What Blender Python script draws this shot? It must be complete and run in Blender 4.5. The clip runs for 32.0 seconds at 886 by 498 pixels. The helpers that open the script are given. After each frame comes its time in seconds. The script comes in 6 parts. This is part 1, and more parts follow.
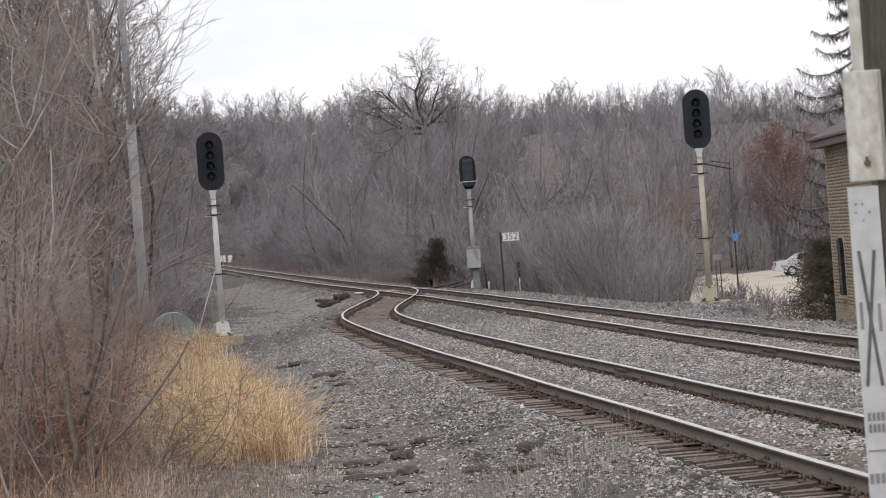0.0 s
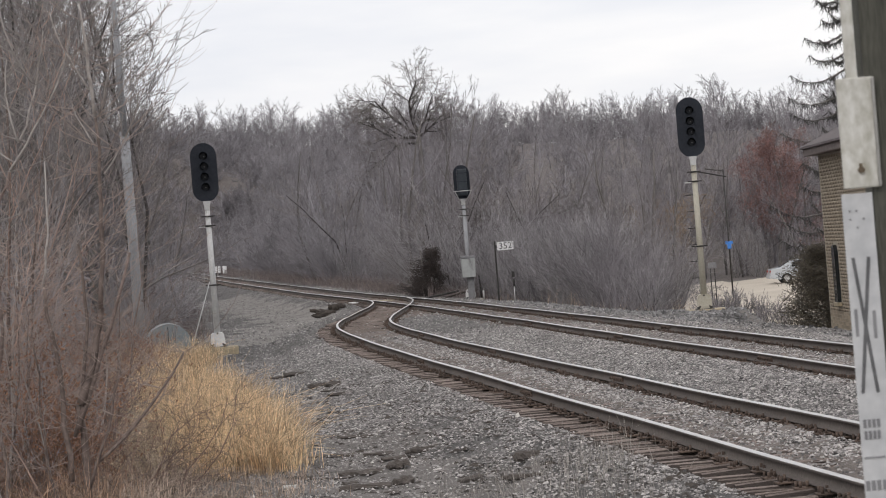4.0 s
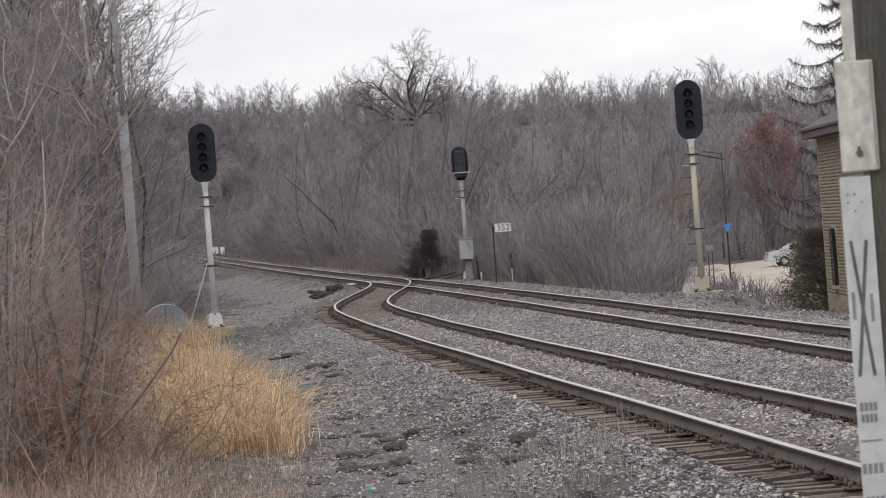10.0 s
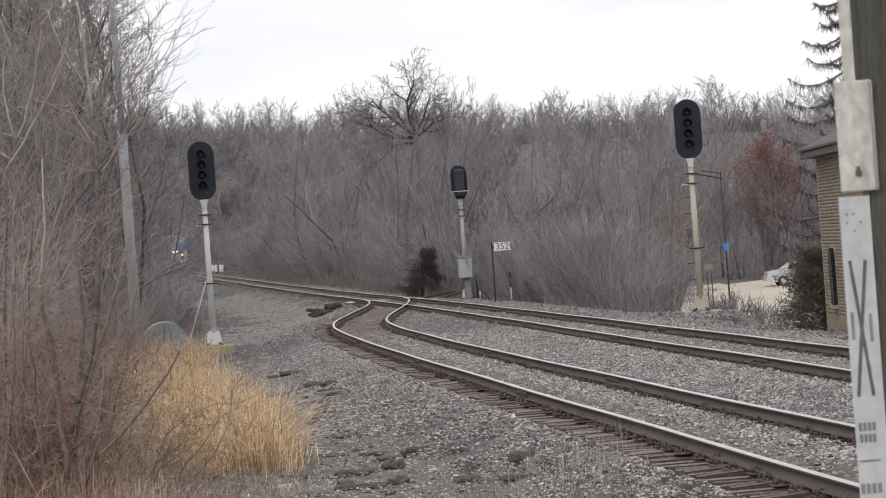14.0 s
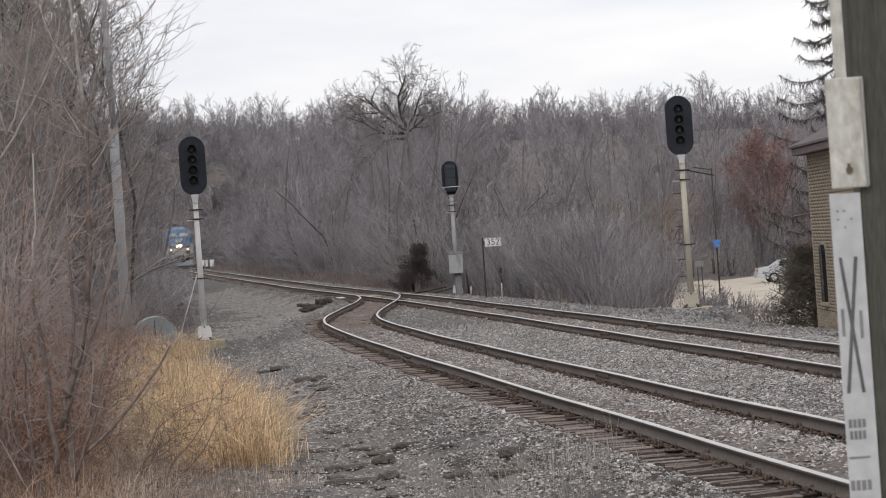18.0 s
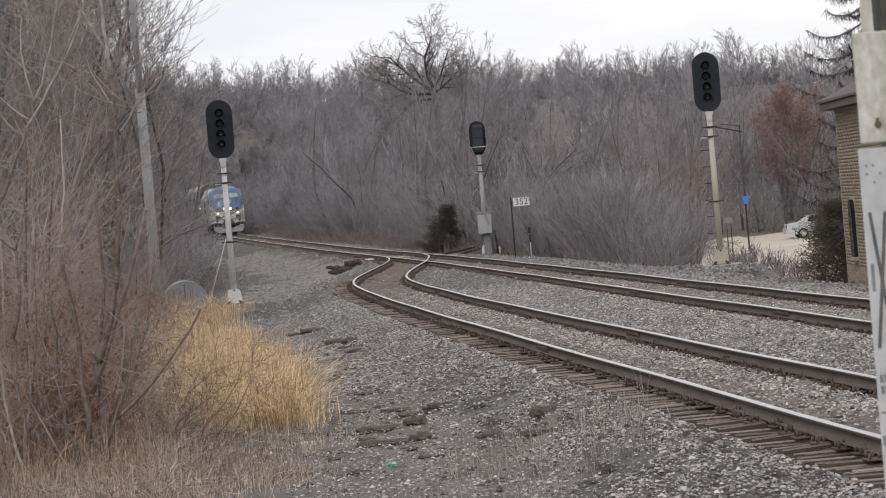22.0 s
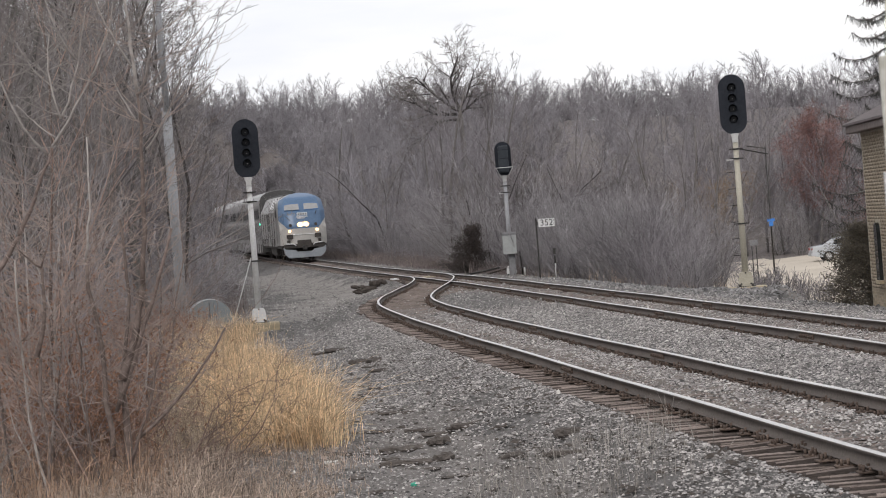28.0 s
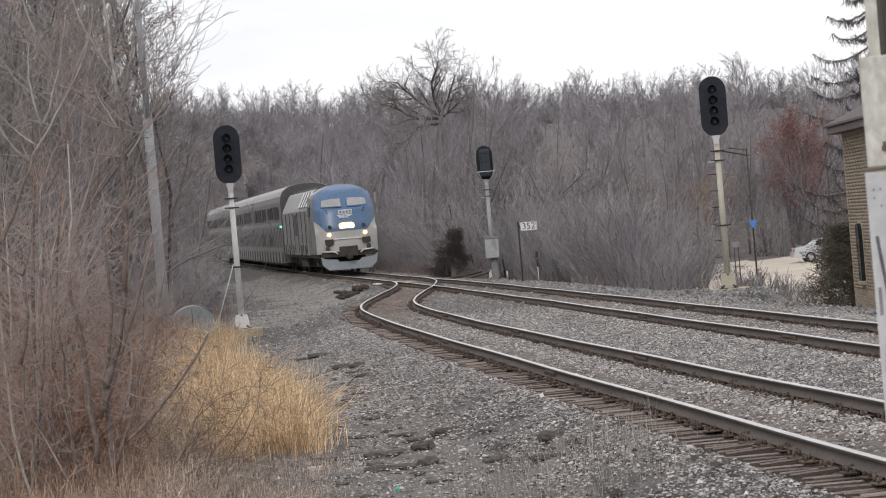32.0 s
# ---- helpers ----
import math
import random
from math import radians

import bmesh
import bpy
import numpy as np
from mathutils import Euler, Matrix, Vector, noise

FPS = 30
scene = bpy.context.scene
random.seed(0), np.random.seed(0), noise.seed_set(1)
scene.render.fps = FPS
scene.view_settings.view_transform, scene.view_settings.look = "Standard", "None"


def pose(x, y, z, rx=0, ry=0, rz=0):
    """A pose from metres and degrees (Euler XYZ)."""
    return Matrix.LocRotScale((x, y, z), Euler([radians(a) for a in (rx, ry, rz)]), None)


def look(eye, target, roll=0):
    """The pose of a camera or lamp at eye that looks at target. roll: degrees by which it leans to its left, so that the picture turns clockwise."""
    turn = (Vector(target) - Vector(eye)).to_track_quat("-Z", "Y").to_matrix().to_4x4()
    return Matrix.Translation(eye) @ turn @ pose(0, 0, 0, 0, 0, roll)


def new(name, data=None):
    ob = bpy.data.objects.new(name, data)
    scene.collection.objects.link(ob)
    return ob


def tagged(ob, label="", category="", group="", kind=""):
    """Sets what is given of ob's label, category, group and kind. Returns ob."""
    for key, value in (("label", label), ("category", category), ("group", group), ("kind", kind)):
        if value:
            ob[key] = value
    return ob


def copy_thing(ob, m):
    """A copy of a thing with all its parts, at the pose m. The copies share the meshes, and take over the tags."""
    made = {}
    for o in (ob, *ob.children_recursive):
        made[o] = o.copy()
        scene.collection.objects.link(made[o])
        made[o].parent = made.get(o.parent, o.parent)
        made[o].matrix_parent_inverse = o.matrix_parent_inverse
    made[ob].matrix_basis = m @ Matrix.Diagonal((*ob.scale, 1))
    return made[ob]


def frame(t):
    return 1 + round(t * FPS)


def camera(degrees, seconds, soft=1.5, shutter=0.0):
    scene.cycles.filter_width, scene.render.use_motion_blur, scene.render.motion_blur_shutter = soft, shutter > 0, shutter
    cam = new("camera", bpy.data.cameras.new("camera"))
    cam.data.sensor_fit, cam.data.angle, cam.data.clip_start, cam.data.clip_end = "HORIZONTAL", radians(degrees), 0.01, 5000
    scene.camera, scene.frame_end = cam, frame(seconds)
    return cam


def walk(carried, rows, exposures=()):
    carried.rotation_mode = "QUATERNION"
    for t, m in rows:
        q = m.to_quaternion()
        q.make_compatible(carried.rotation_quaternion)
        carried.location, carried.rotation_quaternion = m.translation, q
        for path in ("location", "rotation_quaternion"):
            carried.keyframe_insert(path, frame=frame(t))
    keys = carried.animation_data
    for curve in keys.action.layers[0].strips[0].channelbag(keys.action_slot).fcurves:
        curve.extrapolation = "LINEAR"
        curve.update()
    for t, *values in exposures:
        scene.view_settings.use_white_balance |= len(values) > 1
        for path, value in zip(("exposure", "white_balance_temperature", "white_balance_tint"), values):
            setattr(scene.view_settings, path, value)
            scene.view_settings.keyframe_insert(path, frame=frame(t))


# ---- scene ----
cam = camera(20.0, 32.0, soft=1.0)
cam.data.dof.use_dof, cam.data.dof.focus_distance, cam.data.dof.aperture_fstop = True, 40.0, 10.0
EYE = 2.2
# seconds, yaw, pitch, roll of a long lens held by hand at one spot
ROWS = [
    (0, -0.000, -0.310, 4.30), (0.5, 0.047, -0.242, 4.36), (1, 0.067, -0.168, 4.46), (1.5, 0.000, -0.075, 4.47),
    (2, -0.080, 0.001, 4.46), (2.5, -0.118, 0.064, 4.41), (3, -0.090, 0.047, 4.51), (3.5, -0.078, -0.041, 4.72),
    (5.5, -0.378, -0.160, 4.28), (6, -0.570, -0.157, 4.47), (6.5, -0.818, -0.202, 4.53), (7, -1.054, -0.236, 4.26),
    (7.5, -1.192, -0.200, 4.26), (8, -1.164, -0.192, 4.29), (8.5, -0.864, -0.171, 4.07), (9, -0.564, -0.186, 4.09),
    (9.5, -0.326, -0.311, 4.12), (10, -0.176, -0.527, 4.43), (10.5, -0.113, -0.760, 4.38), (11, -0.129, -1.001, 4.45),
    (11.5, -0.170, -1.106, 4.44), (12, -0.186, -1.044, 3.99), (12.5, -0.153, -0.841, 3.95), (13, -0.171, -0.575, 4.13),
    (13.5, -0.189, -0.312, 4.18), (14, -0.198, -0.105, 4.25), (14.5, -0.186, 0.126, 4.04), (16.5, 0.119, -0.225, 4.17),
    (17, 0.160, -0.344, 3.92), (17.5, 0.007, -0.270, 3.96), (18, -0.407, -0.221, 4.07), (18.5, -0.754, -0.186, 4.29),
    (19, -0.921, -0.150, 4.34), (19.5, -0.776, -0.096, 4.33), (20, -0.595, -0.176, 4.64), (20.5, -0.358, -0.449, 4.91),
    (21, -0.115, -0.721, 4.83), (21.5, 0.096, -0.951, 4.80), (22, 0.241, -1.072, 4.87), (22.5, 0.434, -0.963, 4.70),
    (23, 0.711, -0.779, 4.69), (23.5, 0.942, -0.558, 4.70), (24, 1.091, -0.333, 4.60), (24.5, 1.102, -0.226, 4.47),
    (25, 1.074, -0.184, 4.23), (25.5, 1.044, -0.128, 4.23), (27.5, 0.879, -0.379, 4.52), (28, 0.815, -0.563, 4.49),
    (28.5, 0.665, -0.766, 4.63), (29, 0.436, -0.980, 4.78), (29.5, 0.186, -1.120, 4.83), (30, 0.049, -1.056, 4.63),
    (30.5, 0.012, -0.921, 4.58), (31, 0.091, -0.720, 4.58), (31.5, 0.242, -0.544, 4.83), (32, 0.408, -0.498, 4.98),
]
EXPOSURES = [(0, 0.17), (2, 0.09), (3, 0.03), (7, 0.04), (10, 0.04), (13, 0.16), (15.5, 0.12), (17, 0.07), (19, 0.04), (22, 0.08), (25, 0.15), (29, 0.16), (32, 0.19)]
walk(cam, [(t, pose(0, 0, EYE, 90 + pitch, roll, yaw)) for t, yaw, pitch, roll in ROWS], exposures=[(t, stops, 6560, 12.3) for t, stops in EXPOSURES])

# ---- light: a bright overcast sky and a weak, broad sun ----
SUN_UP, SUN_TURN = 38.0, 200.0
world = bpy.data.worlds.new("overcast")
scene.world = world
world.use_nodes = True
wn, wl = world.node_tree.nodes, world.node_tree.links
wn.clear()
w_out, w_bg = wn.new("ShaderNodeOutputWorld"), wn.new("ShaderNodeBackground")
w_sky, w_mix, w_ramp, w_noise, w_map, w_geo = (wn.new("ShaderNodeTexSky"), wn.new("ShaderNodeMix"), wn.new("ShaderNodeValToRGB"),
                                        wn.new("ShaderNodeTexNoise"), wn.new("ShaderNodeMapping"), wn.new("ShaderNodeTexCoord"))
w_sky.sky_type, w_sky.sun_disc = "NISHITA", False
w_sky.sun_elevation, w_sky.sun_rotation = radians(SUN_UP), radians(SUN_TURN)
w_gain = wn.new("ShaderNodeVectorMath")
w_gain.operation = "SCALE"
w_gain.inputs["Scale"].default_value = 0.12
wl.new(w_sky.outputs["Color"], w_gain.inputs[0])
w_map.inputs["Scale"].default_value = (2.2, 2.2, 11.0)
w_map.inputs["Location"].default_value = (0.35, 0.1, 0.55)
wl.new(w_geo.outputs["Generated"], w_map.inputs["Vector"])
wl.new(w_map.outputs["Vector"], w_noise.inputs["Vector"])
w_noise.inputs["Scale"].default_value, w_noise.inputs["Detail"].default_value = 1.6, 6
w_ramp.color_ramp.elements[0].position, w_ramp.color_ramp.elements[0].color = 0.38, (0.80, 0.83, 0.885, 1)
w_ramp.color_ramp.elements[1].position, w_ramp.color_ramp.elements[1].color = 0.56, (0.985, 0.985, 0.985, 1)
wl.new(w_noise.outputs["Fac"], w_ramp.inputs["Fac"])
w_mix.data_type = "RGBA"
w_mix.inputs["Factor"].default_value = 0.93
wl.new(w_gain.outputs["Vector"], w_mix.inputs["A"])
wl.new(w_ramp.outputs["Color"], w_mix.inputs["B"])
wl.new(w_mix.outputs["Result"], w_bg.inputs["Color"])
w_bg.inputs["Strength"].default_value = 1.0
wl.new(w_bg.outputs["Background"], w_out.inputs["Surface"])
sun = new("sun", bpy.data.lights.new("sun", "SUN"))
sun.data.energy, sun.data.angle, sun.data.color = 0.9, radians(14), (1.0, 0.96, 0.9)
sun.matrix_world = look((0, 0, 0), (math.sin(radians(SUN_TURN)) * -math.cos(radians(SUN_UP)),
                                    -math.cos(radians(SUN_TURN)) * math.cos(radians(SUN_UP)), -math.sin(radians(SUN_UP))))


# ---- materials ----
def material(name, dark, light, rough=0.8, metal=0.0, grain=40.0, big=1.5, bump=0.3, random_tint=0.0, spots=None, stretch=(1, 1, 1),
             coords="Object", island=False, bump_distance=0.02):
    """Two colours mixed by fine and coarse noise, with bump; random_tint varies the value piece by piece."""
    m = bpy.data.materials.new(name)
    m.use_nodes = True
    n, l = m.node_tree.nodes, m.node_tree.links
    shader = n["Principled BSDF"]
    tex, mp = n.new("ShaderNodeTexCoord"), n.new("ShaderNodeMapping")
    mp.inputs["Scale"].default_value = stretch
    if coords == "World":
        geo = n.new("ShaderNodeNewGeometry")
        l.new(geo.outputs["Position"], mp.inputs["Vector"])
    else:
        l.new(tex.outputs[coords], mp.inputs["Vector"])
    fine, coarse = n.new("ShaderNodeTexNoise"), n.new("ShaderNodeTexNoise")
    fine.inputs["Scale"].default_value, fine.inputs["Detail"].default_value = grain, 6
    coarse.inputs["Scale"].default_value, coarse.inputs["Detail"].default_value = big, 4
    l.new(mp.outputs["Vector"], fine.inputs["Vector"])
    l.new(mp.outputs["Vector"], coarse.inputs["Vector"])
    add = n.new("ShaderNodeMath")
    add.operation = "MULTIPLY_ADD"
    add.inputs[1].default_value = 0.55
    l.new(fine.outputs["Fac"], add.inputs[0])
    half = n.new("ShaderNodeMath")
    half.operation, half.inputs[1].default_value = "MULTIPLY", 0.45
    l.new(coarse.outputs["Fac"], half.inputs[0])
    l.new(half.outputs[0], add.inputs[2])
    ramp = n.new("ShaderNodeValToRGB")
    ramp.color_ramp.elements[0].position, ramp.color_ramp.elements[0].color = 0.34, (*dark, 1)
    ramp.color_ramp.elements[1].position, ramp.color_ramp.elements[1].color = 0.66, (*light, 1)
    if spots:
        e = ramp.color_ramp.elements.new(0.76)
        e.color = (*spots, 1)
    l.new(add.outputs[0], ramp.inputs["Fac"])
    colour = ramp.outputs["Color"]
    if random_tint:
        if island:
            info = n.new("ShaderNodeNewGeometry").outputs["Random Per Island"]
        else:
            info = n.new("ShaderNodeObjectInfo").outputs["Random"]
        hsv, rng = n.new("ShaderNodeHueSaturation"), n.new("ShaderNodeMapRange")
        rng.inputs["To Min"].default_value, rng.inputs["To Max"].default_value = 1 - random_tint, 1 + random_tint
        l.new(info, rng.inputs["Value"])
        l.new(rng.outputs["Result"], hsv.inputs["Value"])
        l.new(colour, hsv.inputs["Color"])
        colour = hsv.outputs["Color"]
    l.new(colour, shader.inputs["Base Color"])
    shader.inputs["Roughness"].default_value, shader.inputs["Metallic"].default_value = rough, metal
    if bump:
        b = n.new("ShaderNodeBump")
        b.inputs["Strength"].default_value, b.inputs["Distance"].default_value = bump, bump_distance
        l.new(fine.outputs["Fac"], b.inputs["Height"])
        l.new(b.outputs["Normal"], shader.inputs["Normal"])
    return m


def glow(name, colour, strength):
    m = bpy.data.materials.new(name)
    m.use_nodes = True
    s = m.node_tree.nodes["Principled BSDF"]
    s.inputs["Base Color"].default_value = (*colour, 1)
    s.inputs["Emission Color"].default_value, s.inputs["Emission Strength"].default_value = (*colour, 1), strength
    return m


M_SOIL = material("soil", (0.11, 0.098, 0.088), (0.25, 0.228, 0.205), 0.95, 0, 14, 0.5, 0.8, coords="World", bump_distance=0.05)
M_LITTER = material("leaf_litter", (0.085, 0.073, 0.068), (0.185, 0.162, 0.150), 0.95, 0, 4, 0.08, 0.6, coords="World", bump_distance=0.2)
M_LOT = material("pale_gravel", (0.42, 0.37, 0.30), (0.56, 0.50, 0.42), 0.95, 0, 12, 0.2, 0.3, coords="World")
M_BALLAST = material("ballast", (0.058, 0.054, 0.051), (0.205, 0.194, 0.186), 0.9, 0, 52, 1.6, 1.0, spots=(0.42, 0.41, 0.40), coords="World", bump_distance=0.06)
M_BALLAST_RUST = material("rust_dusted_ballast", (0.070, 0.057, 0.049), (0.215, 0.182, 0.162), 0.92, 0, 26, 0.8, 0.8, spots=(0.30, 0.28, 0.26), coords="World", bump_distance=0.04)
M_STONE = material("crushed_stone", (0.142, 0.132, 0.126), (0.395, 0.373, 0.357), 0.9, 0, 30, 1.2, 0.3, 0.9, coords="World", island=True)
M_STONE_FAR = material("dusty_crushed_stone", (0.112, 0.106, 0.101), (0.28, 0.266, 0.254), 0.9, 0, 30, 0.6, 0.3, 0.6, coords="World", island=True)
M_STONE_PALE = material("pale_crushed_stone", (0.42, 0.40, 0.37), (0.62, 0.60, 0.57), 0.9, 0, 30, 3, 0.2, 0.3, coords="World", island=True)
M_RUBBLE = material("broken_rock", (0.085, 0.082, 0.081), (0.25, 0.243, 0.24), 0.9, 0, 20, 3, 0.3, 0.7, coords="World", island=True)
M_BROWN_SOIL = material("oily_brown_soil", (0.085, 0.062, 0.050), (0.185, 0.145, 0.12), 0.95, 0, 14, 0.8, 0.8, coords="World", bump_distance=0.03)
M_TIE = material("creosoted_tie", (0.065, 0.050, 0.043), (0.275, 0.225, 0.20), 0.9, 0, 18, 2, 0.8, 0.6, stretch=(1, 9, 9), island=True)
# Sides darker than the tops: creosote, with the shade between ties in the colour.
M_TIE_SIDE = material("shaded_creosoted_tie_side", (0.040, 0.032, 0.029), (0.110, 0.090, 0.080), 0.95, 0, 18, 2, 0.5, 0.3, stretch=(1, 9, 9), island=True)
M_MUD = material("trodden_grey_mud", (0.105, 0.096, 0.089), (0.235, 0.218, 0.203), 0.95, 0, 30, 1.2, 0.9, coords="World", bump_distance=0.05)
M_RAIL = material("rail_web_rust", (0.058, 0.047, 0.041), (0.120, 0.100, 0.088), 0.8, 0.0, 30, 1.2, 0.25, coords="World")
M_RAILTOP = material("polished_rail_head", (0.52, 0.50, 0.48), (0.74, 0.72, 0.70), 0.32, 1.0, 60, 2, 0.05, coords="World")
M_PLATE = material("rusty_tie_plate", (0.07, 0.050, 0.041), (0.15, 0.11, 0.088), 0.8, 0.3, 40, 5, 0.4, 0.3, coords="World", island=True)
M_BARK = material("grey_bark", (0.085, 0.078, 0.074), (0.20, 0.185, 0.175), 0.9, 0, 9, 0.5, 0.5, 0.28)
M_TWIG = material("grey_brown_twigs", (0.146, 0.134, 0.142), (0.306, 0.285, 0.300), 0.9, 0, 3, 0.25, 0.0, 0.42)
# Paler, bluish twig colour carries the haze of distance.
M_TWIG_FAR = material("haze_tinted_far_twigs", (0.135, 0.126, 0.135), (0.380, 0.360, 0.380), 0.9, 0, 0.6, 0.075, 0.0, coords="World")
M_POLE_GREY = material("grey_weathered_pole", (0.22, 0.225, 0.235), (0.40, 0.405, 0.42), 0.85, 0, 14, 0.8, 0.3, stretch=(6, 6, 1))
M_TWIG_PALE = material("pale_grey_twigs", (0.245, 0.23, 0.236), (0.42, 0.40, 0.41), 0.9, 0, 3, 0.3, 0.0, 0.32)
M_TWIG_DARK = material("dark_brown_grey_twigs", (0.125, 0.113, 0.109), (0.295, 0.268, 0.258), 0.9, 0, 3, 0.3, 0.0, 0.45)
M_BALLAST_PALE = material("pale_dusty_fine_gravel", (0.12, 0.11, 0.10), (0.31, 0.29, 0.268), 0.95, 0, 22, 0.7, 0.5, spots=(0.50, 0.48, 0.45), coords="World", bump_distance=0.03)
M_TWIG_RED = material("red_brown_twigs", (0.175, 0.112, 0.090), (0.46, 0.325, 0.27), 0.85, 0, 3, 0.4, 0.0, 0.4)
M_TWIG_BROWN = material("brown_fine_twigs", (0.20, 0.155, 0.135), (0.46, 0.375, 0.335), 0.85, 0, 6, 0.8, 0.0, 0.2)
M_LEAF_RUST = material("rusty_dead_leaves", (0.21, 0.105, 0.062), (0.38, 0.21, 0.135), 0.85, 0, 5, 0.8, 0, 0.4, island=True)
M_NEEDLE_BROWN = material("winter_brown_needles", (0.040, 0.031, 0.029), (0.095, 0.077, 0.070), 0.85, 0, 3, 0.6, 0, 0.4, island=True)
M_BARK_PALE = material("pale_sapling_bark", (0.22, 0.195, 0.18), (0.46, 0.425, 0.40), 0.85, 0, 12, 0.9, 0.4, 0.2)
M_LEAF_RED = material("rusty_oak_leaves", (0.165, 0.088, 0.078), (0.285, 0.16, 0.145), 0.8, 0, 3, 0.4, 0, 0.3, island=True)
M_LEAF_TAN = material("tan_dead_leaves", (0.19, 0.14, 0.10), (0.29, 0.225, 0.16), 0.8, 0, 3, 0.4, 0, 0.3, island=True)
M_GRASS = material("dry_golden_grass", (0.40, 0.245, 0.125), (0.98, 0.78, 0.52), 0.8, 0, 5, 1.6, 0, 0.72, island=True, coords="World")
M_GRASS_GREY = material("dry_grey_weeds", (0.22, 0.165, 0.13), (0.55, 0.44, 0.36), 0.85, 0, 3, 0.6, 0, 0.75, island=True, coords="World")
M_WEED_PALE = material("pale_grey_weeds", (0.19, 0.172, 0.155), (0.42, 0.39, 0.355), 0.85, 0, 3, 0.6, 0, 0.5, island=True, coords="World")
M_WEED_BROWN = material("dull_brown_weeds", (0.125, 0.102, 0.098), (0.285, 0.240, 0.228), 0.9, 0, 2, 0.3, 0, 0.5, island=True, coords="World")
M_STRAW = material("pale_straw", (0.34, 0.26, 0.17), (0.78, 0.66, 0.48), 0.8, 0, 5, 1.6, 0, 0.5, island=True, coords="World")
M_BARK_BROWN = material("brown_sapling_bark", (0.068, 0.051, 0.044), (0.24, 0.185, 0.162), 0.85, 0, 14, 0.9, 0.4, 0.1)
M_GRASS_RUST = material("dry_rusty_weeds", (0.23, 0.145, 0.10), (0.52, 0.355, 0.25), 0.85, 0, 3, 0.6, 0, 0.7, island=True, coords="World")
M_NEEDLE = material("dark_conifer_needles", (0.026, 0.027, 0.024), (0.062, 0.060, 0.054), 0.8, 0, 3, 0.6, 0, 0.4, island=True)
M_NEEDLE_BRONZE = material("bronzed_juniper_needles", (0.075, 0.065, 0.050), (0.17, 0.145, 0.11), 0.85, 0, 3, 0.6, 0, 0.4, island=True)
M_GALV = material("galvanised_steel", (0.42, 0.42, 0.415), (0.58, 0.58, 0.57), 0.6, 0.0, 25, 1.5, 0.1)
M_POLE_TAN = material("stained_galvanised_mast", (0.36, 0.335, 0.27), (0.50, 0.475, 0.40), 0.65, 0.1, 25, 0.8, 0.1)
M_WHITE = material("white_paint", (0.66, 0.66, 0.66), (0.80, 0.80, 0.80), 0.5, 0, 12, 1.5, 0.1)
M_BLACK = material("black_signal_paint", (0.021, 0.024, 0.031), (0.034, 0.038, 0.047), 0.75, 0, 20, 2, 0.05)
M_LENS = material("dark_lens", (0.018, 0.020, 0.024), (0.028, 0.031, 0.036), 0.3, 0, 20, 2, 0)
M_IRON = material("dark_iron", (0.03, 0.03, 0.03), (0.07, 0.065, 0.06), 0.6, 0.5, 30, 3, 0.2)
M_CONCRETE = material("weathered_concrete", (0.30, 0.25, 0.17), (0.44, 0.38, 0.27), 0.9, 0, 20, 2, 0.4)
M_BOX = material("pale_grey_cabinet_paint", (0.33, 0.345, 0.34), (0.43, 0.445, 0.44), 0.6, 0, 10, 1.2, 0.1)
M_TANK = material("grey_green_tank_paint", (0.21, 0.245, 0.26), (0.30, 0.335, 0.35), 0.6, 0, 8, 1.5, 0.2)
M_TANK_TOP = material("white_tank_cap", (0.5, 0.52, 0.53), (0.7, 0.71, 0.72), 0.6, 0, 8, 1.5, 0.2)
M_BRICK = material("buff_brick", (0.22, 0.175, 0.125), (0.37, 0.305, 0.225), 0.9, 0, 25, 3, 0.12, 0.22)
M_MORTAR = material("pale_mortar", (0.30, 0.26, 0.20), (0.40, 0.36, 0.29), 0.95, 0, 30, 2, 0.3)
M_SHINGLE = material("brown_roof", (0.075, 0.062, 0.062), (0.125, 0.105, 0.105), 0.85, 0, 20, 2, 0.4, 0.15)
M_FASCIA = material("brown_fascia_paint", (0.115, 0.088, 0.080), (0.18, 0.145, 0.135), 0.7, 0, 12, 2, 0.1)
M_GLASS = material("dark_window_glass", (0.012, 0.014, 0.016), (0.025, 0.028, 0.03), 0.06, 0, 5, 1, 0)
M_TINTED = material("dark_tinted_coach_glass", (0.012, 0.013, 0.015), (0.028, 0.030, 0.033), 0.35, 0, 5, 1, 0)
M_WOOD_OLD = material("weathered_wood", (0.046, 0.046, 0.037), (0.105, 0.103, 0.084), 0.9, 0, 12, 1.5, 0.5, stretch=(9, 9, 1))
M_PLATE_PALE = material("pale_scuffed_plate", (0.34, 0.325, 0.265), (0.70, 0.695, 0.66), 0.6, 0, 22, 5, 0.15, stretch=(1.4, 1.4, 0.8))
M_BOLT_RUST = material("rusty_bolt", (0.10, 0.075, 0.05), (0.22, 0.17, 0.115), 0.85, 0.1, 30, 8, 0.2)
M_EDGE_GREY = material("dull_grey_edge", (0.22, 0.215, 0.20), (0.38, 0.375, 0.355), 0.6, 0.1, 30, 6, 0.1, stretch=(3, 3, 0.6))
M_SIGN_GREY = material("white_sign_sheet", (0.44, 0.45, 0.46), (0.58, 0.585, 0.59), 0.5, 0, 20, 6, 0.05)
M_INK = material("black_print", (0.03, 0.03, 0.033), (0.07, 0.07, 0.073), 0.7, 0, 12, 2, 0)
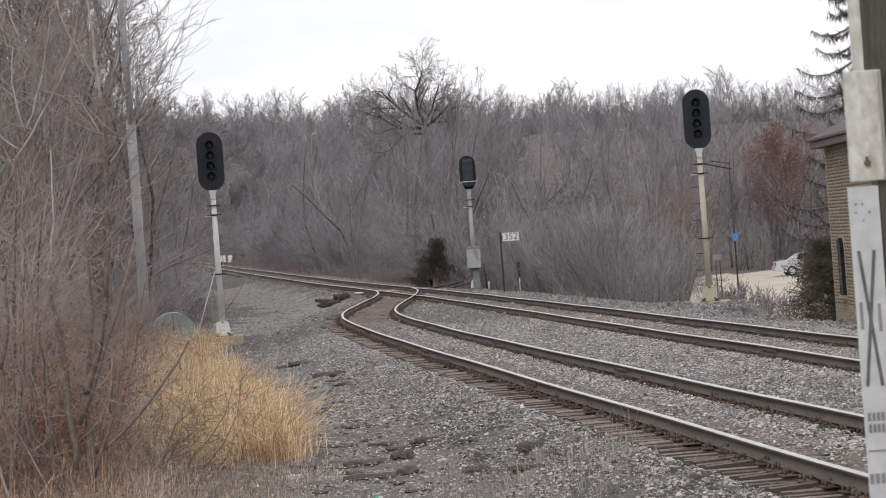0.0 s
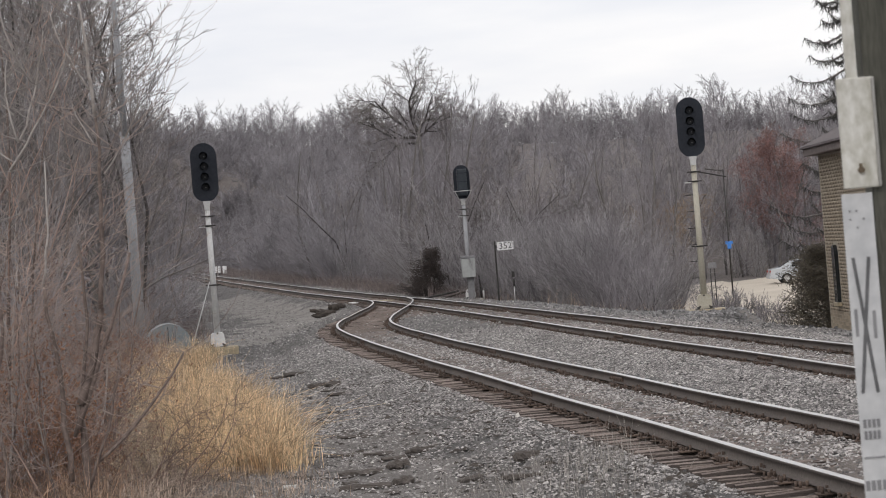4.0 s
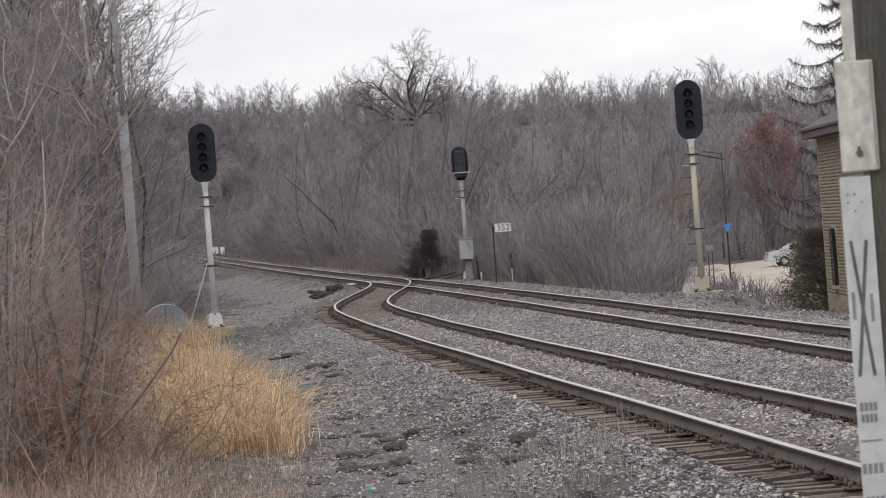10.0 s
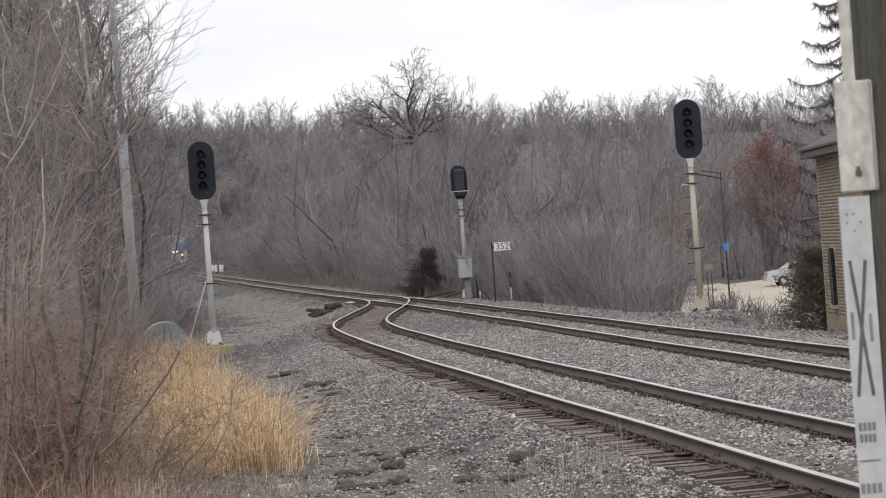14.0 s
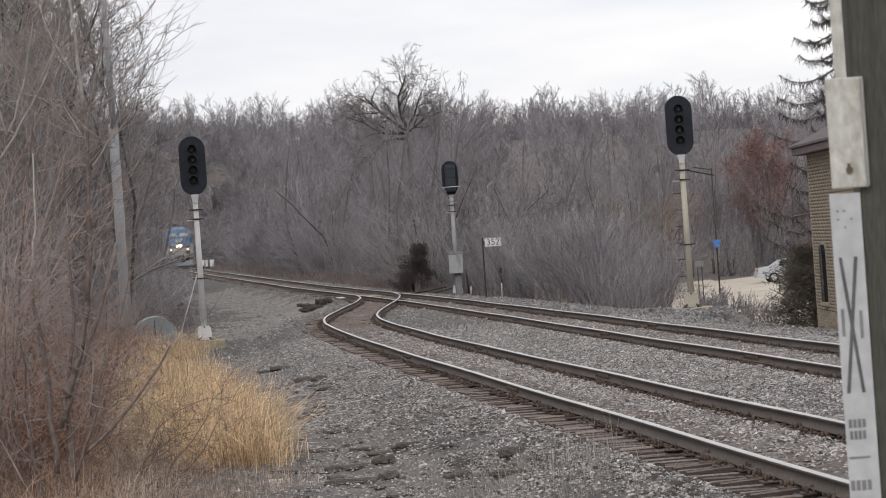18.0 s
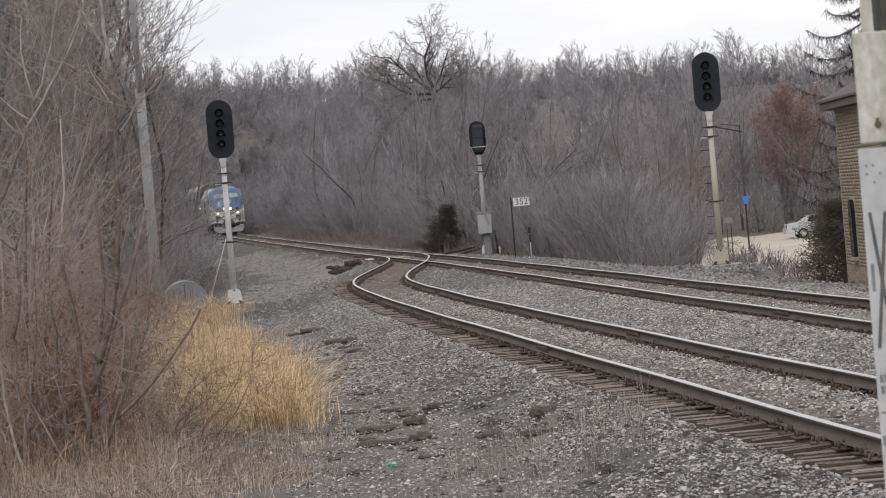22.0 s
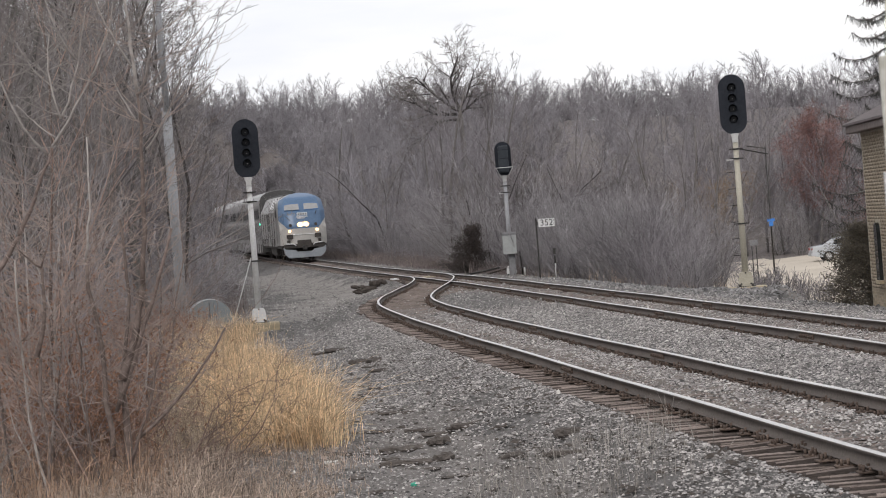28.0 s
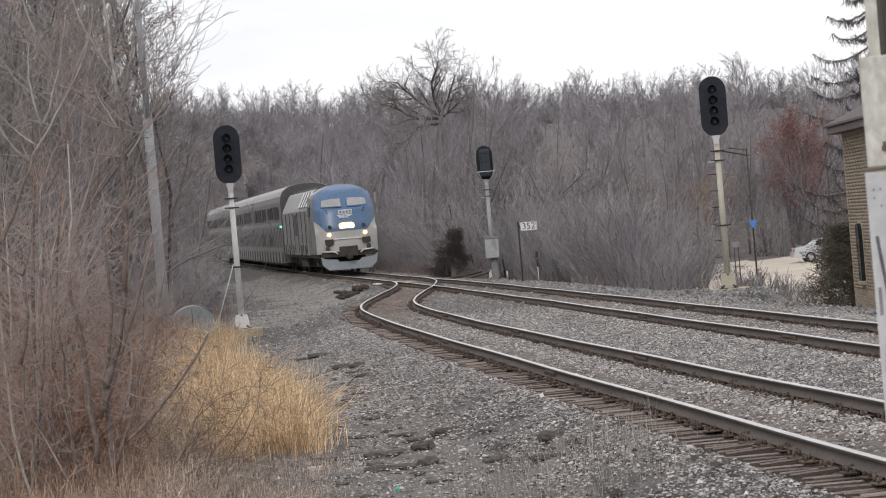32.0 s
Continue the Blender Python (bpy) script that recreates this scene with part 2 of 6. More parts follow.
M_INK_WORN = material("worn_black_print", (0.055, 0.057, 0.06), (0.15, 0.15, 0.155), 0.7, 0, 12, 2, 0)
M_INK_FADED = material("grey_faded_print", (0.15, 0.15, 0.158), (0.27, 0.27, 0.278), 0.7, 0, 12, 2, 0)
M_SILVER = material("brushed_silver_paint", (0.22, 0.216, 0.21), (0.33, 0.325, 0.318), 0.45, 0.3, 14, 0.7, 0.05)
M_SILVER_WORN = material("dusty_silver_body", (0.15, 0.146, 0.142), (0.24, 0.235, 0.23), 0.5, 0.25, 14, 0.7, 0.05)
M_BLUE = material("railway_blue_paint", (0.060, 0.118, 0.215), (0.092, 0.165, 0.275), 0.35, 0, 10, 0.8, 0.02)
M_DARKGREY = material("dark_grey_roof_paint", (0.05, 0.05, 0.05), (0.09, 0.088, 0.085), 0.7, 0, 10, 0.8, 0.1)
M_UNDER = material("grimy_running_gear", (0.034, 0.030, 0.028), (0.085, 0.075, 0.068), 0.85, 0.1, 15, 2, 0.3)
M_PLOUGH = material("grey_plough_paint", (0.25, 0.275, 0.305), (0.35, 0.38, 0.41), 0.6, 0, 10, 1.2, 0.1)
M_CARPAINT = material("silver_white_car_paint", (0.44, 0.465, 0.49), (0.52, 0.545, 0.57), 0.25, 0.1, 10, 1, 0)
M_RUBBER = material("tyre_rubber", (0.015, 0.015, 0.015), (0.03, 0.03, 0.03), 0.85, 0, 20, 2, 0.1)
M_RED = material("red_tail_lens", (0.25, 0.015, 0.012), (0.35, 0.03, 0.02), 0.2, 0, 10, 1, 0)
M_SKYBLUE = material("bright_blue_sign", (0.03, 0.16, 0.52), (0.05, 0.22, 0.62), 0.5, 0, 10, 1, 0)
M_SCRAP = material("splintered_grey_wood", (0.055, 0.047, 0.042), (0.17, 0.148, 0.132), 0.95, 0, 14, 2, 0.7, stretch=(1, 6, 6))
M_GREENLIT = material("green_plastic", (0.03, 0.30, 0.20), (0.06, 0.42, 0.29), 0.4, 0, 10, 1, 0)
M_ROT = material("rotten_wood", (0.028, 0.023, 0.020), (0.105, 0.088, 0.075), 0.95, 0, 12, 2, 0.7, stretch=(1, 6, 6))
M_HEAD = glow("headlight", (1.0, 0.74, 0.40), 12.0)
# Emission stands for the warm halo round the headlights; no lamp of its own.
M_HALO = glow("headlight_halo", (1.0, 0.62, 0.30), 1.35)
M_MAST = material("aluminium_painted_mast", (0.48, 0.48, 0.475), (0.66, 0.66, 0.65), 0.6, 0, 20, 0.8, 0.05)
M_BARK_DARK = material("dark_bark", (0.035, 0.031, 0.030), (0.095, 0.085, 0.082), 0.9, 0, 6, 0.5, 0.3, 0.3)
M_DITCH = glow("ditch_light", (1.0, 0.62, 0.32), 2.2)
M_MARK = glow("green_marker", (0.15, 1.0, 0.65), 1.2)
for dull in (M_BLACK, M_LENS, M_TINTED):
    dull.node_tree.nodes["Principled BSDF"].inputs["Specular IOR Level"].default_value = 0.12


# ---- small helpers ----
def quick_mesh(name, verts, tris, mats, slots=None, smooth=False):
    """A large triangle mesh from arrays."""
    me = bpy.data.meshes.new(name)
    verts, tris = np.asarray(verts, np.float32), np.asarray(tris, np.int32)
    me.vertices.add(len(verts))
    me.vertices.foreach_set("co", verts.ravel())
    me.loops.add(tris.size)
    me.loops.foreach_set("vertex_index", tris.ravel())
    me.polygons.add(len(tris))
    me.polygons.foreach_set("loop_start", np.arange(0, tris.size, 3, dtype=np.int32))
    for m in (mats if isinstance(mats, (list, tuple)) else [mats]):
        me.materials.append(m)
    if slots is not None:
        me.polygons.foreach_set("material_index", np.asarray(slots, np.int32))
    if smooth:
        me.polygons.foreach_set("use_smooth", np.ones(len(tris), bool))
    me.update()
    me.validate()
    return me


def part(name, data, mat, parent, label="", at=None):
    """Links a bmesh or mesh as one object under parent (None: top level)."""
    if isinstance(data, bmesh.types.BMesh):
        me = bpy.data.meshes.new(name)
        data.normal_update()
        data.to_mesh(me)
        data.free()
        for m in (mat if isinstance(mat, (list, tuple)) else [mat]):
            me.materials.append(m)
    else:
        me = data
    ob = new(name, me)
    ob.parent = parent
    if at is not None:
        ob.matrix_basis = at
    if label:
        ob["label"] = label
    return ob


def thing(name, m, label, category, group="", kind=""):
    """An empty at the base of a thing in parts."""
    ob = new(name)
    ob.empty_display_size = 0.2
    ob.matrix_basis = m
    return tagged(ob, label, category, group, kind)


def box(bm, x0, x1, y0, y1, z0, z1, bevel=0.0, m=None):
    vs = [bm.verts.new(Vector(p) if m is None else m @ Vector(p)) for p in
          ((x0, y0, z0), (x1, y0, z0), (x1, y1, z0), (x0, y1, z0), (x0, y0, z1), (x1, y0, z1), (x1, y1, z1), (x0, y1, z1))]
    fs = [bm.faces.new([vs[i] for i in f]) for f in ((3, 2, 1, 0), (4, 5, 6, 7), (0, 1, 5, 4), (1, 2, 6, 5), (2, 3, 7, 6), (3, 0, 4, 7))]
    if bevel:
        es = list({e for f in fs for e in f.edges})
        bmesh.ops.bevel(bm, geom=es, offset=bevel, segments=2, affect="EDGES", profile=0.6)
    return bm


def bx(x0, x1, y0, y1, z0, z1, bevel=0.0, m=None):
    return box(bmesh.new(), x0, x1, y0, y1, z0, z1, bevel, m)


def tube(bm, p0, p1, r0, r1=None, n=12, cap=True):
    """A round bar from p0 to p1."""
    r1 = r0 if r1 is None else r1
    p0, p1 = Vector(p0), Vector(p1)
    q = (p1 - p0).to_track_quat("Z", "Y")
    a, b = [], []
    for i in range(n):
        c, s = math.cos(2 * math.pi * i / n), math.sin(2 * math.pi * i / n)
        a.append(bm.verts.new(p0 + q @ Vector((r0 * c, r0 * s, 0))))
        b.append(bm.verts.new(p1 + q @ Vector((r1 * c, r1 * s, 0))))
    for i in range(n):
        f = bm.faces.new((a[i], a[(i + 1) % n], b[(i + 1) % n], b[i]))
        f.smooth = True
    if cap:
        bm.faces.new(a[::-1])
        bm.faces.new(b)
    return bm


def rod(p0, p1, r0, r1=None, n=12):
    return tube(bmesh.new(), p0, p1, r0, r1, n)


def prism(outline, y0, y1):
    """An outline in x and z, drawn out along y."""
    bm = bmesh.new()
    a = [bm.verts.new((x, y0, z)) for x, z in outline]
    b = [bm.verts.new((x, y1, z)) for x, z in outline]
    n = len(a)
    for i in range(n):
        bm.faces.new((a[i], a[(i + 1) % n], b[(i + 1) % n], b[i]))
    bm.faces.new(a[::-1])
    bm.faces.new(b)
    bmesh.ops.recalc_face_normals(bm, faces=bm.faces)
    return bm


def sticks(segs, sides=3):
    """Tapered bars for many segments at once: rows of (x0, y0, z0, x1, y1, z1, r0, r1). Returns vertices and triangles."""
    s = np.asarray(segs, float)
    p0, p1, r0, r1 = s[:, :3], s[:, 3:6], s[:, 6], s[:, 7]
    d = p1 - p0
    d /= np.linalg.norm(d, axis=1, keepdims=True) + 1e-9
    ref = np.where(np.abs(d[:, 2:3]) < 0.9, np.array([[0, 0, 1.0]]), np.array([[1.0, 0, 0]]))
    u = np.cross(d, ref)
    u /= np.linalg.norm(u, axis=1, keepdims=True) + 1e-9
    v = np.cross(d, u)
    ang = 2 * np.pi * np.arange(sides) / sides
    ring = np.cos(ang)[None, :, None] * u[:, None] + np.sin(ang)[None, :, None] * v[:, None]
    a = p0[:, None] + ring * r0[:, None, None]
    b = p1[:, None] + ring * r1[:, None, None]
    verts = np.concatenate([a, b], 1).reshape(-1, 3)
    base = (np.arange(len(s)) * 2 * sides)[:, None, None]
    i = np.arange(sides)
    j = (i + 1) % sides
    tri = np.concatenate([np.stack([i, j, j + sides], 1), np.stack([i, j + sides, i + sides], 1)])
    return verts, (base + tri[None]).reshape(-1, 3)


# ---- the line of the railway and the lie of the land ----
MAIN_Y = np.array([-60, 20, 40, 60, 74, 87, 98, 119, 145, 161, 187, 213, 240, 282, 320, 350, 380, 420, 480, 560, 720.0])
MAIN_X = np.array([16.4, 7.45, 5.22, 2.98, 1.40, -0.12, -1.72, -5.15, -8.95, -11.25, -14.95, -18.65, -22.4, -28.3, -33.8, -41.5, -55, -79, -120, -185, -330.0])
FINE_Y = np.arange(-60, 720.5, 0.5)


def smooth_curve(ys, xs, width):
    c = np.interp(FINE_Y, ys, xs)
    k = int(width / 0.5) | 1
    pad = k // 2
    left = c[0] + (c[1] - c[0]) * np.arange(-pad, 0)
    right = c[-1] + (c[-1] - c[-2]) * np.arange(1, pad + 1)
    return np.convolve(np.concatenate([left, c, right]), np.ones(k) / k, "valid")


MAIN = smooth_curve(MAIN_Y, MAIN_X, 12)
OFFSET = smooth_curve(np.array([-60, 8, 20, 25, 30, 35, 45, 53, 62, 68, 72, 76.4, 83.6, 91, 96.3, 100.5, 720.0]), np.array([3.6, 3.6, 3.82, 3.90, 4.02, 4.10, 4.25, 4.35, 4.35, 4.2, 3.92, 3.42, 2.36, 1.15, 0.36, 0.0, 0.0]), 3)


def main_x(y):
    return np.interp(y, FINE_Y, MAIN)


def side_x(y):
    return np.interp(y, FINE_Y, MAIN - OFFSET)


def rise(y):
    y = np.asarray(y, float)
    return 0.0055 * np.where(y < 84, 0, np.where(y < 100, (y - 84) ** 2 / 32, y - 92))


def step01(v, a, b):
    k = np.clip((np.asarray(v, float) - a) / (b - a), 0, 1)
    return k * k * (3 - 2 * k)


def land(x, y):
    """Height of the ground: level by the rails, lower beside them, a low wooded hill behind."""
    x, y = np.asarray(x, float), np.asarray(y, float)
    r = rise(y)
    to_left = side_x(y) - x
    to_right = x - main_x(y)
    on_main, on_side = np.abs(x - main_x(y)), np.abs(x - side_x(y))
    between = np.minimum(on_main, on_side)
    z = r - 0.062 + 0.05 * (1 - step01(between, 0.62, 0.74)) + 0.060 * (to_left < -0.6) * step01(between, 0.8, 0.95) + 0.036 * (1 - step01(between, 2.2, 3.6))
    z = z + (0.065 * step01(to_left, 1.16, 1.36) - 0.045 * step01(to_left, 0.84, 0.95)) * (to_left > 0)
    z = z - 0.30 * step01(to_left, 1.5, 3.2) - 0.35 * step01(to_left, 5.5, 11)
    mound = 1 - step01(np.hypot(x - 6.9, (y - 67.5) * 0.6), 1.0, 2.2)
    z = z - 0.10 * step01(to_right, 1.6, 3.0) - 0.80 * step01(to_right, 3.3, 5.2) * (1 - 0.9 * mound) * (1 - step01(y, 96, 120))
    z = z - (1.35 + 0.8 * step01(y, 96, 120)) * step01(to_right, 6, 17) * (1 - step01(y, 172, 215))
    away = np.abs(x - main_x(y))
    return z + (11.0 * step01(y, 165, 345) + (6.9 - 2.6 * np.clip(x / 40, -1, 1)) * step01(y, 345, 430) + 0.5 * np.sin(x * 0.13 + y * 0.05) * step01(y, 200, 300)) * step01(away, 4, 20)


# ---- ground ----
def build_ground():
    ys = np.concatenate([np.arange(-60, 10, 5.0), np.arange(10, 130, 0.5), np.arange(130, 560, 4.0), np.array([560, 600, 1000, 2000, 4000.0])])
    xs = np.concatenate([np.array([-3000, -1500, -600, -300, -150]), np.arange(-100, -14, 3.0), np.arange(-14, 16, 0.14), np.arange(16, 100, 3.0), np.array([100, 150, 300, 600, 1500, 3000])])
    gx, gy = np.meshgrid(xs, ys)
    gz = land(gx, gy)
    rng = np.random.default_rng(3)
    near = (np.abs(gx) < 60) & (gy < 300)
    gz = gz + np.where(near, rng.normal(0, 0.014, gz.shape), 0)
    nx = len(xs)
    v = np.stack([gx, gy, gz], -1).reshape(-1, 3)
    i, j = np.meshgrid(np.arange(len(ys) - 1), np.arange(nx - 1), indexing="ij")
    a = (i * nx + j).ravel()
    tris = np.concatenate([np.stack([a, a + 1, a + nx + 1], 1), np.stack([a, a + nx + 1, a + nx], 1)])
    cx, cy = v[tris, 0].mean(1), v[tris, 1].mean(1)
    left, right = side_x(cy) - cx, cx - main_x(cy)
    wob = 0.5 * np.sin(cy * 0.7) + 0.4 * np.sin(cy * 1.9 + 1)
    slot = np.zeros(len(tris), int)
    ballast = (left < 3.6 + wob + 1.4 * step01(cy, 40, 70)) & (right < 5.0 + wob) & (cy < 560)
    slot[(cy > 95) | (right > 12) | (left > 16)] = 1
    slot[ballast] = 2
    wide = (left > 0) & (left < 8.5 + wob) & (cy > 52) & (cy < 200) & (cx > -0.1 * cy)
    slot[wide] = 2
    slot[(np.abs(right) < 1.15) | ((np.abs(left) < 0.75))] = 4
    slot[((left < 0.9) & (right < -0.6) & (cy > 78 + wob) & (cy < 108)) | ((np.abs(left) < 0.8) & (cy > 66 + 2 * wob) & (cy < 108))] = 5
    slot[(left > 2.1 + 0.6 * wob) & (left < 5.4 + wob) & (cy > 74 + 3 * wob) & (cy < 150) & (cy > 62 + 2.2 * left)] = 6
    slot[(left > 2.5 + 0.4 * wob) & (cy < 35.5 + wob)] = 7
    lot = (right > 9 + wob) & (right < 60) & (cy > 92 + 2 * wob) & (cy < 168)
    slot[lot] = 3
    ob = new("ground", quick_mesh("ground", v, tris, [M_SOIL, M_LITTER, M_BALLAST, M_LOT, M_BALLAST_RUST, M_BROWN_SOIL, M_BALLAST_PALE, M_MUD], slot, True))
    tagged(ob, "ground of crushed stone, bare soil, leaf litter and pale gravel", "ground", kind="structure")


build_ground()


# ---- railway tracks ----
GAUGE = 1.435
RAIL_HALF = [(-0.070, 0.0), (0.070, 0.0), (0.070, 0.012), (0.012, 0.030), (0.010, 0.122), (0.036, 0.132), (0.036, 0.160), (0.030, 0.170), (-0.030, 0.170),
             (-0.036, 0.160), (-0.036, 0.132), (-0.010, 0.122), (-0.012, 0.030), (-0.070, 0.012)]


def rail_mesh(xs, ys, zs):
    """A rail along a line; the running surface is polished."""
    p = np.stack([xs, ys, zs], 1)
    d = np.gradient(p, axis=0)
    d /= np.linalg.norm(d, axis=1, keepdims=True)
    side = np.stack([d[:, 1], -d[:, 0], 0 * d[:, 0]], 1)
    prof = np.array(RAIL_HALF) * np.array([0.95, 0.72])
    n = len(prof)
    v = (p[:, None] + side[:, None] * prof[None, :, 0, None] + np.array([0, 0, 1.0])[None, None] * prof[None, :, 1, None]).reshape(-1, 3)
    tris, slots = [], []
    base = np.arange(len(p) - 1) * n
    for k in range(n):
        k2 = (k + 1) % n
        tris += [np.stack([base + k, base + k2, base + n + k2], 1), np.stack([base + k, base + n + k2, base + n + k], 1)]
        slots += [np.full(2 * len(base), 1 if k in (7, 8) else 0)]
    return quick_mesh("rail", v, np.concatenate(tris), [M_RAIL, M_RAILTOP], np.concatenate(slots))


def normal_at(line, y):
    g = (np.interp(y + 0.5, FINE_Y, line) - np.interp(y - 0.5, FINE_Y, line))
    return np.stack([np.ones_like(g), -g], -1) / np.sqrt(1 + g * g)[..., None]


def tie_mesh(seed):
    rng = random.Random(seed)
    bm = bmesh.new()
    n = 6
    # split along the grain into slivers of uneven height and length
    cuts = sorted([-0.112, rng.uniform(-0.07, -0.03), rng.uniform(-0.01, 0.03), rng.uniform(0.05, 0.085), 0.112])
    for y0, y1 in zip(cuts, cuts[1:]):
        rings = []
        low, e0, e1 = rng.uniform(-0.035, 0.0), rng.uniform(-0.07, 0.16), rng.uniform(-0.16, 0.07)
        for i in range(n):
            x = -1.3 + 2.6 * i / (n - 1) + (e0 if i == 0 else e1 if i == n - 1 else 0)
            h, g = low + rng.uniform(-0.012, 0.008), rng.uniform(0.005, 0.019)
            rings.append([bm.verts.new((x, y, z)) for y, z in ((y0 + g, -0.17), (y1 - g, -0.17), (y1 - g, h - 0.008), ((y0 + y1) / 2, h + 0.004), (y0 + g, h - 0.008))])
        for a, b in zip(rings, rings[1:]):
            for k in range(5):
                bm.faces.new((a[k], a[(k + 1) % 5], b[(k + 1) % 5], b[k]))
        bm.faces.new(rings[0][::-1])
        bm.faces.new(rings[-1])
    bmesh.ops.recalc_face_normals(bm, faces=bm.faces)
    me = bpy.data.meshes.new("tie")
    bm.to_mesh(me)
    bm.free()
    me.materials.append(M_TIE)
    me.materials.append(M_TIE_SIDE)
    # Upward faces take the light top, the rest the side colour with painted shade.
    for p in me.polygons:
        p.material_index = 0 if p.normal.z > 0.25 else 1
    return me


def build_track(name, line, y0, y1, tie_y1, label, single_ties):
    track = thing(name, pose(0, 0, 0), label, "railway track", kind="structure")
    ys = np.arange(y0, y1 + 0.01, 1.0)
    xs = np.interp(ys, FINE_Y, line)
    nrm = normal_at(line, ys)
    for s in (-1, 1):
        off = s * (GAUGE / 2 + 0.036)
        bumpz = 0.004 * np.sin(ys * 0.55 + s) + 0.003 * np.sin(ys * 0.23)
        part("rail", rail_mesh(xs + nrm[:, 0] * off, ys + nrm[:, 1] * off, rise(ys) + 0.0596 + bumpz), None, track, "polished steel rail with rusty web")
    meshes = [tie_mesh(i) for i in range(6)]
    rng = random.Random(7)
    t, count, rest = y0, 0, []
    plates = []
    while t < tie_y1:
        x, (nx, ny) = float(np.interp(t, FINE_Y, line)), normal_at(line, np.array(t))
        ang = math.degrees(math.atan2(ny, nx)) + rng.uniform(-1.2, 1.2)
        m = pose(x + rng.uniform(-0.05, 0.05), t, float(rise(t)) + 0.032 + rng.uniform(-0.012, 0.004), rng.uniform(-1, 1), rng.uniform(-0.4, 0.4), ang)
        if single_ties[0] < t < single_ties[1]:
            part("tie", rng.choice(meshes), None, track, at=m)
        else:
            rest.append(m)
        for s in (-1, 1):
            plates.append((m, s))
        t += 0.50 + rng.uniform(-0.04, 0.04)
    src = meshes[0]
    sv = np.array([v.co[:] for v in src.vertices])
    st = np.array([[p.vertices[0], p.vertices[k], p.vertices[k + 1]] for p in src.polygons for k in range(1, len(p.vertices) - 1)])
    sl = np.array([p.material_index for p in src.polygons for k in range(1, len(p.vertices) - 1)])
    if rest:
        vs = np.concatenate([sv @ np.array(m.to_3x3()).T + np.array(m.translation) for m in rest])
        ts = np.concatenate([st + i * len(sv) for i in range(len(rest))])
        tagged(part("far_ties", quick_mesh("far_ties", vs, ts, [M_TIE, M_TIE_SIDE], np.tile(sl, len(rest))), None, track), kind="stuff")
    # tie plates with their spikes
    pv, pt = [], []
    unit = np.array([(x, y, z) for z in (0, 1) for y in (-1, 1) for x in (-1, 1)], float)
    cube = np.array([(0, 2, 3), (0, 3, 1), (4, 5, 7), (4, 7, 6), (0, 1, 5), (0, 5, 4), (2, 6, 7), (2, 7, 3), (0, 4, 6), (0, 6, 2), (1, 3, 7), (1, 7, 5)])
    count = 0
    for m, s in plates:
        if m.translation.y > 110:
            continue
        c = s * (GAUGE / 2 + 0.036)
        bits = [((c, 0, 0), (0.175, 0.075, 0.016))]
        for dx in (-0.14, -0.085, 0.085, 0.14):
            for dy in (-0.055, 0.055):
                bits.append(((c + dx + rng.uniform(-0.01, 0.01), dy, 0.01), (0.011, 0.011, rng.choice((0.035, 0.04, 0.05, 0.055, 0.06)))))
        for (ox, oy, oz), (hx, hy, hz) in bits:
            loc = unit * np.array([hx, hy, hz]) + np.array([ox, oy, oz])
            pv.append(loc @ np.array(m.to_3x3()).T + np.array(m.translation))
            pt.append(cube + 8 * count)
            count += 1
    tagged(part("tie_plates", quick_mesh("tie_plates", np.concatenate(pv), np.concatenate(pt), M_PLATE), None, track, "rusty tie plates with raised spikes"), kind="stuff")
    return track


def joint_bars(track, line, spots):
    """Bolted joint bars on both sides of the rail's web."""
    for s, y in spots:
        x, (nx, ny) = float(np.interp(y, FINE_Y, line)), normal_at(line, np.array(y))
        c = s * (GAUGE / 2 + 0.036)
        m = pose(x + nx * c, y + ny * c, float(rise(y)) + 0.0596, 0, 0, math.degrees(math.atan2(ny, nx)))
        for e in (-1, 1):
            bar = part("joint_bar", bx(e * 0.012, e * 0.034, -0.42, 0.42, 0.022, 0.088, 0.004), M_PLATE, track, "rusty bolted joint bar", m)
            for k in range(6):
                part("bolt", rod((e * 0.034, -0.36 + 0.144 * k, 0.055), (e * 0.058, -0.36 + 0.144 * k, 0.055), 0.018, n=6), M_PLATE, bar)
        part("joint_plate", bx(-0.11, 0.11, -0.14, 0.14, -0.026, 0.0, 0.004), M_PLATE, track, "rusty plate under the rail joint", m)


MAIN_LINE, SIDE_LINE = MAIN, MAIN - OFFSET
main_track = build_track("main_track", MAIN_LINE, 8, 560, 420, "main railway track with worn ties in grey ballast", (25, 75))
siding_track = build_track("siding_track", SIDE_LINE, 6, 100, 94, "siding track curving into the main track over a turnout", (12, 94))
joint_bars(main_track, MAIN_LINE, [(1, 87.8), (1, 75.9), (1, 64.0), (1, 52.1), (-1, 61.3), (-1, 73.2), (-1, 49.4), (-1, 37.5)])
joint_bars(siding_track, SIDE_LINE, [(1, 59.1), (1, 47.2), (1, 35.3), (-1, 57.8), (-1, 45.9), (-1, 34.0)])


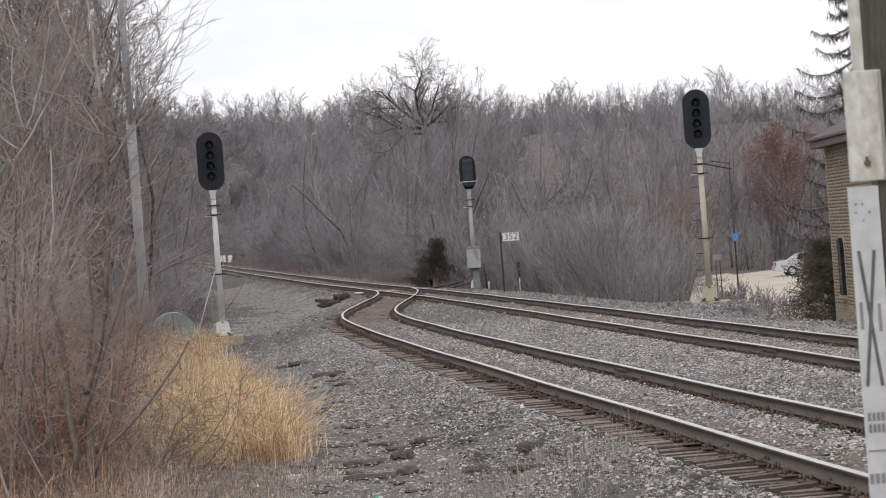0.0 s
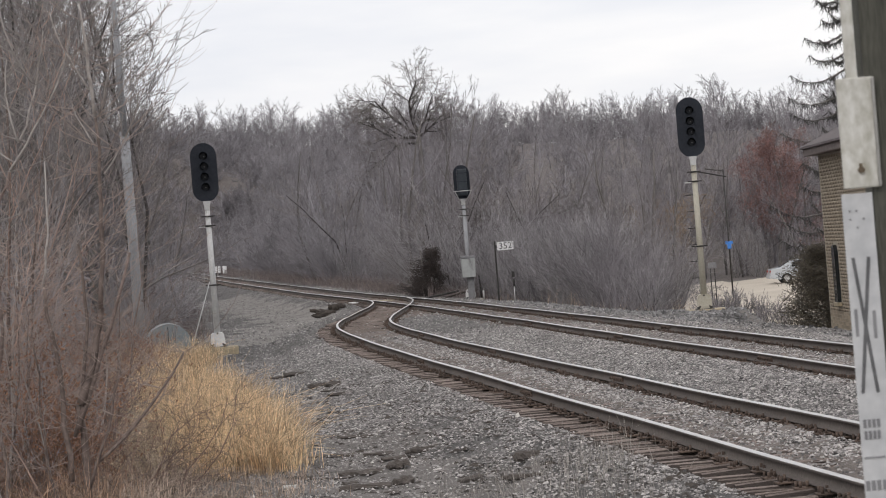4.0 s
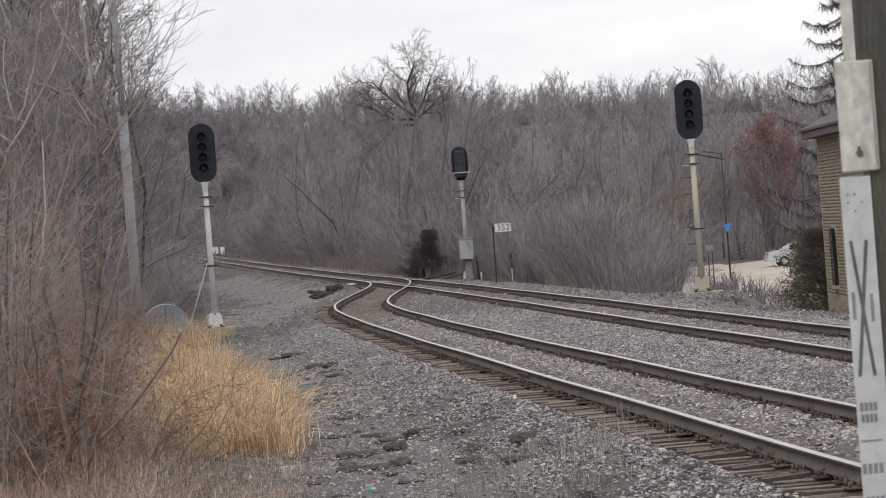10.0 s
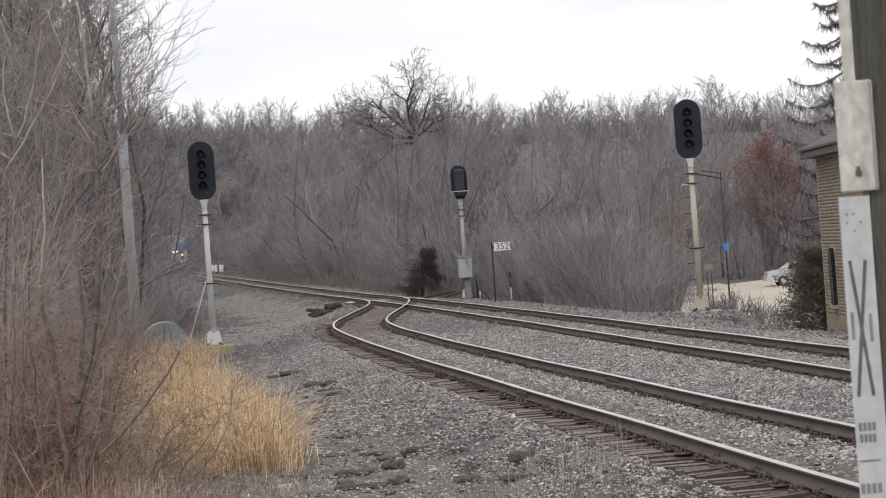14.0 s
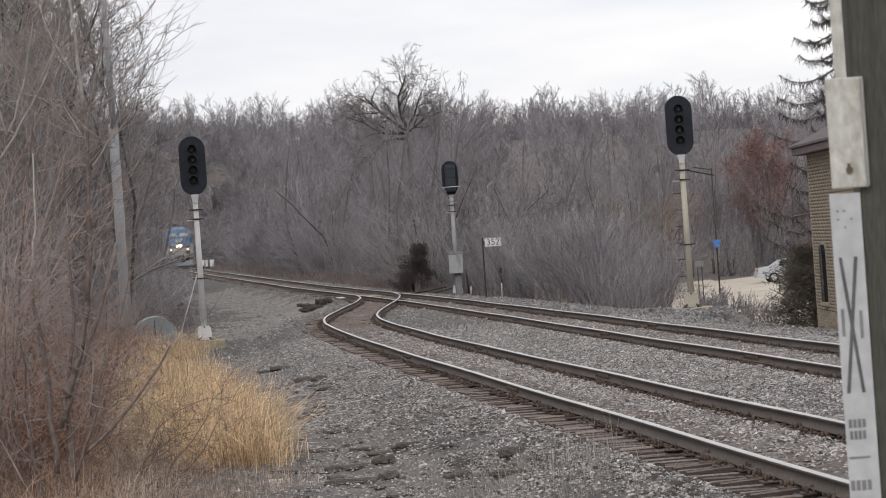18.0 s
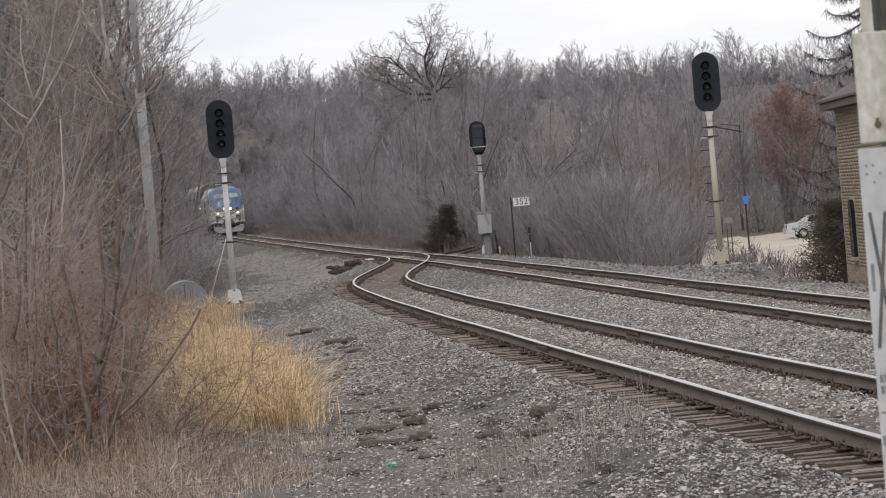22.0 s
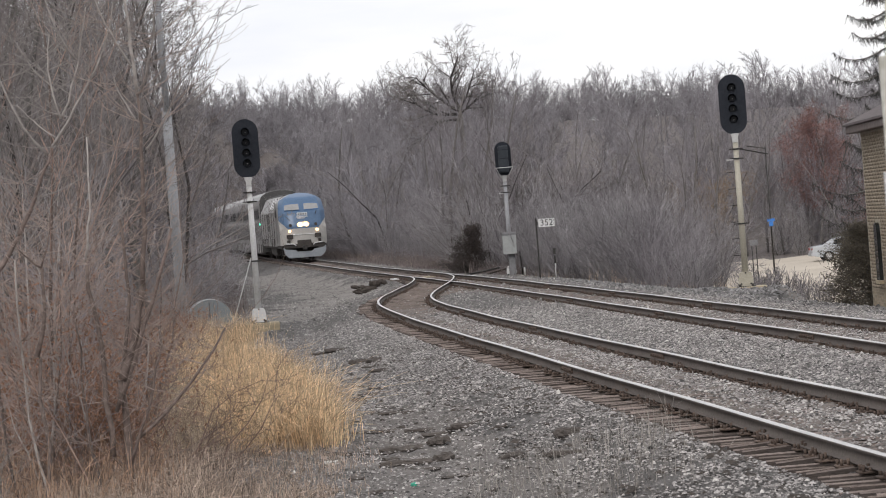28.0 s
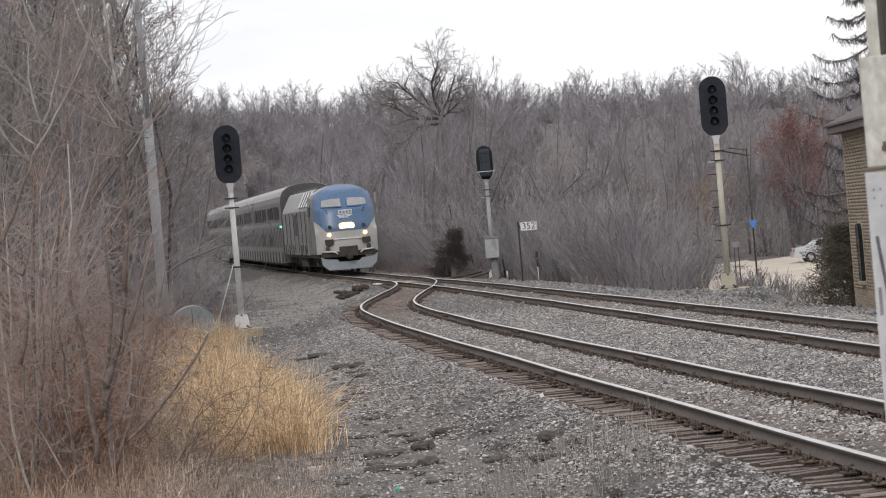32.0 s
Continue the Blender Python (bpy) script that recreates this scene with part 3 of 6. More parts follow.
# ---- bare trees and brush ----
def grow(rng, height, radius, levels, kids, spread, lean=0.05, up=0.25, seg=5, crook=0.12, first=0.3, ratio=0.55, stems=1, stem_spread=0.25, minr=0.004, tip=0.3):
    """Branching bars: returns rows for sticks(), thick ones and thin ones apart."""
    thick, thin = [], []
    stack = []
    for _ in range(stems):
        a, tilt = rng.uniform(0, 2 * math.pi), rng.uniform(0.2, 1) * stem_spread if stems > 1 else rng.uniform(0, lean)
        d = Vector((math.cos(a) * math.sin(tilt), math.sin(a) * math.sin(tilt), math.cos(tilt)))
        h = height * rng.uniform(0.6, 1.0) if stems > 1 else height
        p = Vector((rng.uniform(-1, 1), rng.uniform(-1, 1), 0)) * (0.12 * stems ** 0.5 if stems > 1 else 0)
        stack.append((p - Vector((0, 0, 0.15)), d, h, radius * rng.uniform(0.7, 1.0), 0))
    while stack:
        p, d, length, r, lev = stack.pop()
        n = max(1, seg - lev - (lev >= 2))
        step = length / n
        out = thick if lev == 0 else thin
        marks = []
        q, dirn = p.copy(), d.copy()
        for i in range(n):
            dirn = (dirn + Vector((rng.gauss(0, crook), rng.gauss(0, crook), rng.gauss(0, crook) + up * 0.12 * (lev > 0)))).normalized()
            e = q + dirn * step
            ra, rb = r * (1 - (1 - tip) * i / n), r * (1 - (1 - tip) * (i + 1) / n)
            out.append((*q, *e, max(ra, minr), max(rb, minr * 0.8)))
            marks.append((q.copy(), e.copy(), dirn.copy(), rb))
            q = e
        if lev + 1 < levels:
            k = kids[lev]
            for c in range(k):
                f = first + (1 - first) * (c + rng.random()) / k if lev == 0 else 0.15 + 0.85 * (c + rng.random()) / k
                a, b, dd, rr = marks[min(n - 1, int(f * n))]
                u = (f * n) % 1.0
                turn = rng.uniform(*spread)
                side = dd.cross(Vector((rng.gauss(0, 1), rng.gauss(0, 1), rng.gauss(0, 1)))).normalized()
                nd = (dd * math.cos(turn) + side * math.sin(turn) + Vector((0, 0, up * 0.3))).normalized()
                shrink = (1.15 - 0.65 * f) if lev == 0 else rng.uniform(0.6, 1.0)
                stack.append((a.lerp(b, u), nd, length * ratio * shrink * rng.uniform(0.75, 1.15), max(rr * rng.uniform(0.45, 0.7), minr), lev + 1))
    return thick, thin


def bent_bar(row, n):
    """One closed round bar through a row of joined segments."""
    rings = [(Vector(s[:3]), s[6]) for s in row] + [(Vector(row[-1][3:6]), row[-1][7])]
    v, t = [], []
    for k, (p, r) in enumerate(rings):
        d = (rings[min(k + 1, len(rings) - 1)][0] - rings[max(k - 1, 0)][0]).normalized()
        a = d.cross(Vector((0, 1, 0.1))).normalized()
        b = d.cross(a)
        v += [p + a * (r * math.cos(6.2832 * i / n)) + b * (r * math.sin(6.2832 * i / n)) for i in range(n)]
    for k in range(len(row)):
        for i in range(n):
            j, o = (i + 1) % n, k * n
            t += [(o + i, o + j, o + n + j), (o + i, o + n + j, o + n + i)]
    o = len(row) * n
    t += [(0, i + 1, i) for i in range(1, n - 1)] + [(o, o + i, o + i + 1) for i in range(1, n - 1)]
    return np.array([tuple(q) for q in v]), np.array(t)


def plant_meshes(seed, bark, twig, **kw):
    thick, thin = grow(random.Random(seed), **kw)
    vt, tt = sticks(thick, 5) if kw.get("stems", 1) > 1 else bent_bar(thick, 6)
    vn, tn = sticks(thin, 3)
    return quick_mesh("trunk", vt, tt, bark, None, True), quick_mesh("crown", vn, tn, twig, None, True), (vt, tt, vn, tn)


TALL = [plant_meshes(100 + i, M_BARK, M_TWIG, height=11, radius=0.13, levels=4, kids=(15, 7, 3), spread=(0.4, 1.0), first=0.15, ratio=0.42, minr=0.009, crook=0.10, up=0.5) for i in range(4)]
SLIM = [plant_meshes(120 + i, M_BARK, M_TWIG, height=10, radius=0.09, levels=4, kids=(16, 6, 3), spread=(0.3, 0.7), first=0.15, ratio=0.36, minr=0.009, crook=0.07, up=0.8) for i in range(3)]
FAR = [plant_meshes(130 + i, M_BARK, M_TWIG, height=8.5, radius=0.09, levels=3, kids=(22, 9), spread=(0.4, 1.05), first=0.06, ratio=0.40, minr=0.022, crook=0.13, up=0.4, seg=2) for i in range(5)]
BRUSH = [plant_meshes(140 + i, M_TWIG, (M_TWIG_PALE, M_TWIG, M_TWIG_PALE)[i], height=4.0, radius=0.02, levels=3, kids=(10, 6), spread=(0.25, 0.75), first=0.10, ratio=0.42, stems=15, stem_spread=0.5, minr=0.0055, crook=0.13, up=0.5, seg=4) for i in range(3)]
THICKET = [plant_meshes(150 + i, M_BARK if i % 2 else M_TWIG, (M_TWIG, M_TWIG_PALE, M_TWIG, M_TWIG_PALE)[i], height=6.0, radius=0.036, levels=3, kids=(12, 6), spread=(0.4, 1.1), first=0.06, ratio=0.42, stems=8, stem_spread=0.75, minr=0.008, crook=0.16, up=0.45, seg=4) for i in range(4)]

HILLBUSH = [plant_meshes(170 + i, M_TWIG, M_TWIG, height=5.5, radius=0.07, levels=3, kids=(10, 6), spread=(0.4, 1.1), first=0.03, ratio=0.42, stems=5, stem_spread=0.8, minr=0.034, crook=0.15, up=0.4, seg=2) for i in range(3)]

SLOPEBUSH = [plant_meshes(180 + i, M_TWIG, M_TWIG, height=5.5, radius=0.04, levels=3, kids=(9, 5), spread=(0.35, 1.0), first=0.05, ratio=0.42, stems=6, stem_spread=0.7, minr=0.013, crook=0.13, up=0.45, seg=2) for i in range(3)]


def proto(kind, meshes, label, category, group):
    ob = thing(kind, pose(0, 0, 0), label, category, group)
    if category == "shrub":
        tagged(part("stem_tangle", meshes[0], None, ob), kind="stuff")
    else:
        part("trunk", meshes[0], None, ob)
    tagged(part("crown", meshes[1], None, ob, "crown of fine bare twigs"), kind="stuff")
    return ob


def stand(first, x, y, rng, scale=1.0, lean=4):
    """A copy of the plant on the ground, turned and scaled."""
    ob = copy_thing(first, pose(x, y, float(land(x, y)) - 0.05, rng.uniform(-lean, lean), rng.uniform(-lean, lean), rng.uniform(0, 360)))
    ob.scale = (scale * rng.uniform(0.85, 1.15), scale * rng.uniform(0.85, 1.15), scale)
    return ob


def allowed(x, y):
    """Where woods may stand: clear of the line, of the view along it, and of the gravel lot."""
    right = x - float(main_x(y))
    if right > 0:
        if y < 106 or right < 3.5 + 0.010 * (y - 100):
            return False
        if 9 < right and y < 172 and x > 10.5 + (y - 106) * 0.02:
            return False
        return True
    if right > -4.5:
        return False
    return x < -0.113 * y - 0.3 or y > 312


def build_woods():
    rng = random.Random(11)
    pool = [proto("bare_tree", m, "tall bare grey deciduous tree in the winter wood", "tree", "winter wood") for m in TALL + SLIM]
    brush = [proto("bare_thicket", m, "dense bare many-stemmed grey-brown thicket at the wood's edge", "shrub", "wood edge thickets") for m in THICKET]
    placed = 0
    firsts = set()

    def put(pool_, x, y, s):
        k = rng.randrange(len(pool_))
        if pool_[k].name not in firsts:
            firsts.add(pool_[k].name)
            pool_[k].matrix_basis = pose(x, y, float(land(x, y)) - 0.05, 0, 0, rng.uniform(0, 360))
            pool_[k].scale = (s, s, s)
        else:
            stand(pool_[k], x, y, rng, s)
    # trees of the wood edge, one by one
    while placed < 120:
        y = 108 + 100 * rng.random() ** 1.2
        x = y * rng.uniform(-0.22, 0.22)
        if not allowed(x, y):
            continue
        put(pool, x, y, rng.uniform(0.5, 0.85) if x > 0 else rng.uniform(0.7, 1.0))
        placed += 1
    placed = 0
    while placed < 120:
        y = 106 + 62 * rng.random() ** 1.3
        x = y * rng.uniform(-0.2, 0.2)
        if not allowed(x, y) or (x < 0 and rng.random() < 0.5):
            continue
        put(brush, x, y, rng.uniform(0.45, 0.95))
        placed += 1
    # trees and thickets behind the gravel lot
    for k in range(90):
        y = rng.uniform(171, 218)
        put(pool if k % 2 else brush, y * rng.uniform(0.082, 0.175), y, rng.uniform(0.6, 0.9))
    # low thickets down to the edge of the line and on the slope behind
    placed = 0
    while placed < 150:
        y = 108 + 110 * rng.random() ** 1.2
        x = float(main_x(y)) + 3.6 + 0.012 * (y - 100) + (16 if placed % 2 else 5) * rng.random()
        if not allowed(x, y):
            continue
        put(brush, x, y, rng.uniform(0.35, 0.62) if placed % 2 == 0 else rng.uniform(0.5, 0.85))
        placed += 1
    # darker crooked trees that stand out in the wood's edge
    dark = [proto("crooked_tree", plant_meshes(160 + i, M_BARK_DARK, M_TWIG_DARK, height=8.5, radius=0.09, levels=4, kids=(8, 5, 4), spread=(0.5, 1.0), first=0.15, ratio=0.55, minr=0.012, crook=0.16, up=0.3, stems=2, stem_spread=0.5),
                  "dark crooked bare tree at the edge of the wood", "tree", "crooked trees") for i in range(3)]
    placed = 0
    while placed < 22:
        y = rng.uniform(108, 165)
        x = y * rng.uniform(-0.17, 0.14)
        if not allowed(x, y):
            continue
        put(dark, x, y, rng.uniform(0.55, 1.0))
        placed += 1
    # the rest of the wooded hill
    vs, ts, n = [], [], 0
    base = [m[2] for m in FAR]
    count = 0
    while count < 640:
        y = 160 + 270 * rng.random() if count % 5 < 2 else rng.uniform(385, 480) if count % 5 < 4 else rng.uniform(250, 440) if count % 10 == 4 else rng.uniform(385, 445)
        x = y * rng.uniform(-0.215, 0.215)
        if not allowed(x, y):
            continue
        vt, tt, vn, tn = base[rng.randrange(len(base))] if count % 5 < 4 else HILLBUSH[rng.randrange(3)][2]
        s, a = rng.uniform(0.6, 1.05) * (0.72 if y > 350 else 1.0) * (0.95 if count % 5 == 4 else 1.0), rng.uniform(0, 6.28)
        rot = np.array([[math.cos(a), -math.sin(a), 0], [math.sin(a), math.cos(a), 0], [0, 0, 1]]) * s
        for v, t in ((vt, tt), (vn, tn)):
            vs.append(v @ rot.T + np.array([x, y, float(land(x, y)) - 0.1]))
            ts.append(t + n)
            n += len(v)
        count += 1
    for k in range(1480):
        if k >= 1400:
            y, q = rng.uniform(345, 405), rng.uniform(-0.07, 0.03)
        elif k >= 1180:
            y = rng.uniform(150, 320)
            q = (float(main_x(y)) + 3.6 + 0.010 * (y - 100) + 12 * rng.random() ** 1.5) / y
        elif k >= 1000:
            y, q = rng.uniform(316, 420), rng.uniform(-0.135, -0.065)
        elif k >= 860:
            y = rng.uniform(165, 310)
            q = (float(main_x(y)) + 3.8 + 0.012 * (y - 100) + 16 * rng.random()) / y
        elif k >= 640:
            y, q = rng.uniform(426, 446), rng.uniform(-0.15, 0.21)
        elif k >= 560:
            y, q = rng.uniform(424, 438), rng.uniform(0.02, 0.2)
        elif k >= 420:
            y, q = rng.uniform(313, 425), rng.uniform(-0.15, -0.05)
        elif k < 260:
            y, q = rng.uniform(168, 350), rng.uniform(-0.115, 0.03)
        else:
            y, q = rng.uniform(418, 437), rng.uniform(-0.15, 0.21)
        x = q * y
        if not allowed(x, y):
            continue
        vt, tt, vn, tn = base[k % len(base)] if k >= 1400 else SLOPEBUSH[k % 3][2] if k >= 1180 or 1000 > k >= 860 else HILLBUSH[k % 3][2] if (k % 5 < 3 or k > 260) and not 640 <= k < 860 else base[k % len(base)]
        s, a = rng.uniform(0.45, 0.8) * (1.15 if 640 <= k < 860 else 1.25 if k >= 420 else 1.0), rng.uniform(0, 6.28)
        rot = np.array([[math.cos(a), -math.sin(a), 0], [math.sin(a), math.cos(a), 0], [0, 0, 1]]) * s
        for v, t in ((vt, tt), (vn, tn)):
            vs.append(v @ rot.T + np.array([x, y, float(land(x, y)) - 0.1]))
            ts.append(t + n)
            n += len(v)
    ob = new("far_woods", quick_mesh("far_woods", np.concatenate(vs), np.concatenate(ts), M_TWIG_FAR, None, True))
    tagged(ob, "dense bare grey-brown winter woods covering the far hillside", "woods", kind="stuff")


build_woods()


def build_left_trees():
    rng = random.Random(23)
    pool = [proto("trackside_tree", plant_meshes(200 + i, M_BARK_DARK if i else M_BARK, M_TWIG_DARK, height=11, radius=0.065, levels=5, kids=(20, 8, 5, 3), spread=(0.45, 1.0), first=0.15, ratio=0.38, minr=0.005, crook=0.18, up=0.45),
                  "tall bare tree with dense fine twigs beside the siding", "tree", "trackside trees") for i in range(3)]
    spots = [(-9.4, 62, 0.95), (-9.8, 58, 1.05), (-8.6, 70, 1.0), (-10.6, 66, 1.1), (-9.9, 80, 1.05), (-11.5, 90, 1.1), (-9.0, 50, 0.9), (-9.3, 47, 1.0), (-12.5, 76, 1.1), (-7.9, 42, 0.8), (-13.4, 104, 1.1),
             (-15.3, 122, 1.15), (-17.5, 140, 1.15), (-9.5, 54, 1.0), (-12.0, 84, 1.1), (-7.4, 38, 0.75), (-11.0, 72, 1.1), (-9.1, 74, 1.05), (-11.2, 60, 1.1), (-9.9, 52, 1.0), (-9.0, 44, 0.95), (-8.3, 40, 0.9), (-12.6, 68, 1.15), (-11.6, 63, 1.15), (-10.4, 56, 1.1), (-12.8, 70, 1.2), (-8.9, 48, 1.05), (-14.2, 80, 1.25), (-13.2, 74, 1.2), (-9.8, 46, 1.1), (-8.0, 43, 1.0)]
    for i, (x, y, s) in enumerate(spots):
        if i < 3:
            pool[i].matrix_basis = pose(x, y, float(land(x, y)) - 0.05, 0, 0, rng.uniform(0, 360))
            pool[i].scale = (s, s, s)
        else:
            stand(pool[i % 3], x, y, rng, s, 3)
    # saplings and shrubs close to the camera
    sap = [proto("sapling", plant_meshes(220 + i, (M_BARK_PALE, M_BARK, M_BARK_PALE, M_TWIG_RED)[i], (M_TWIG_PALE, M_TWIG_RED, M_TWIG, M_TWIG_RED)[i], height=2.7, radius=0.014, levels=4, kids=(9, 5, 3), spread=(0.6, 1.2), first=0.1, ratio=0.5, minr=0.0028, crook=0.2, up=0.3),
                 "slender bare sapling with pale bark among dry weeds", "sapling", "trackside saplings") for i in range(4)]
    shrub = [proto("bare_shrub", plant_meshes(240 + i, M_TWIG_RED, (M_BARK_BROWN, M_TWIG_RED, M_TWIG_RED)[i], height=2.0, radius=0.012, levels=3, kids=(7, 4), spread=(0.5, 1.25), first=0.12, ratio=0.46, stems=9, stem_spread=1.0, minr=0.0030, crook=0.26, up=0.3, seg=5),
                  "bare reddish-brown shrub with many thin stems", "shrub", "trackside shrubs") for i in range(3)]
    tall = [proto("tall_sapling", plant_meshes(280 + i, M_BARK_BROWN, (M_TWIG_PALE, M_TWIG_RED, M_TWIG_DARK)[i], height=5.2, radius=0.026, levels=4, kids=(10, 5, 3), spread=(0.4, 0.85), first=0.12, ratio=0.42, minr=0.0030, crook=0.07, up=0.5, seg=7),
                  "tall slender bare sapling with long straight branches", "sapling", "tall saplings") for i in range(3)]
    for i in range(13):
        y = rng.uniform(27, 40)
        x = y * (-0.206 + 0.052 * ((i * 0.618) % 1.0))
        s = rng.uniform(0.8, 1.15)
        if i < 3:
            tall[i].matrix_basis, tall[i].scale = pose(x, y, float(land(x, y)) - 0.05, 0, 0, rng.uniform(0, 360)), (s, s, s)
        else:
            stand(tall[i % 3], x, y, rng, s, 7)
    n = 0
    while n < 20:
        y = rng.uniform(25, 44)
        x = y * (-0.135 - 0.055 * rng.random())
        src = sap[n % 4]
        s = rng.uniform(0.75, 1.2)
        if n < 4:
            src.matrix_basis, src.scale = pose(x, y, float(land(x, y)) - 0.05, 0, 0, rng.uniform(0, 360)), (s, s, s)
        else:
            stand(src, x, y, rng, s, 8)
        n += 1
    n = 0
    while n < 74:
        y = rng.uniform(27, 66)
        x = y * rng.uniform(-0.19, -0.128)
        src = shrub[n % 3]
        s = rng.uniform(0.55, 1.05)
        if n < 3:
            src.matrix_basis, src.scale = pose(x, y, float(land(x, y)) - 0.05, 0, 0, rng.uniform(0, 360)), (s, s, s)
        else:
            stand(src, x, y, rng, s, 6)
        n += 1
    DEEP = [plant_meshes(260 + i, M_BARK, M_TWIG, height=11, radius=0.12, levels=4, kids=(16, 8, 4), spread=(0.4, 1.0), first=0.12, ratio=0.42, minr=0.008, crook=0.11, up=0.5) for i in range(3)]
    # taller wood behind, which closes the view
    deep = [proto("wood_tree", m, "tall bare tree in the dense wood beside the siding", "tree", "siding wood") for m in DEEP]
    for i in range(62):
        y = rng.uniform(72, 165)
        x = y * rng.uniform(-0.215, -0.132)
        s = rng.uniform(0.95, 1.3)
        if i < 3:
            deep[i].matrix_basis, deep[i].scale = pose(x, y, float(land(x, y)) - 0.05, 0, 0, rng.uniform(0, 360)), (s, s, s)
        else:
            stand(deep[i % 3], x, y, rng, s, 4)
    for i in range(24):
        y = rng.uniform(100, 190)
        s = rng.uniform(0.5, 0.85)
        stand(deep[i % 3], y * rng.uniform(-0.125, -0.0985) - 1.8 * s, y, rng, s, 4)
    # grey thickets on the verge, from behind the signal to the bend
    verge = [proto("verge_thicket", plant_meshes(300 + i, (M_TWIG, M_TWIG_DARK, M_TWIG)[i], (M_TWIG, M_TWIG_PALE, M_TWIG_PALE)[i], height=4.2, radius=0.022, levels=4, kids=(9, 5, 3), spread=(0.4, 1.1), first=0.08, ratio=0.45, stems=9, stem_spread=0.75, minr=0.0055, crook=0.17, up=0.4, seg=4),
                   "dense grey bare thicket on the verge of the line", "shrub", "verge thickets") for i in range(3)]
    for i in range(88):
        if i < 30:
            y, q, s = rng.uniform(74, 100), rng.uniform(-0.135, -0.106), rng.uniform(0.5, 0.8)
        elif i < 64:
            y, q, s = rng.uniform(100, 180), rng.uniform(-0.128, -0.0985), rng.uniform(0.75, 1.25)
        else:
            y, q, s = rng.uniform(64, 150), rng.uniform(-0.19, -0.122), rng.uniform(0.9, 1.5)
        x = min(q * y, float(main_x(y)) - 4.4) - 1.5 * s
        if i < 3:
            verge[i].matrix_basis, verge[i].scale = pose(x, y, float(land(x, y)) - 0.05, 0, 0, rng.uniform(0, 360)), (s, s, s)
        else:
            stand(verge[i % 3], x, y, rng, s, 4)


build_left_trees()


# ---- brown saplings close to the camera ----
def limb_sapling(x, y, lift, limbs, bark, pale, seed, label, taper=0.5):
    """A forked sapling: each limb is (x, z, end x, end z, radius), bowed upward, with twigs that curl up."""
    rng = random.Random(seed)
    ob = thing("brown_sapling", pose(x, y, float(land(x, y))), label, "sapling", "brown saplings")
    twigs = []

    def run(p, e, r, depth, bow):
        n = 7 if depth == 0 else 4
        side = Vector((e.z - p.z, 0, p.x - e.x)) * bow + Vector((0, rng.uniform(-0.12, 0.12), 0)) * (e - p).length
        row, q = [], p
        for i in range(n):
            f = (i + 1) / n
            w = p.lerp(e, f) + side * (4 * f * (1 - f)) + Vector((rng.gauss(0, 1), rng.gauss(0, 1), rng.gauss(0, 1))) * (e - p).length * 0.008
            row.append((*q, *w, r * (1 - taper * i / n), r * (1 - taper * (i + 1) / n)))
            q = w
        return row

    for k, (x0, z0, x1, z1, r) in enumerate(limbs):
        p, e = Vector((x0, rng.uniform(-0.03, 0.03), z0 + lift)), Vector((x1, rng.uniform(-0.06, 0.06), z1 + lift))
        lean = (1 if x1 > x0 else -1) * 0.07 if r < 0.018 else 0.02
        row = run(p, e, r * (1.5 if z0 < 1.2 else 1.0), 0, lean * 0.7)
        v, t = bent_bar(row, 7)
        part("trunk" if k == 0 else "limb", quick_mesh("limb", v, t, pale if (z0 > 2.2 and r < 0.028) or (k % 3 == 1 and r < 0.015) else bark, None, True), None, ob)
        length = (e - p).length
        for _ in range(int(4 + length * 8)):
            f = rng.uniform(0.12, 1.0)
            s = row[min(6, int(f * 7))]
            a = Vector(s[3:6])
            d = Vector((rng.choice((-1, 1)) * rng.uniform(0.4, 1.0), rng.gauss(0, 0.5), rng.uniform(0.25, 0.95))).normalized()
            ln = rng.uniform(0.3, 1.3)
            tw = run(a, a + d * ln, 0.0042 * rng.uniform(0.6, 1.3), 1, (1 if d.x > 0 else -1) * 0.1)
            twigs.extend(tw)
            for _ in range(rng.randrange(1, 4)):
                b = Vector(tw[rng.randrange(4)][3:6])
                d2 = (d + Vector((rng.gauss(0, 0.7), rng.gauss(0, 0.5), rng.uniform(0, 0.7)))).normalized()
                twigs.extend(run(b, b + d2 * ln * rng.uniform(0.3, 0.7), 0.0022, 1, 0.08))
    v, t = sticks(twigs, 3)
    tagged(part("twig_spray", quick_mesh("twigs", v, t, pale if seed == 3 else M_TWIG_BROWN, None, True), None, ob), kind="stuff")
    return ob


SAPLING_A = [(0, -0.75, 0.11, 0.75, 0.028), (0.11, 0.75, 0.30, 1.42, 0.024), (0.30, 1.42, 0.37, 2.77, 0.020), (0.37, 2.77, 0.32, 3.61, 0.015), (0.34, 2.99, 0.10, 3.57, 0.009),
             (0.39, 2.79, 0.57, 3.55, 0.010), (0.34, 2.61, 0.21, 2.91, 0.007), (0.40, 2.38, 0.69, 2.94, 0.008), (-0.01, 0.20, -0.10, 1.61, 0.015), (-0.05, -0.4, -0.17, 1.22, 0.008),
             (0.07, 0.58, 0.54, 1.81, 0.013), (0.10, 0.11, 0.40, 1.11, 0.009), (0.17, 0.31, 0.87, 1.06, 0.010), (0.04, 0.52, 0.17, 1.91, 0.011), (-0.10, 1.61, -0.02, 2.5, 0.010)]
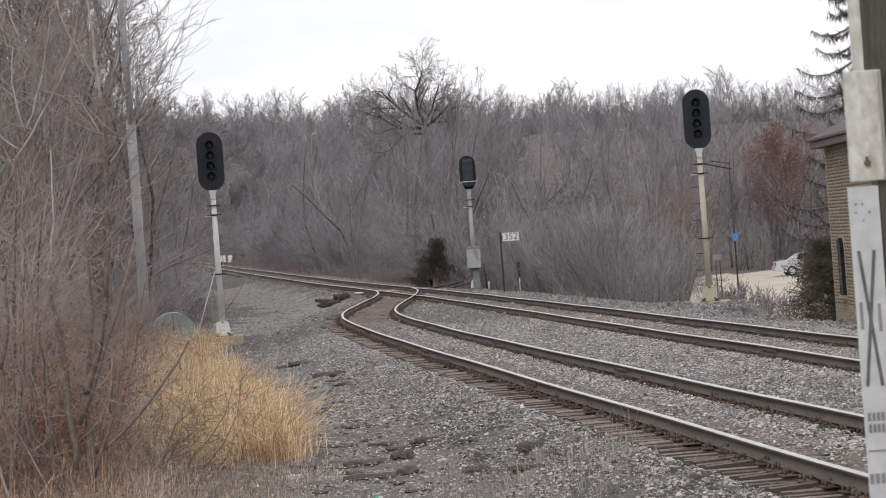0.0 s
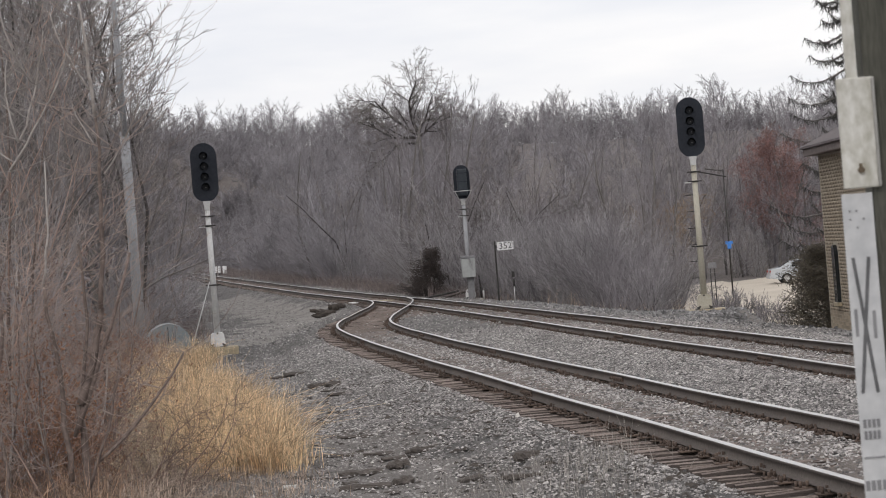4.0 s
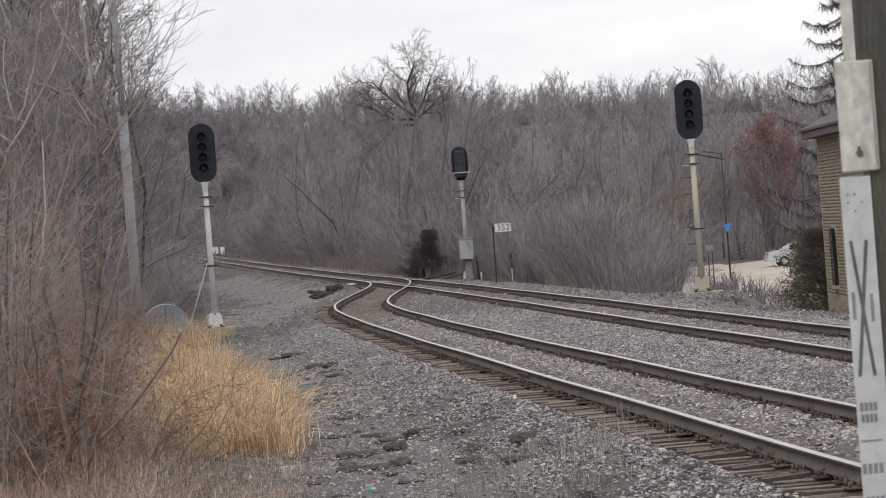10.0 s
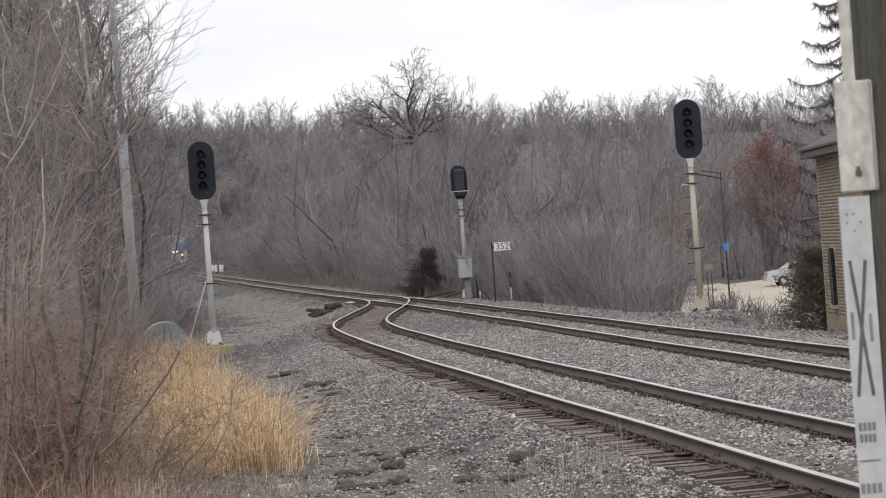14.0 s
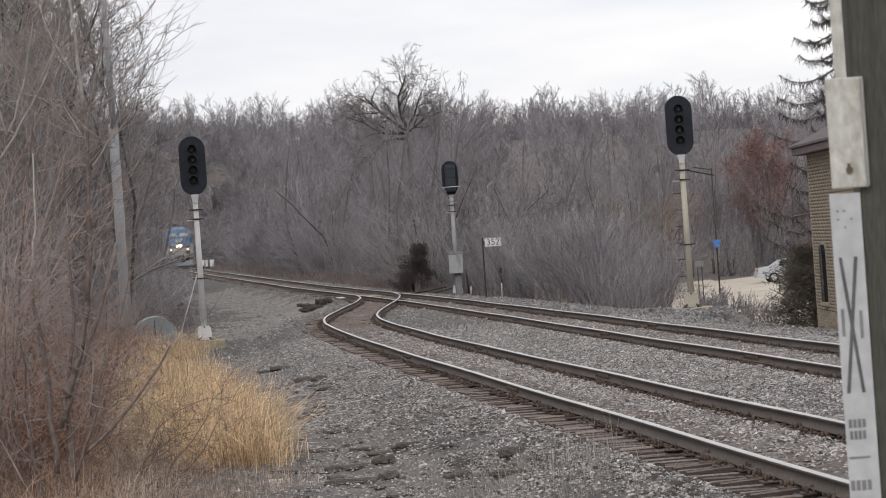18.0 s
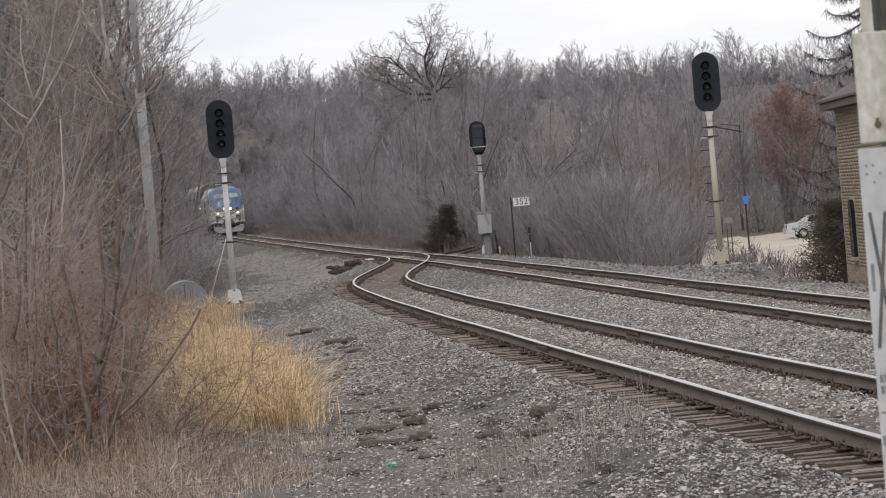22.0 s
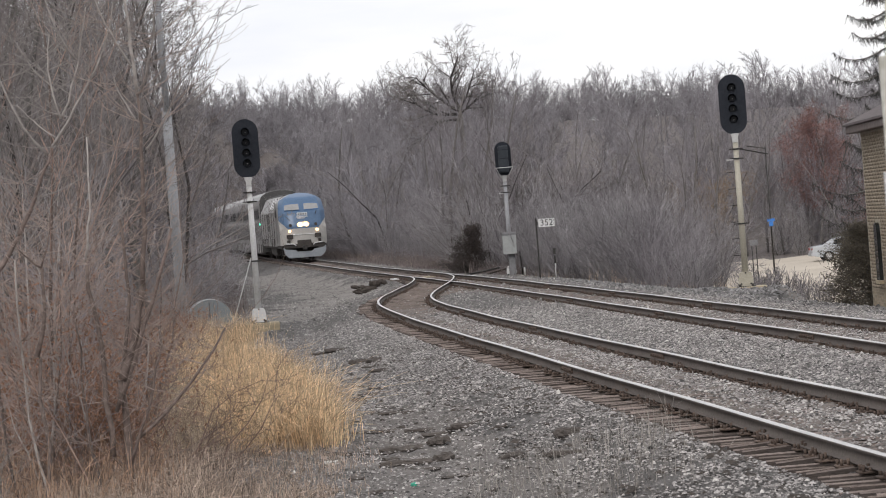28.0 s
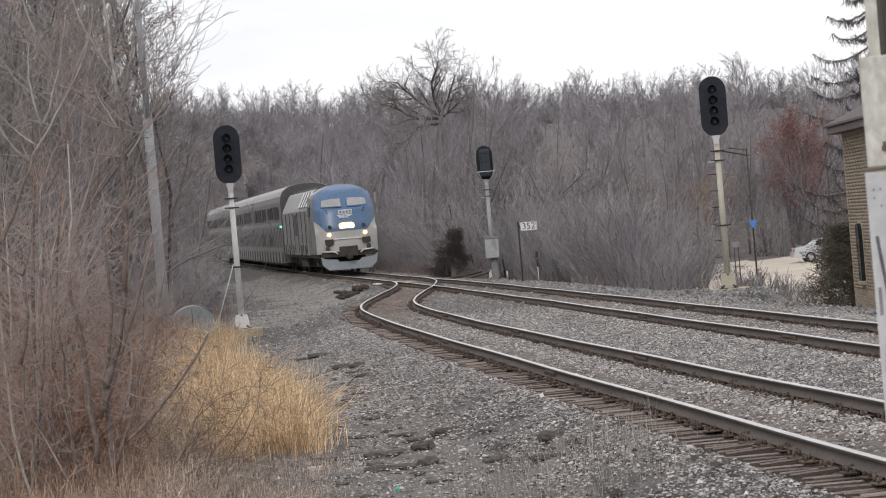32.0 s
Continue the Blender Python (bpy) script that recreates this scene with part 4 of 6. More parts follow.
SAPLING_B = [(0, -1.2, -0.01, 0.60, 0.013), (-0.01, 0.60, 0.06, 1.13, 0.010), (0.06, 1.13, 0.14, 1.43, 0.007), (0.06, 1.13, -0.13, 1.33, 0.006), (0.03, -0.5, -0.09, 1.19, 0.007), (-0.07, -0.9, -0.25, 1.26, 0.007),
             (-0.17, -0.9, -0.29, 0.29, 0.006)]
SAPLING_C = [(-0.05, -1.6, 0.27, 0.46, 0.022), (0.27, 0.46, 0.59, 0.91, 0.019), (0.59, 0.91, 0.85, 1.47, 0.016), (0.85, 1.47, 1.14, 1.89, 0.012), (1.14, 1.89, 1.32, 2.39, 0.007), (0.82, 1.42, 0.47, 2.14, 0.009),
             (0.88, 1.53, 0.65, 1.76, 0.006), (0.92, 1.65, 0.88, 2.20, 0.007), (0.93, 1.67, 1.14, 2.37, 0.008), (1.05, 2.03, 0.87, 2.53, 0.008), (0.91, 1.83, 0.66, 2.18, 0.006)]
for sx, sy, sz, rows_, seed_, text in ((-2.74, 18.0, 0.52, SAPLING_A, 1, "fanning brown sapling clump with pale upper limbs"), (-2.69, 15.0, 1.0, SAPLING_B, 2, "thin dark forked sapling with pale shoots"),
                                       (-3.61, 16.5, 1.44, SAPLING_C, 3, "leaning brown sapling with upswept pale limbs")):
    far = 26.0 / sy
    sx, sy, sz, rows_ = sx * far, 26.0, EYE + (sz - EYE) * far, [tuple(far * v for v in row) for row in rows_]
    limb_sapling(sx, sy, sz - float(land(sx, sy)), rows_, M_BARK_BROWN, M_BARK_PALE, seed_, text)


bank_rng = random.Random(88)
for i in range(6):
    by = bank_rng.uniform(27, 34)
    bx0 = by * (-0.198 + 0.012 * i) - 0.1
    fork = []
    for k in range(bank_rng.randrange(4, 7)):
        lean, tall = bank_rng.uniform(-0.75, 0.75), bank_rng.uniform(1.6, 3.6)
        fork.append((0.05 * lean, -0.1 + 0.12 * k, lean, tall, bank_rng.uniform(0.008, 0.016)))
    limb_sapling(bx0, by, 0.0, fork, M_BARK_BROWN if i % 3 else M_BARK_PALE, M_BARK_PALE, 500 + i, "forked sapling with rising stems among the weeds", 0.85)


def leaf_shrub(x, y, size, seed, mat, label):
    """A low shrub that keeps its curled dead leaves."""
    rng = random.Random(seed)
    ob = thing("leafy_shrub", pose(x, y, float(land(x, y))), label, "shrub", "shrubs with dead leaves")
    stems, leaves = [], []
    for _ in range(22):
        a, tilt = rng.uniform(0, 6.28), rng.uniform(0.1, 0.7)
        q, d = Vector((0, 0, -0.05)), Vector((math.cos(a) * math.sin(tilt), math.sin(a) * math.sin(tilt), math.cos(tilt)))
        for i in range(5):
            d = (d + Vector((rng.gauss(0, 0.2), rng.gauss(0, 0.2), rng.gauss(0, 0.15)))).normalized()
            e = q + d * size * rng.uniform(0.16, 0.26)
            stems.append((*q, *e, 0.006 - 0.001 * i, 0.005 - 0.001 * i))
            for _ in range(10 if i else 2):
                p = q.lerp(e, rng.random()) + Vector((rng.gauss(0, 1), rng.gauss(0, 1), rng.gauss(0, 1))) * size * 0.07
                leaves.append((*p, *(p + Vector((rng.gauss(0, 1), rng.gauss(0, 1), rng.gauss(0, 1) - 0.6)).normalized() * rng.uniform(0.03, 0.06)), 0.012, 0.003))
            q = e
    v, t = sticks(stems, 3)
    tagged(part("stem_tangle", quick_mesh("stems", v, t, M_TWIG_RED), None, ob), kind="stuff")
    v, t = sticks(leaves, 3)
    tagged(part("dead_leaves", quick_mesh("leaves", v, t, mat), None, ob, "curled rusty dead leaves"), kind="stuff")


for i, (lx, ly, ls) in enumerate(((-5.15, 30, 1.3), (-4.8, 31, 1.1), (-5.6, 32, 1.4), (-7.0, 60.5, 1.0), (-7.5, 61, 1.2), (-6.9, 38, 1.2), (-6.0, 37, 2.4), (-6.6, 38.5, 2.5), (-5.5, 36, 2.1), (-7.3, 40, 2.5), (-5.9, 34, 1.3), (-5.0, 29, 1.0), (-4.4, 28.5, 0.9), (-4.75, 27.6, 2.2), (-4.45, 28.2, 1.9), (-5.2, 28.4, 2.3))):
    leaf_shrub(lx, ly, ls, 400 + i, M_LEAF_RUST, "low rusty shrub holding dead leaves")


# ---- grasses ----
def blades(name, spots, mat, label, height, per, spread, lean=0.35, width=0.004):
    """Dry grass in tufts: one object of many blades."""
    rng = np.random.default_rng(len(name) + len(spots))
    c = np.repeat(np.array(spots, float), per, 0)
    n = len(c)
    x, y = c[:, 0] + rng.normal(0, spread, n), c[:, 1] + rng.normal(0, spread, n)
    h = height * c[:, 2] * rng.uniform(0.3, 1.15, n)
    a, k = rng.uniform(0, 2 * np.pi, n) * 0.5 + np.repeat(rng.uniform(0, 2 * np.pi, len(spots)), per), rng.uniform(0.05, 1, n) ** 1.3 * lean * 1.5
    curl = rng.uniform(0.2, 0.62, n)
    z = land(x, y)
    segs = []
    px, py, pz = x, y, z - 0.02
    for i in range(3):
        f = (i + 1) / 3
        qx, qy, qz = x + np.cos(a) * k * h * f ** 1.8, y + np.sin(a) * k * h * f ** 1.8, z + h * (f - curl * k * f ** 3)
        segs.append(np.stack([px, py, pz, qx, qy, qz, np.full(n, width * (1 - i * 0.3)), np.full(n, width * (0.7 - i * 0.3) + 0.0005)], 1))
        px, py, pz = qx, qy, qz
    v, t = sticks(np.concatenate(segs), 3)
    ob = new(name, quick_mesh(name, v, t, mat))
    return tagged(ob, label, "grass", kind="stuff")


def build_grass():
    rng = random.Random(5)
    gold = []
    while len(gold) < 260:
        y = rng.uniform(29.5, 47)
        edge = -2.16 - max(0, y - 32) * 0.15 + 0.16 * math.sin(y * 1.3)
        x = edge - 1.15 * rng.random() ** 1.2
        gold.append((x, y, rng.uniform(0.5, 1.08)))
    rust, grey = [], []
    for _ in range(46):
        y = rng.uniform(58, 68)
        gold.append((-0.098 * y + rng.uniform(-1.9, 0.25), y, rng.uniform(0.5, 0.9)))
    for _ in range(300):
        y = rng.uniform(25, 62)
        rust.append((y * rng.uniform(-0.19, -0.135), y, rng.uniform(0.4, 0.9)))
    for _ in range(120):
        y = rng.uniform(22, 42)
        grey.append((y * rng.uniform(-0.185, -0.118), y, rng.uniform(0.3, 0.8)))
    for _ in range(110):
        y = rng.uniform(23, 31)
        grey.append((y * rng.uniform(-0.125, -0.06 - (y < 26) * 0.008), y, rng.uniform(0.12, 0.35)))
    for _ in range(80):
        y = rng.uniform(66, 200)
        grey.append((float(main_x(y)) + rng.uniform(3.3, 5.4), y, rng.uniform(0.4, 1.0)))
    pale = []
    for _ in range(54):
        y = rng.uniform(20.5, 25)
        pale.append((y * rng.uniform(-0.01, 0.076), y, rng.uniform(0.35, 0.9)))
    blades("pale_weeds", pale, M_WEED_PALE, "thin pale grey dead weeds standing in the stones", 0.66, 8, 0.2, 0.5, 0.0028)
    verge = []
    for _ in range(420):
        y = 100 + 210 * rng.random() ** 1.3
        verge.append((float(main_x(y)) + rng.uniform(2.4, 4.6 + 0.012 * (y - 100)), y, rng.uniform(0.4, 1.0)))
    for _ in range(120):
        y = rng.uniform(76, 130)
        verge.append((-0.1 * y - rng.uniform(0.0, 1.6), y, rng.uniform(0.3, 0.8)))
    blades("verge_weeds", verge, M_WEED_BROWN, "dull brown dead weeds along the foot of the wood", 1.1, 22, 0.45, 0.5, 0.010)
    blades("golden_grass", gold, M_GRASS, "tall dry golden grass on the bank beside the stones", 1.0, 54, 0.17, 0.75, 0.0044)
    blades("russet_grass", [g for g in gold if g[1] > 36 or g[0] < -3.0 - (g[1] - 29.5) * 0.16], M_GRASS_RUST, "russet dead stalks among the golden grass", 0.9, 14, 0.2, 0.6, 0.0034)
    straw, tangle = [], []
    for _ in range(90):
        y = rng.uniform(29, 44)
        straw.append((-2.3 - max(0, y - 32) * 0.14 - rng.uniform(0.9, 2.4), y, rng.uniform(0.4, 0.9)))
    for _ in range(260):
        y = rng.uniform(22, 40)
        tangle.append((y * rng.uniform(-0.195, -0.105), y, rng.uniform(0.25, 0.75) * min(1.0, y / 24)))
    blades("straw_grass", straw, M_STRAW, "pale bent straw at the back of the golden grass", 0.8, 40, 0.2, 1.1, 0.0046)
    blades("tangled_weeds", tangle, M_GRASS_GREY, "matted tan dead weeds on the bank", 0.75, 30, 0.26, 1.2, 0.0052)
    blades("rusty_weeds", rust, M_GRASS_RUST, "rusty brown dead weeds under the saplings", 0.95, 26, 0.2, 0.5, 0.0050)
    blades("grey_weeds", grey, M_GRASS_GREY, "grey dead weeds along the edge of the stones", 0.7, 22, 0.2, 0.6, 0.0040)


build_grass()


# ---- loose ballast stones ----
def build_stones():
    rng = np.random.default_rng(9)
    ico = np.array([(0.2, 0.1, 0.9), (-0.4, -0.2, 0.75), (0.95, 0.1, 0.0), (0.2, 0.95, 0.1), (-0.9, 0.4, 0.0), (-0.5, -0.85, 0.1), (0.5, -0.8, 0.0)])
    tri = np.array([(0, 2, 3), (0, 3, 1), (1, 3, 4), (1, 4, 5), (1, 5, 6), (0, 1, 6), (0, 6, 2)])

    chip = np.array([(-0.45, -0.05, 0.62), (0.4, 0.2, 0.5), (0.95, 0.1, 0.0), (0.1, 0.9, 0.1), (-0.95, 0.15, 0.05), (0.1, -0.9, 0.05)])
    chip_tri = np.array([(0, 5, 1), (1, 5, 2), (1, 2, 3), (0, 1, 3), (0, 3, 4), (0, 4, 5)])

    def scatter(name, n, mat, label, y0, y1, size, power, fine=False):
        form, hull = (chip, chip_tri) if fine else (ico, tri)
        y = y0 + (y1 - y0) * rng.random(n) ** power
        lo, hi = side_x(y) - 4.2 - 3.5 * step01(y, 40, 70) - 0.8 * (y < 30), main_x(y) + 4.8
        x = lo + (hi - lo) * rng.random(n)
        keep = (x / y > -0.13) & (x / y < 0.205)
        for line in (MAIN_LINE, SIDE_LINE):
            off = np.abs(x - np.interp(y, FINE_Y, line))
            if line is MAIN_LINE:
                keep &= (np.abs(off - 0.753) > 0.13) & ((off > 0.85) | (rng.random(n) < 0.6))
                continue
            keep &= (np.abs(off - 0.753) > 0.13) & ((off > 1.16) | ((off < 0.7) & (rng.random(n) < 0.24)) | (x > np.interp(y, FINE_Y, line)) | (rng.random(n) < 0.15))
        inside = np.abs(x - side_x(y)) < 0.75
        keep &= ~(inside & (y > 66) & (rng.random(n) < 0.85)) & ~((x > side_x(y)) & (x < main_x(y) - 0.7) & (y > 80) & (rng.random(n) < 0.8))
        keep &= ~((side_x(y) - x > 2.4 + 0.5 * np.sin(y * 1.7)) & (y < 35) & (rng.random(n) < 0.62))
        bare = (side_x(y) - x > 2.4) & (side_x(y) - x < 6) & (y > 70)
        keep &= ~(bare & (rng.random(n) < 0.45))
        x, y = x[keep], y[keep]
        m = len(x)
        on = np.minimum(np.abs(x - main_x(y)), np.abs(x - side_x(y))) < 1.3
        s = size * rng.lognormal(0, 0.36, m)
        a = rng.uniform(0, 6.28, m)
        sh = rng.uniform(0.6, 1.15, (m, 3)) * s[:, None]
        v = form[None] * (1 + rng.normal(0, 0.16, (m, len(form), 1))) * sh[:, None]
        ca, sa = np.cos(a)[:, None], np.sin(a)[:, None]
        v = np.stack([v[..., 0] * ca - v[..., 1] * sa, v[..., 0] * sa + v[..., 1] * ca, v[..., 2]], -1)
        z = land(x, y) + s * 0.12 + np.where(on, 0.012 * rng.random(m), 0.034 * rng.random(m) ** 1.5)
        v = v + np.stack([x, y, z], 1)[:, None]
        t = hull[None] + (np.arange(m) * len(form))[:, None, None]
        ob = new(name, quick_mesh(name, v.reshape(-1, 3), t.reshape(-1, 3), mat))
        tagged(ob, label, "ballast", kind="stuff")

    def rubble():
        m = 6500
        y = rng.uniform(42, 92, m)
        x = main_x(y) + 2.2 + 3.0 * rng.random(m)
        x[:900], y[:900] = rng.normal(7.0, 1.1, 900), rng.normal(67.0, 1.5, 900)
        y = np.where((np.abs(x - 7.08) < 0.62) & (np.abs(y - 67.8) < 0.9), y - 1.8, y)
        v = ico[None] * (1 + rng.normal(0, 0.18, (m, 7, 1))) * (0.044 * rng.lognormal(0, 0.3, (m, 1)) * rng.uniform(0.7, 1.2, (m, 3)))[:, None]
        a = rng.uniform(0, 6.28, m)
        ca, sa = np.cos(a)[:, None], np.sin(a)[:, None]
        v = np.stack([v[..., 0] * ca - v[..., 1] * sa, v[..., 0] * sa + v[..., 1] * ca, v[..., 2]], -1) + np.stack([x, y, land(x, y) + 0.01], 1)[:, None]
        t = tri[None] + (np.arange(m) * 7)[:, None, None]
        tagged(new("rubble", quick_mesh("rubble", v.reshape(-1, 3), t.reshape(-1, 3), M_RUBBLE)), "coarse broken rock on the shoulder of the main track", "rubble", kind="stuff")

    def chips():
        """Short dark splinters and clods strewn beside the siding."""
        m = 1300
        y = 17 + 30 * rng.random(m) ** 1.2
        x = side_x(y) - 1.3 - np.abs(rng.normal(0, 1.5, m))
        ok = x > -2.3 - 0.16 * (y - 29.5) * (y > 29.5)
        x, y = x[ok], y[ok]
        m = len(x)
        v = ico[None] * (1 + rng.normal(0, 0.2, (m, 7, 1))) * (rng.lognormal(-3.95, 0.5, (m, 1)) * np.array([[2.0, 0.8, 0.7]]))[:, None]
        a = rng.normal(0, 0.9, m)
        ca, sa = np.cos(a)[:, None], np.sin(a)[:, None]
        v = np.stack([v[..., 0] * ca - v[..., 1] * sa, v[..., 0] * sa + v[..., 1] * ca, v[..., 2]], -1) + np.stack([x, y, land(x, y) + 0.012], 1)[:, None]
        t = tri[None] + (np.arange(m) * 7)[:, None, None]
        tagged(new("wood_chips", quick_mesh("wood_chips", v.reshape(-1, 3), t.reshape(-1, 3), M_ROT)), "dark splinters of rotten tie strewn over the stones", "wood scrap", kind="stuff")

    rubble()
    chips()
    scatter("far_ballast_stones", 30000, M_STONE_FAR, "loose ballast stones around the turnout", 58, 150, 0.028, 1.0)
    scatter("ballast_stones", 460000, M_STONE, "loose grey crushed ballast stones between and beside the rails", 14, 62, 0.0150, 1.5, True)
    scatter("pale_ballast_stones", 14000, M_STONE_PALE, "scattered whitish stones among the grey ballast", 17, 95, 0.015, 1.1)


build_stones()


# ---- railway signals ----
def oval(w, h, n=14):
    """Outline of an upright plate with round ends, in x and z, from its middle."""
    r, c = w / 2, h / 2 - w / 2
    pts = [(r * math.cos(math.pi * i / n), c + r * math.sin(math.pi * i / n)) for i in range(n + 1)]
    return pts + [(-x, -z) for x, z in pts]


def build_signal(name, m, label, mast_mat, mast_top, head, back=False, steps=False, arm=False):
    """A colour-light signal: front faces local -y (or +y when seen from behind)."""
    sig = thing(name, m, label, "railway signal", "signals")
    part("foundation", bx(-0.54, 0.54, -0.45, 0.45, -0.4, 0.045, 0.03), M_CONCRETE, sig, "weathered concrete foundation")
    bm = prism([(-0.2, 0.05), (0.2, 0.05), (0.195, 0.24), (0.17, 0.40), (0.13, 0.44), (-0.13, 0.44), (-0.17, 0.40), (-0.195, 0.24)], -0.17, 0.17)
    base = part("base_casting", bm, M_WHITE if not steps else M_POLE_TAN, sig, "pale cast base")
    part("flange", bx(-0.26, 0.26, -0.23, 0.23, 0.015, 0.06, 0.01), M_IRON, base)
    for s in (-1, 1):
        part("bolt", rod((s * 0.13, -0.2, 0.12), (s * 0.13, -0.165, 0.12), 0.025, n=8), M_IRON, base)
        part("bolt", rod((s * 0.17, -0.2, 0.02), (s * 0.17, -0.2, 0.12), 0.035, n=8), M_IRON, base)
    part("bolt", rod((0, -0.2, 0.42), (0, -0.17, 0.42), 0.025, n=8), M_IRON, base)
    part("mast", rod((0, 0, 0.1), (0, 0, mast_top), 0.088, 0.07, 18), mast_mat, sig)
    zt = mast_top
    part("mast_cap", prism([(-0.11, zt), (0.11, zt), (0.09, zt - 0.08), (0.075, zt - 0.14), (0.075, zt - 0.24), (-0.075, zt - 0.24), (-0.075, zt - 0.14), (-0.09, zt - 0.08)], -0.09, 0.09), M_GALV, sig)
    for z, w in ((zt - 0.42, 0.13), (zt - 0.68, 0.13), (1.75, 0.15)):
        bm = bmesh.new()
        tube(bm, (0, 0, z - 0.02), (0, 0, z + 0.02), 0.105, n=16)
        box(bm, -w - 0.06, w + 0.06, -0.02, 0.02, z - 0.015, z + 0.015)
        part("clamp", bm, M_IRON, sig)
    part("bracket", bx(-0.27, -0.08, -0.025, 0.025, zt - 0.72, zt - 0.69, 0.006), M_GALV, sig)
    if steps:
        for i in range(6):
            part("step", rod((-0.28, 0, 0.9 + 0.45 * i), (0.0, 0, 0.9 + 0.45 * i), 0.012, n=6), M_IRON, sig)
    if arm:
        part("bracket_arm", rod((0, 0, zt - 0.4), (0.85, 0.1, zt - 0.62), 0.018, n=8), M_IRON, sig)
    w, h = head
    zc = zt + h / 2 - 0.02
    hd = part("backplate", prism([(x, zc + z) for x, z in oval(w, h)], -0.02, 0.02), M_BLACK, sig, "black oval backplate")
    if not back:
        for k in range(4):
            z = zc + (1.5 - k) * 0.285 + 0.02
            bm = bmesh.new()
            n = 14
            # hood: open below
            ring0, ring1 = [], []
            for i in range(n + 1):
                a = -0.5 + (math.pi + 1.0) * i / n
                ring0.append(bm.verts.new((0.115 * math.cos(a), -0.02, z + 0.115 * math.sin(a))))
                ring1.append(bm.verts.new((0.115 * math.cos(a), -0.22 - 0.05 * math.sin(a), z + 0.115 * math.sin(a))))
            for i in range(n):
                bm.faces.new((ring0[i], ring0[i + 1], ring1[i + 1], ring1[i]))
            bmesh.ops.solidify(bm, geom=bm.faces, thickness=0.004)
            part("hood", bm, M_BLACK, hd)
            part("lens", rod((0, -0.02, z), (0, -0.05, z), 0.095, 0.08, 18), M_LENS, hd, "unlit dark lens")
            # Small pale disc added as a painted glint on the dark lens.
            part("lens_glint", rod((0.01, -0.055, z - 0.01), (0.01, -0.062, z - 0.01), 0.013, n=8), M_GALV, hd)
    else:
        part("lamp_case", bx(-w * 0.3, w * 0.3, -0.42, -0.02, zc - h * 0.4, zc + h * 0.38, 0.06), M_TANK_DARK, hd, "dark blue-grey lamp case")
        for k in range(3):
            part("case_rib", bx(-w * 0.31, w * 0.31, -0.43, -0.4, zc - h * 0.25 + k * h * 0.25, zc - h * 0.23 + k * h * 0.25, 0.004), M_BLACK, hd)
        rail = part("guard_rail", rod((-0.34, -0.55, zc - 0.36), (0.34, -0.55, zc - 0.36), 0.016, n=8), M_GALV, sig, "pale service platform rail")
        for s in (-1, 1):
            part("guard_post", rod((s * 0.33, -0.55, zc - 0.36), (s * 0.12, -0.1, zt - 0.1), 0.015, n=8), M_GALV, rail)
            part("guard_side", rod((s * 0.34, -0.55, zc - 0.36), (s * 0.34, 0.05, zc - 0.36), 0.015, n=8), M_GALV, rail)
    return sig


M_TANK_DARK = material("blue_grey_case_paint", (0.014, 0.019, 0.026), (0.028, 0.036, 0.045), 0.7, 0, 10, 1.2, 0.1)
build_signal("signal", pose(-6.22, 69, -0.15, 0, 0, 6), "black four-lamp signal on a galvanised mast beside the siding", M_MAST, 4.06, (0.72, 1.62))
build_signal("signal", pose(7.08, 68, -0.16, 0, 0, -5), "black four-lamp signal on a stained mast beside the main track", M_POLE_TAN, 4.19, (0.72, 1.62), steps=True, arm=True)
mid = build_signal("signal", pose(1.16, 100, -0.10, 0, 0, 2), "signal seen from behind with service rail and relay cabinet", M_POLE_GREY, 4.05, (0.64, 1.36), back=True)
cab = part("relay_cabinet", bx(-0.29, 0.24, -0.62, -0.16, 0.92, 1.70, 0.02), M_BOX, mid, "pale grey relay cabinet")
part("cabinet_lid", bx(-0.31, 0.26, -0.64, -0.14, 1.67, 1.77, 0.015), M_INK_FADED, cab)
part("cabinet_leg", bx(-0.1, 0.16, -0.42, -0.22, 0.0, 0.92, 0.02), M_INK_FADED, mid, "grey cabinet pedestal")
part("conduit", rod((0.42, -0.3, 0), (0.36, -0.3, 1.05), 0.03, n=8), M_IRON, mid)
part("conduit", rod((0.5, -0.35, 0), (0.5, -0.35, 0.35), 0.035, n=8), M_GALV, mid)


# ---- milepost, marker, small trackside things ----
def text_mesh(body, size, mat, name="number"):
    cu = bpy.data.curves.new(name, "FONT")
    cu.body, cu.size, cu.align_x, cu.align_y, cu.extrude = body, size, "CENTER", "CENTER", 0.003
    ob = bpy.data.objects.new(name, cu)
    scene.collection.objects.link(ob)
    me = bpy.data.meshes.new_from_object(ob.evaluated_get(bpy.context.evaluated_depsgraph_get()))
    bpy.data.objects.remove(ob)
    me.materials.clear()
    me.materials.append(mat)
    return me


mile = thing("milepost", pose(2.09, 92, -0.14, 0, 0, 0), "milepost sign 352 on a thin dark steel post", "sign")
part("post", bx(-0.03, 0.03, -0.03, 0.03, -0.1, 2.3, 0.006), M_IRON, mile)
plate = part("sign_plate", bx(0.08, 0.68, -0.055, -0.035, 1.96, 2.26, 0.004), M_WHITE, mile, "white number plate")
part("bracket", bx(0.0, 0.2, -0.034, -0.028, 2.05, 2.15), M_IRON, mile)
part("number", text_mesh("352", 0.33, M_INK), None, plate, "black number 352", pose(0.38, -0.058, 2.105, 90, 0, 0))

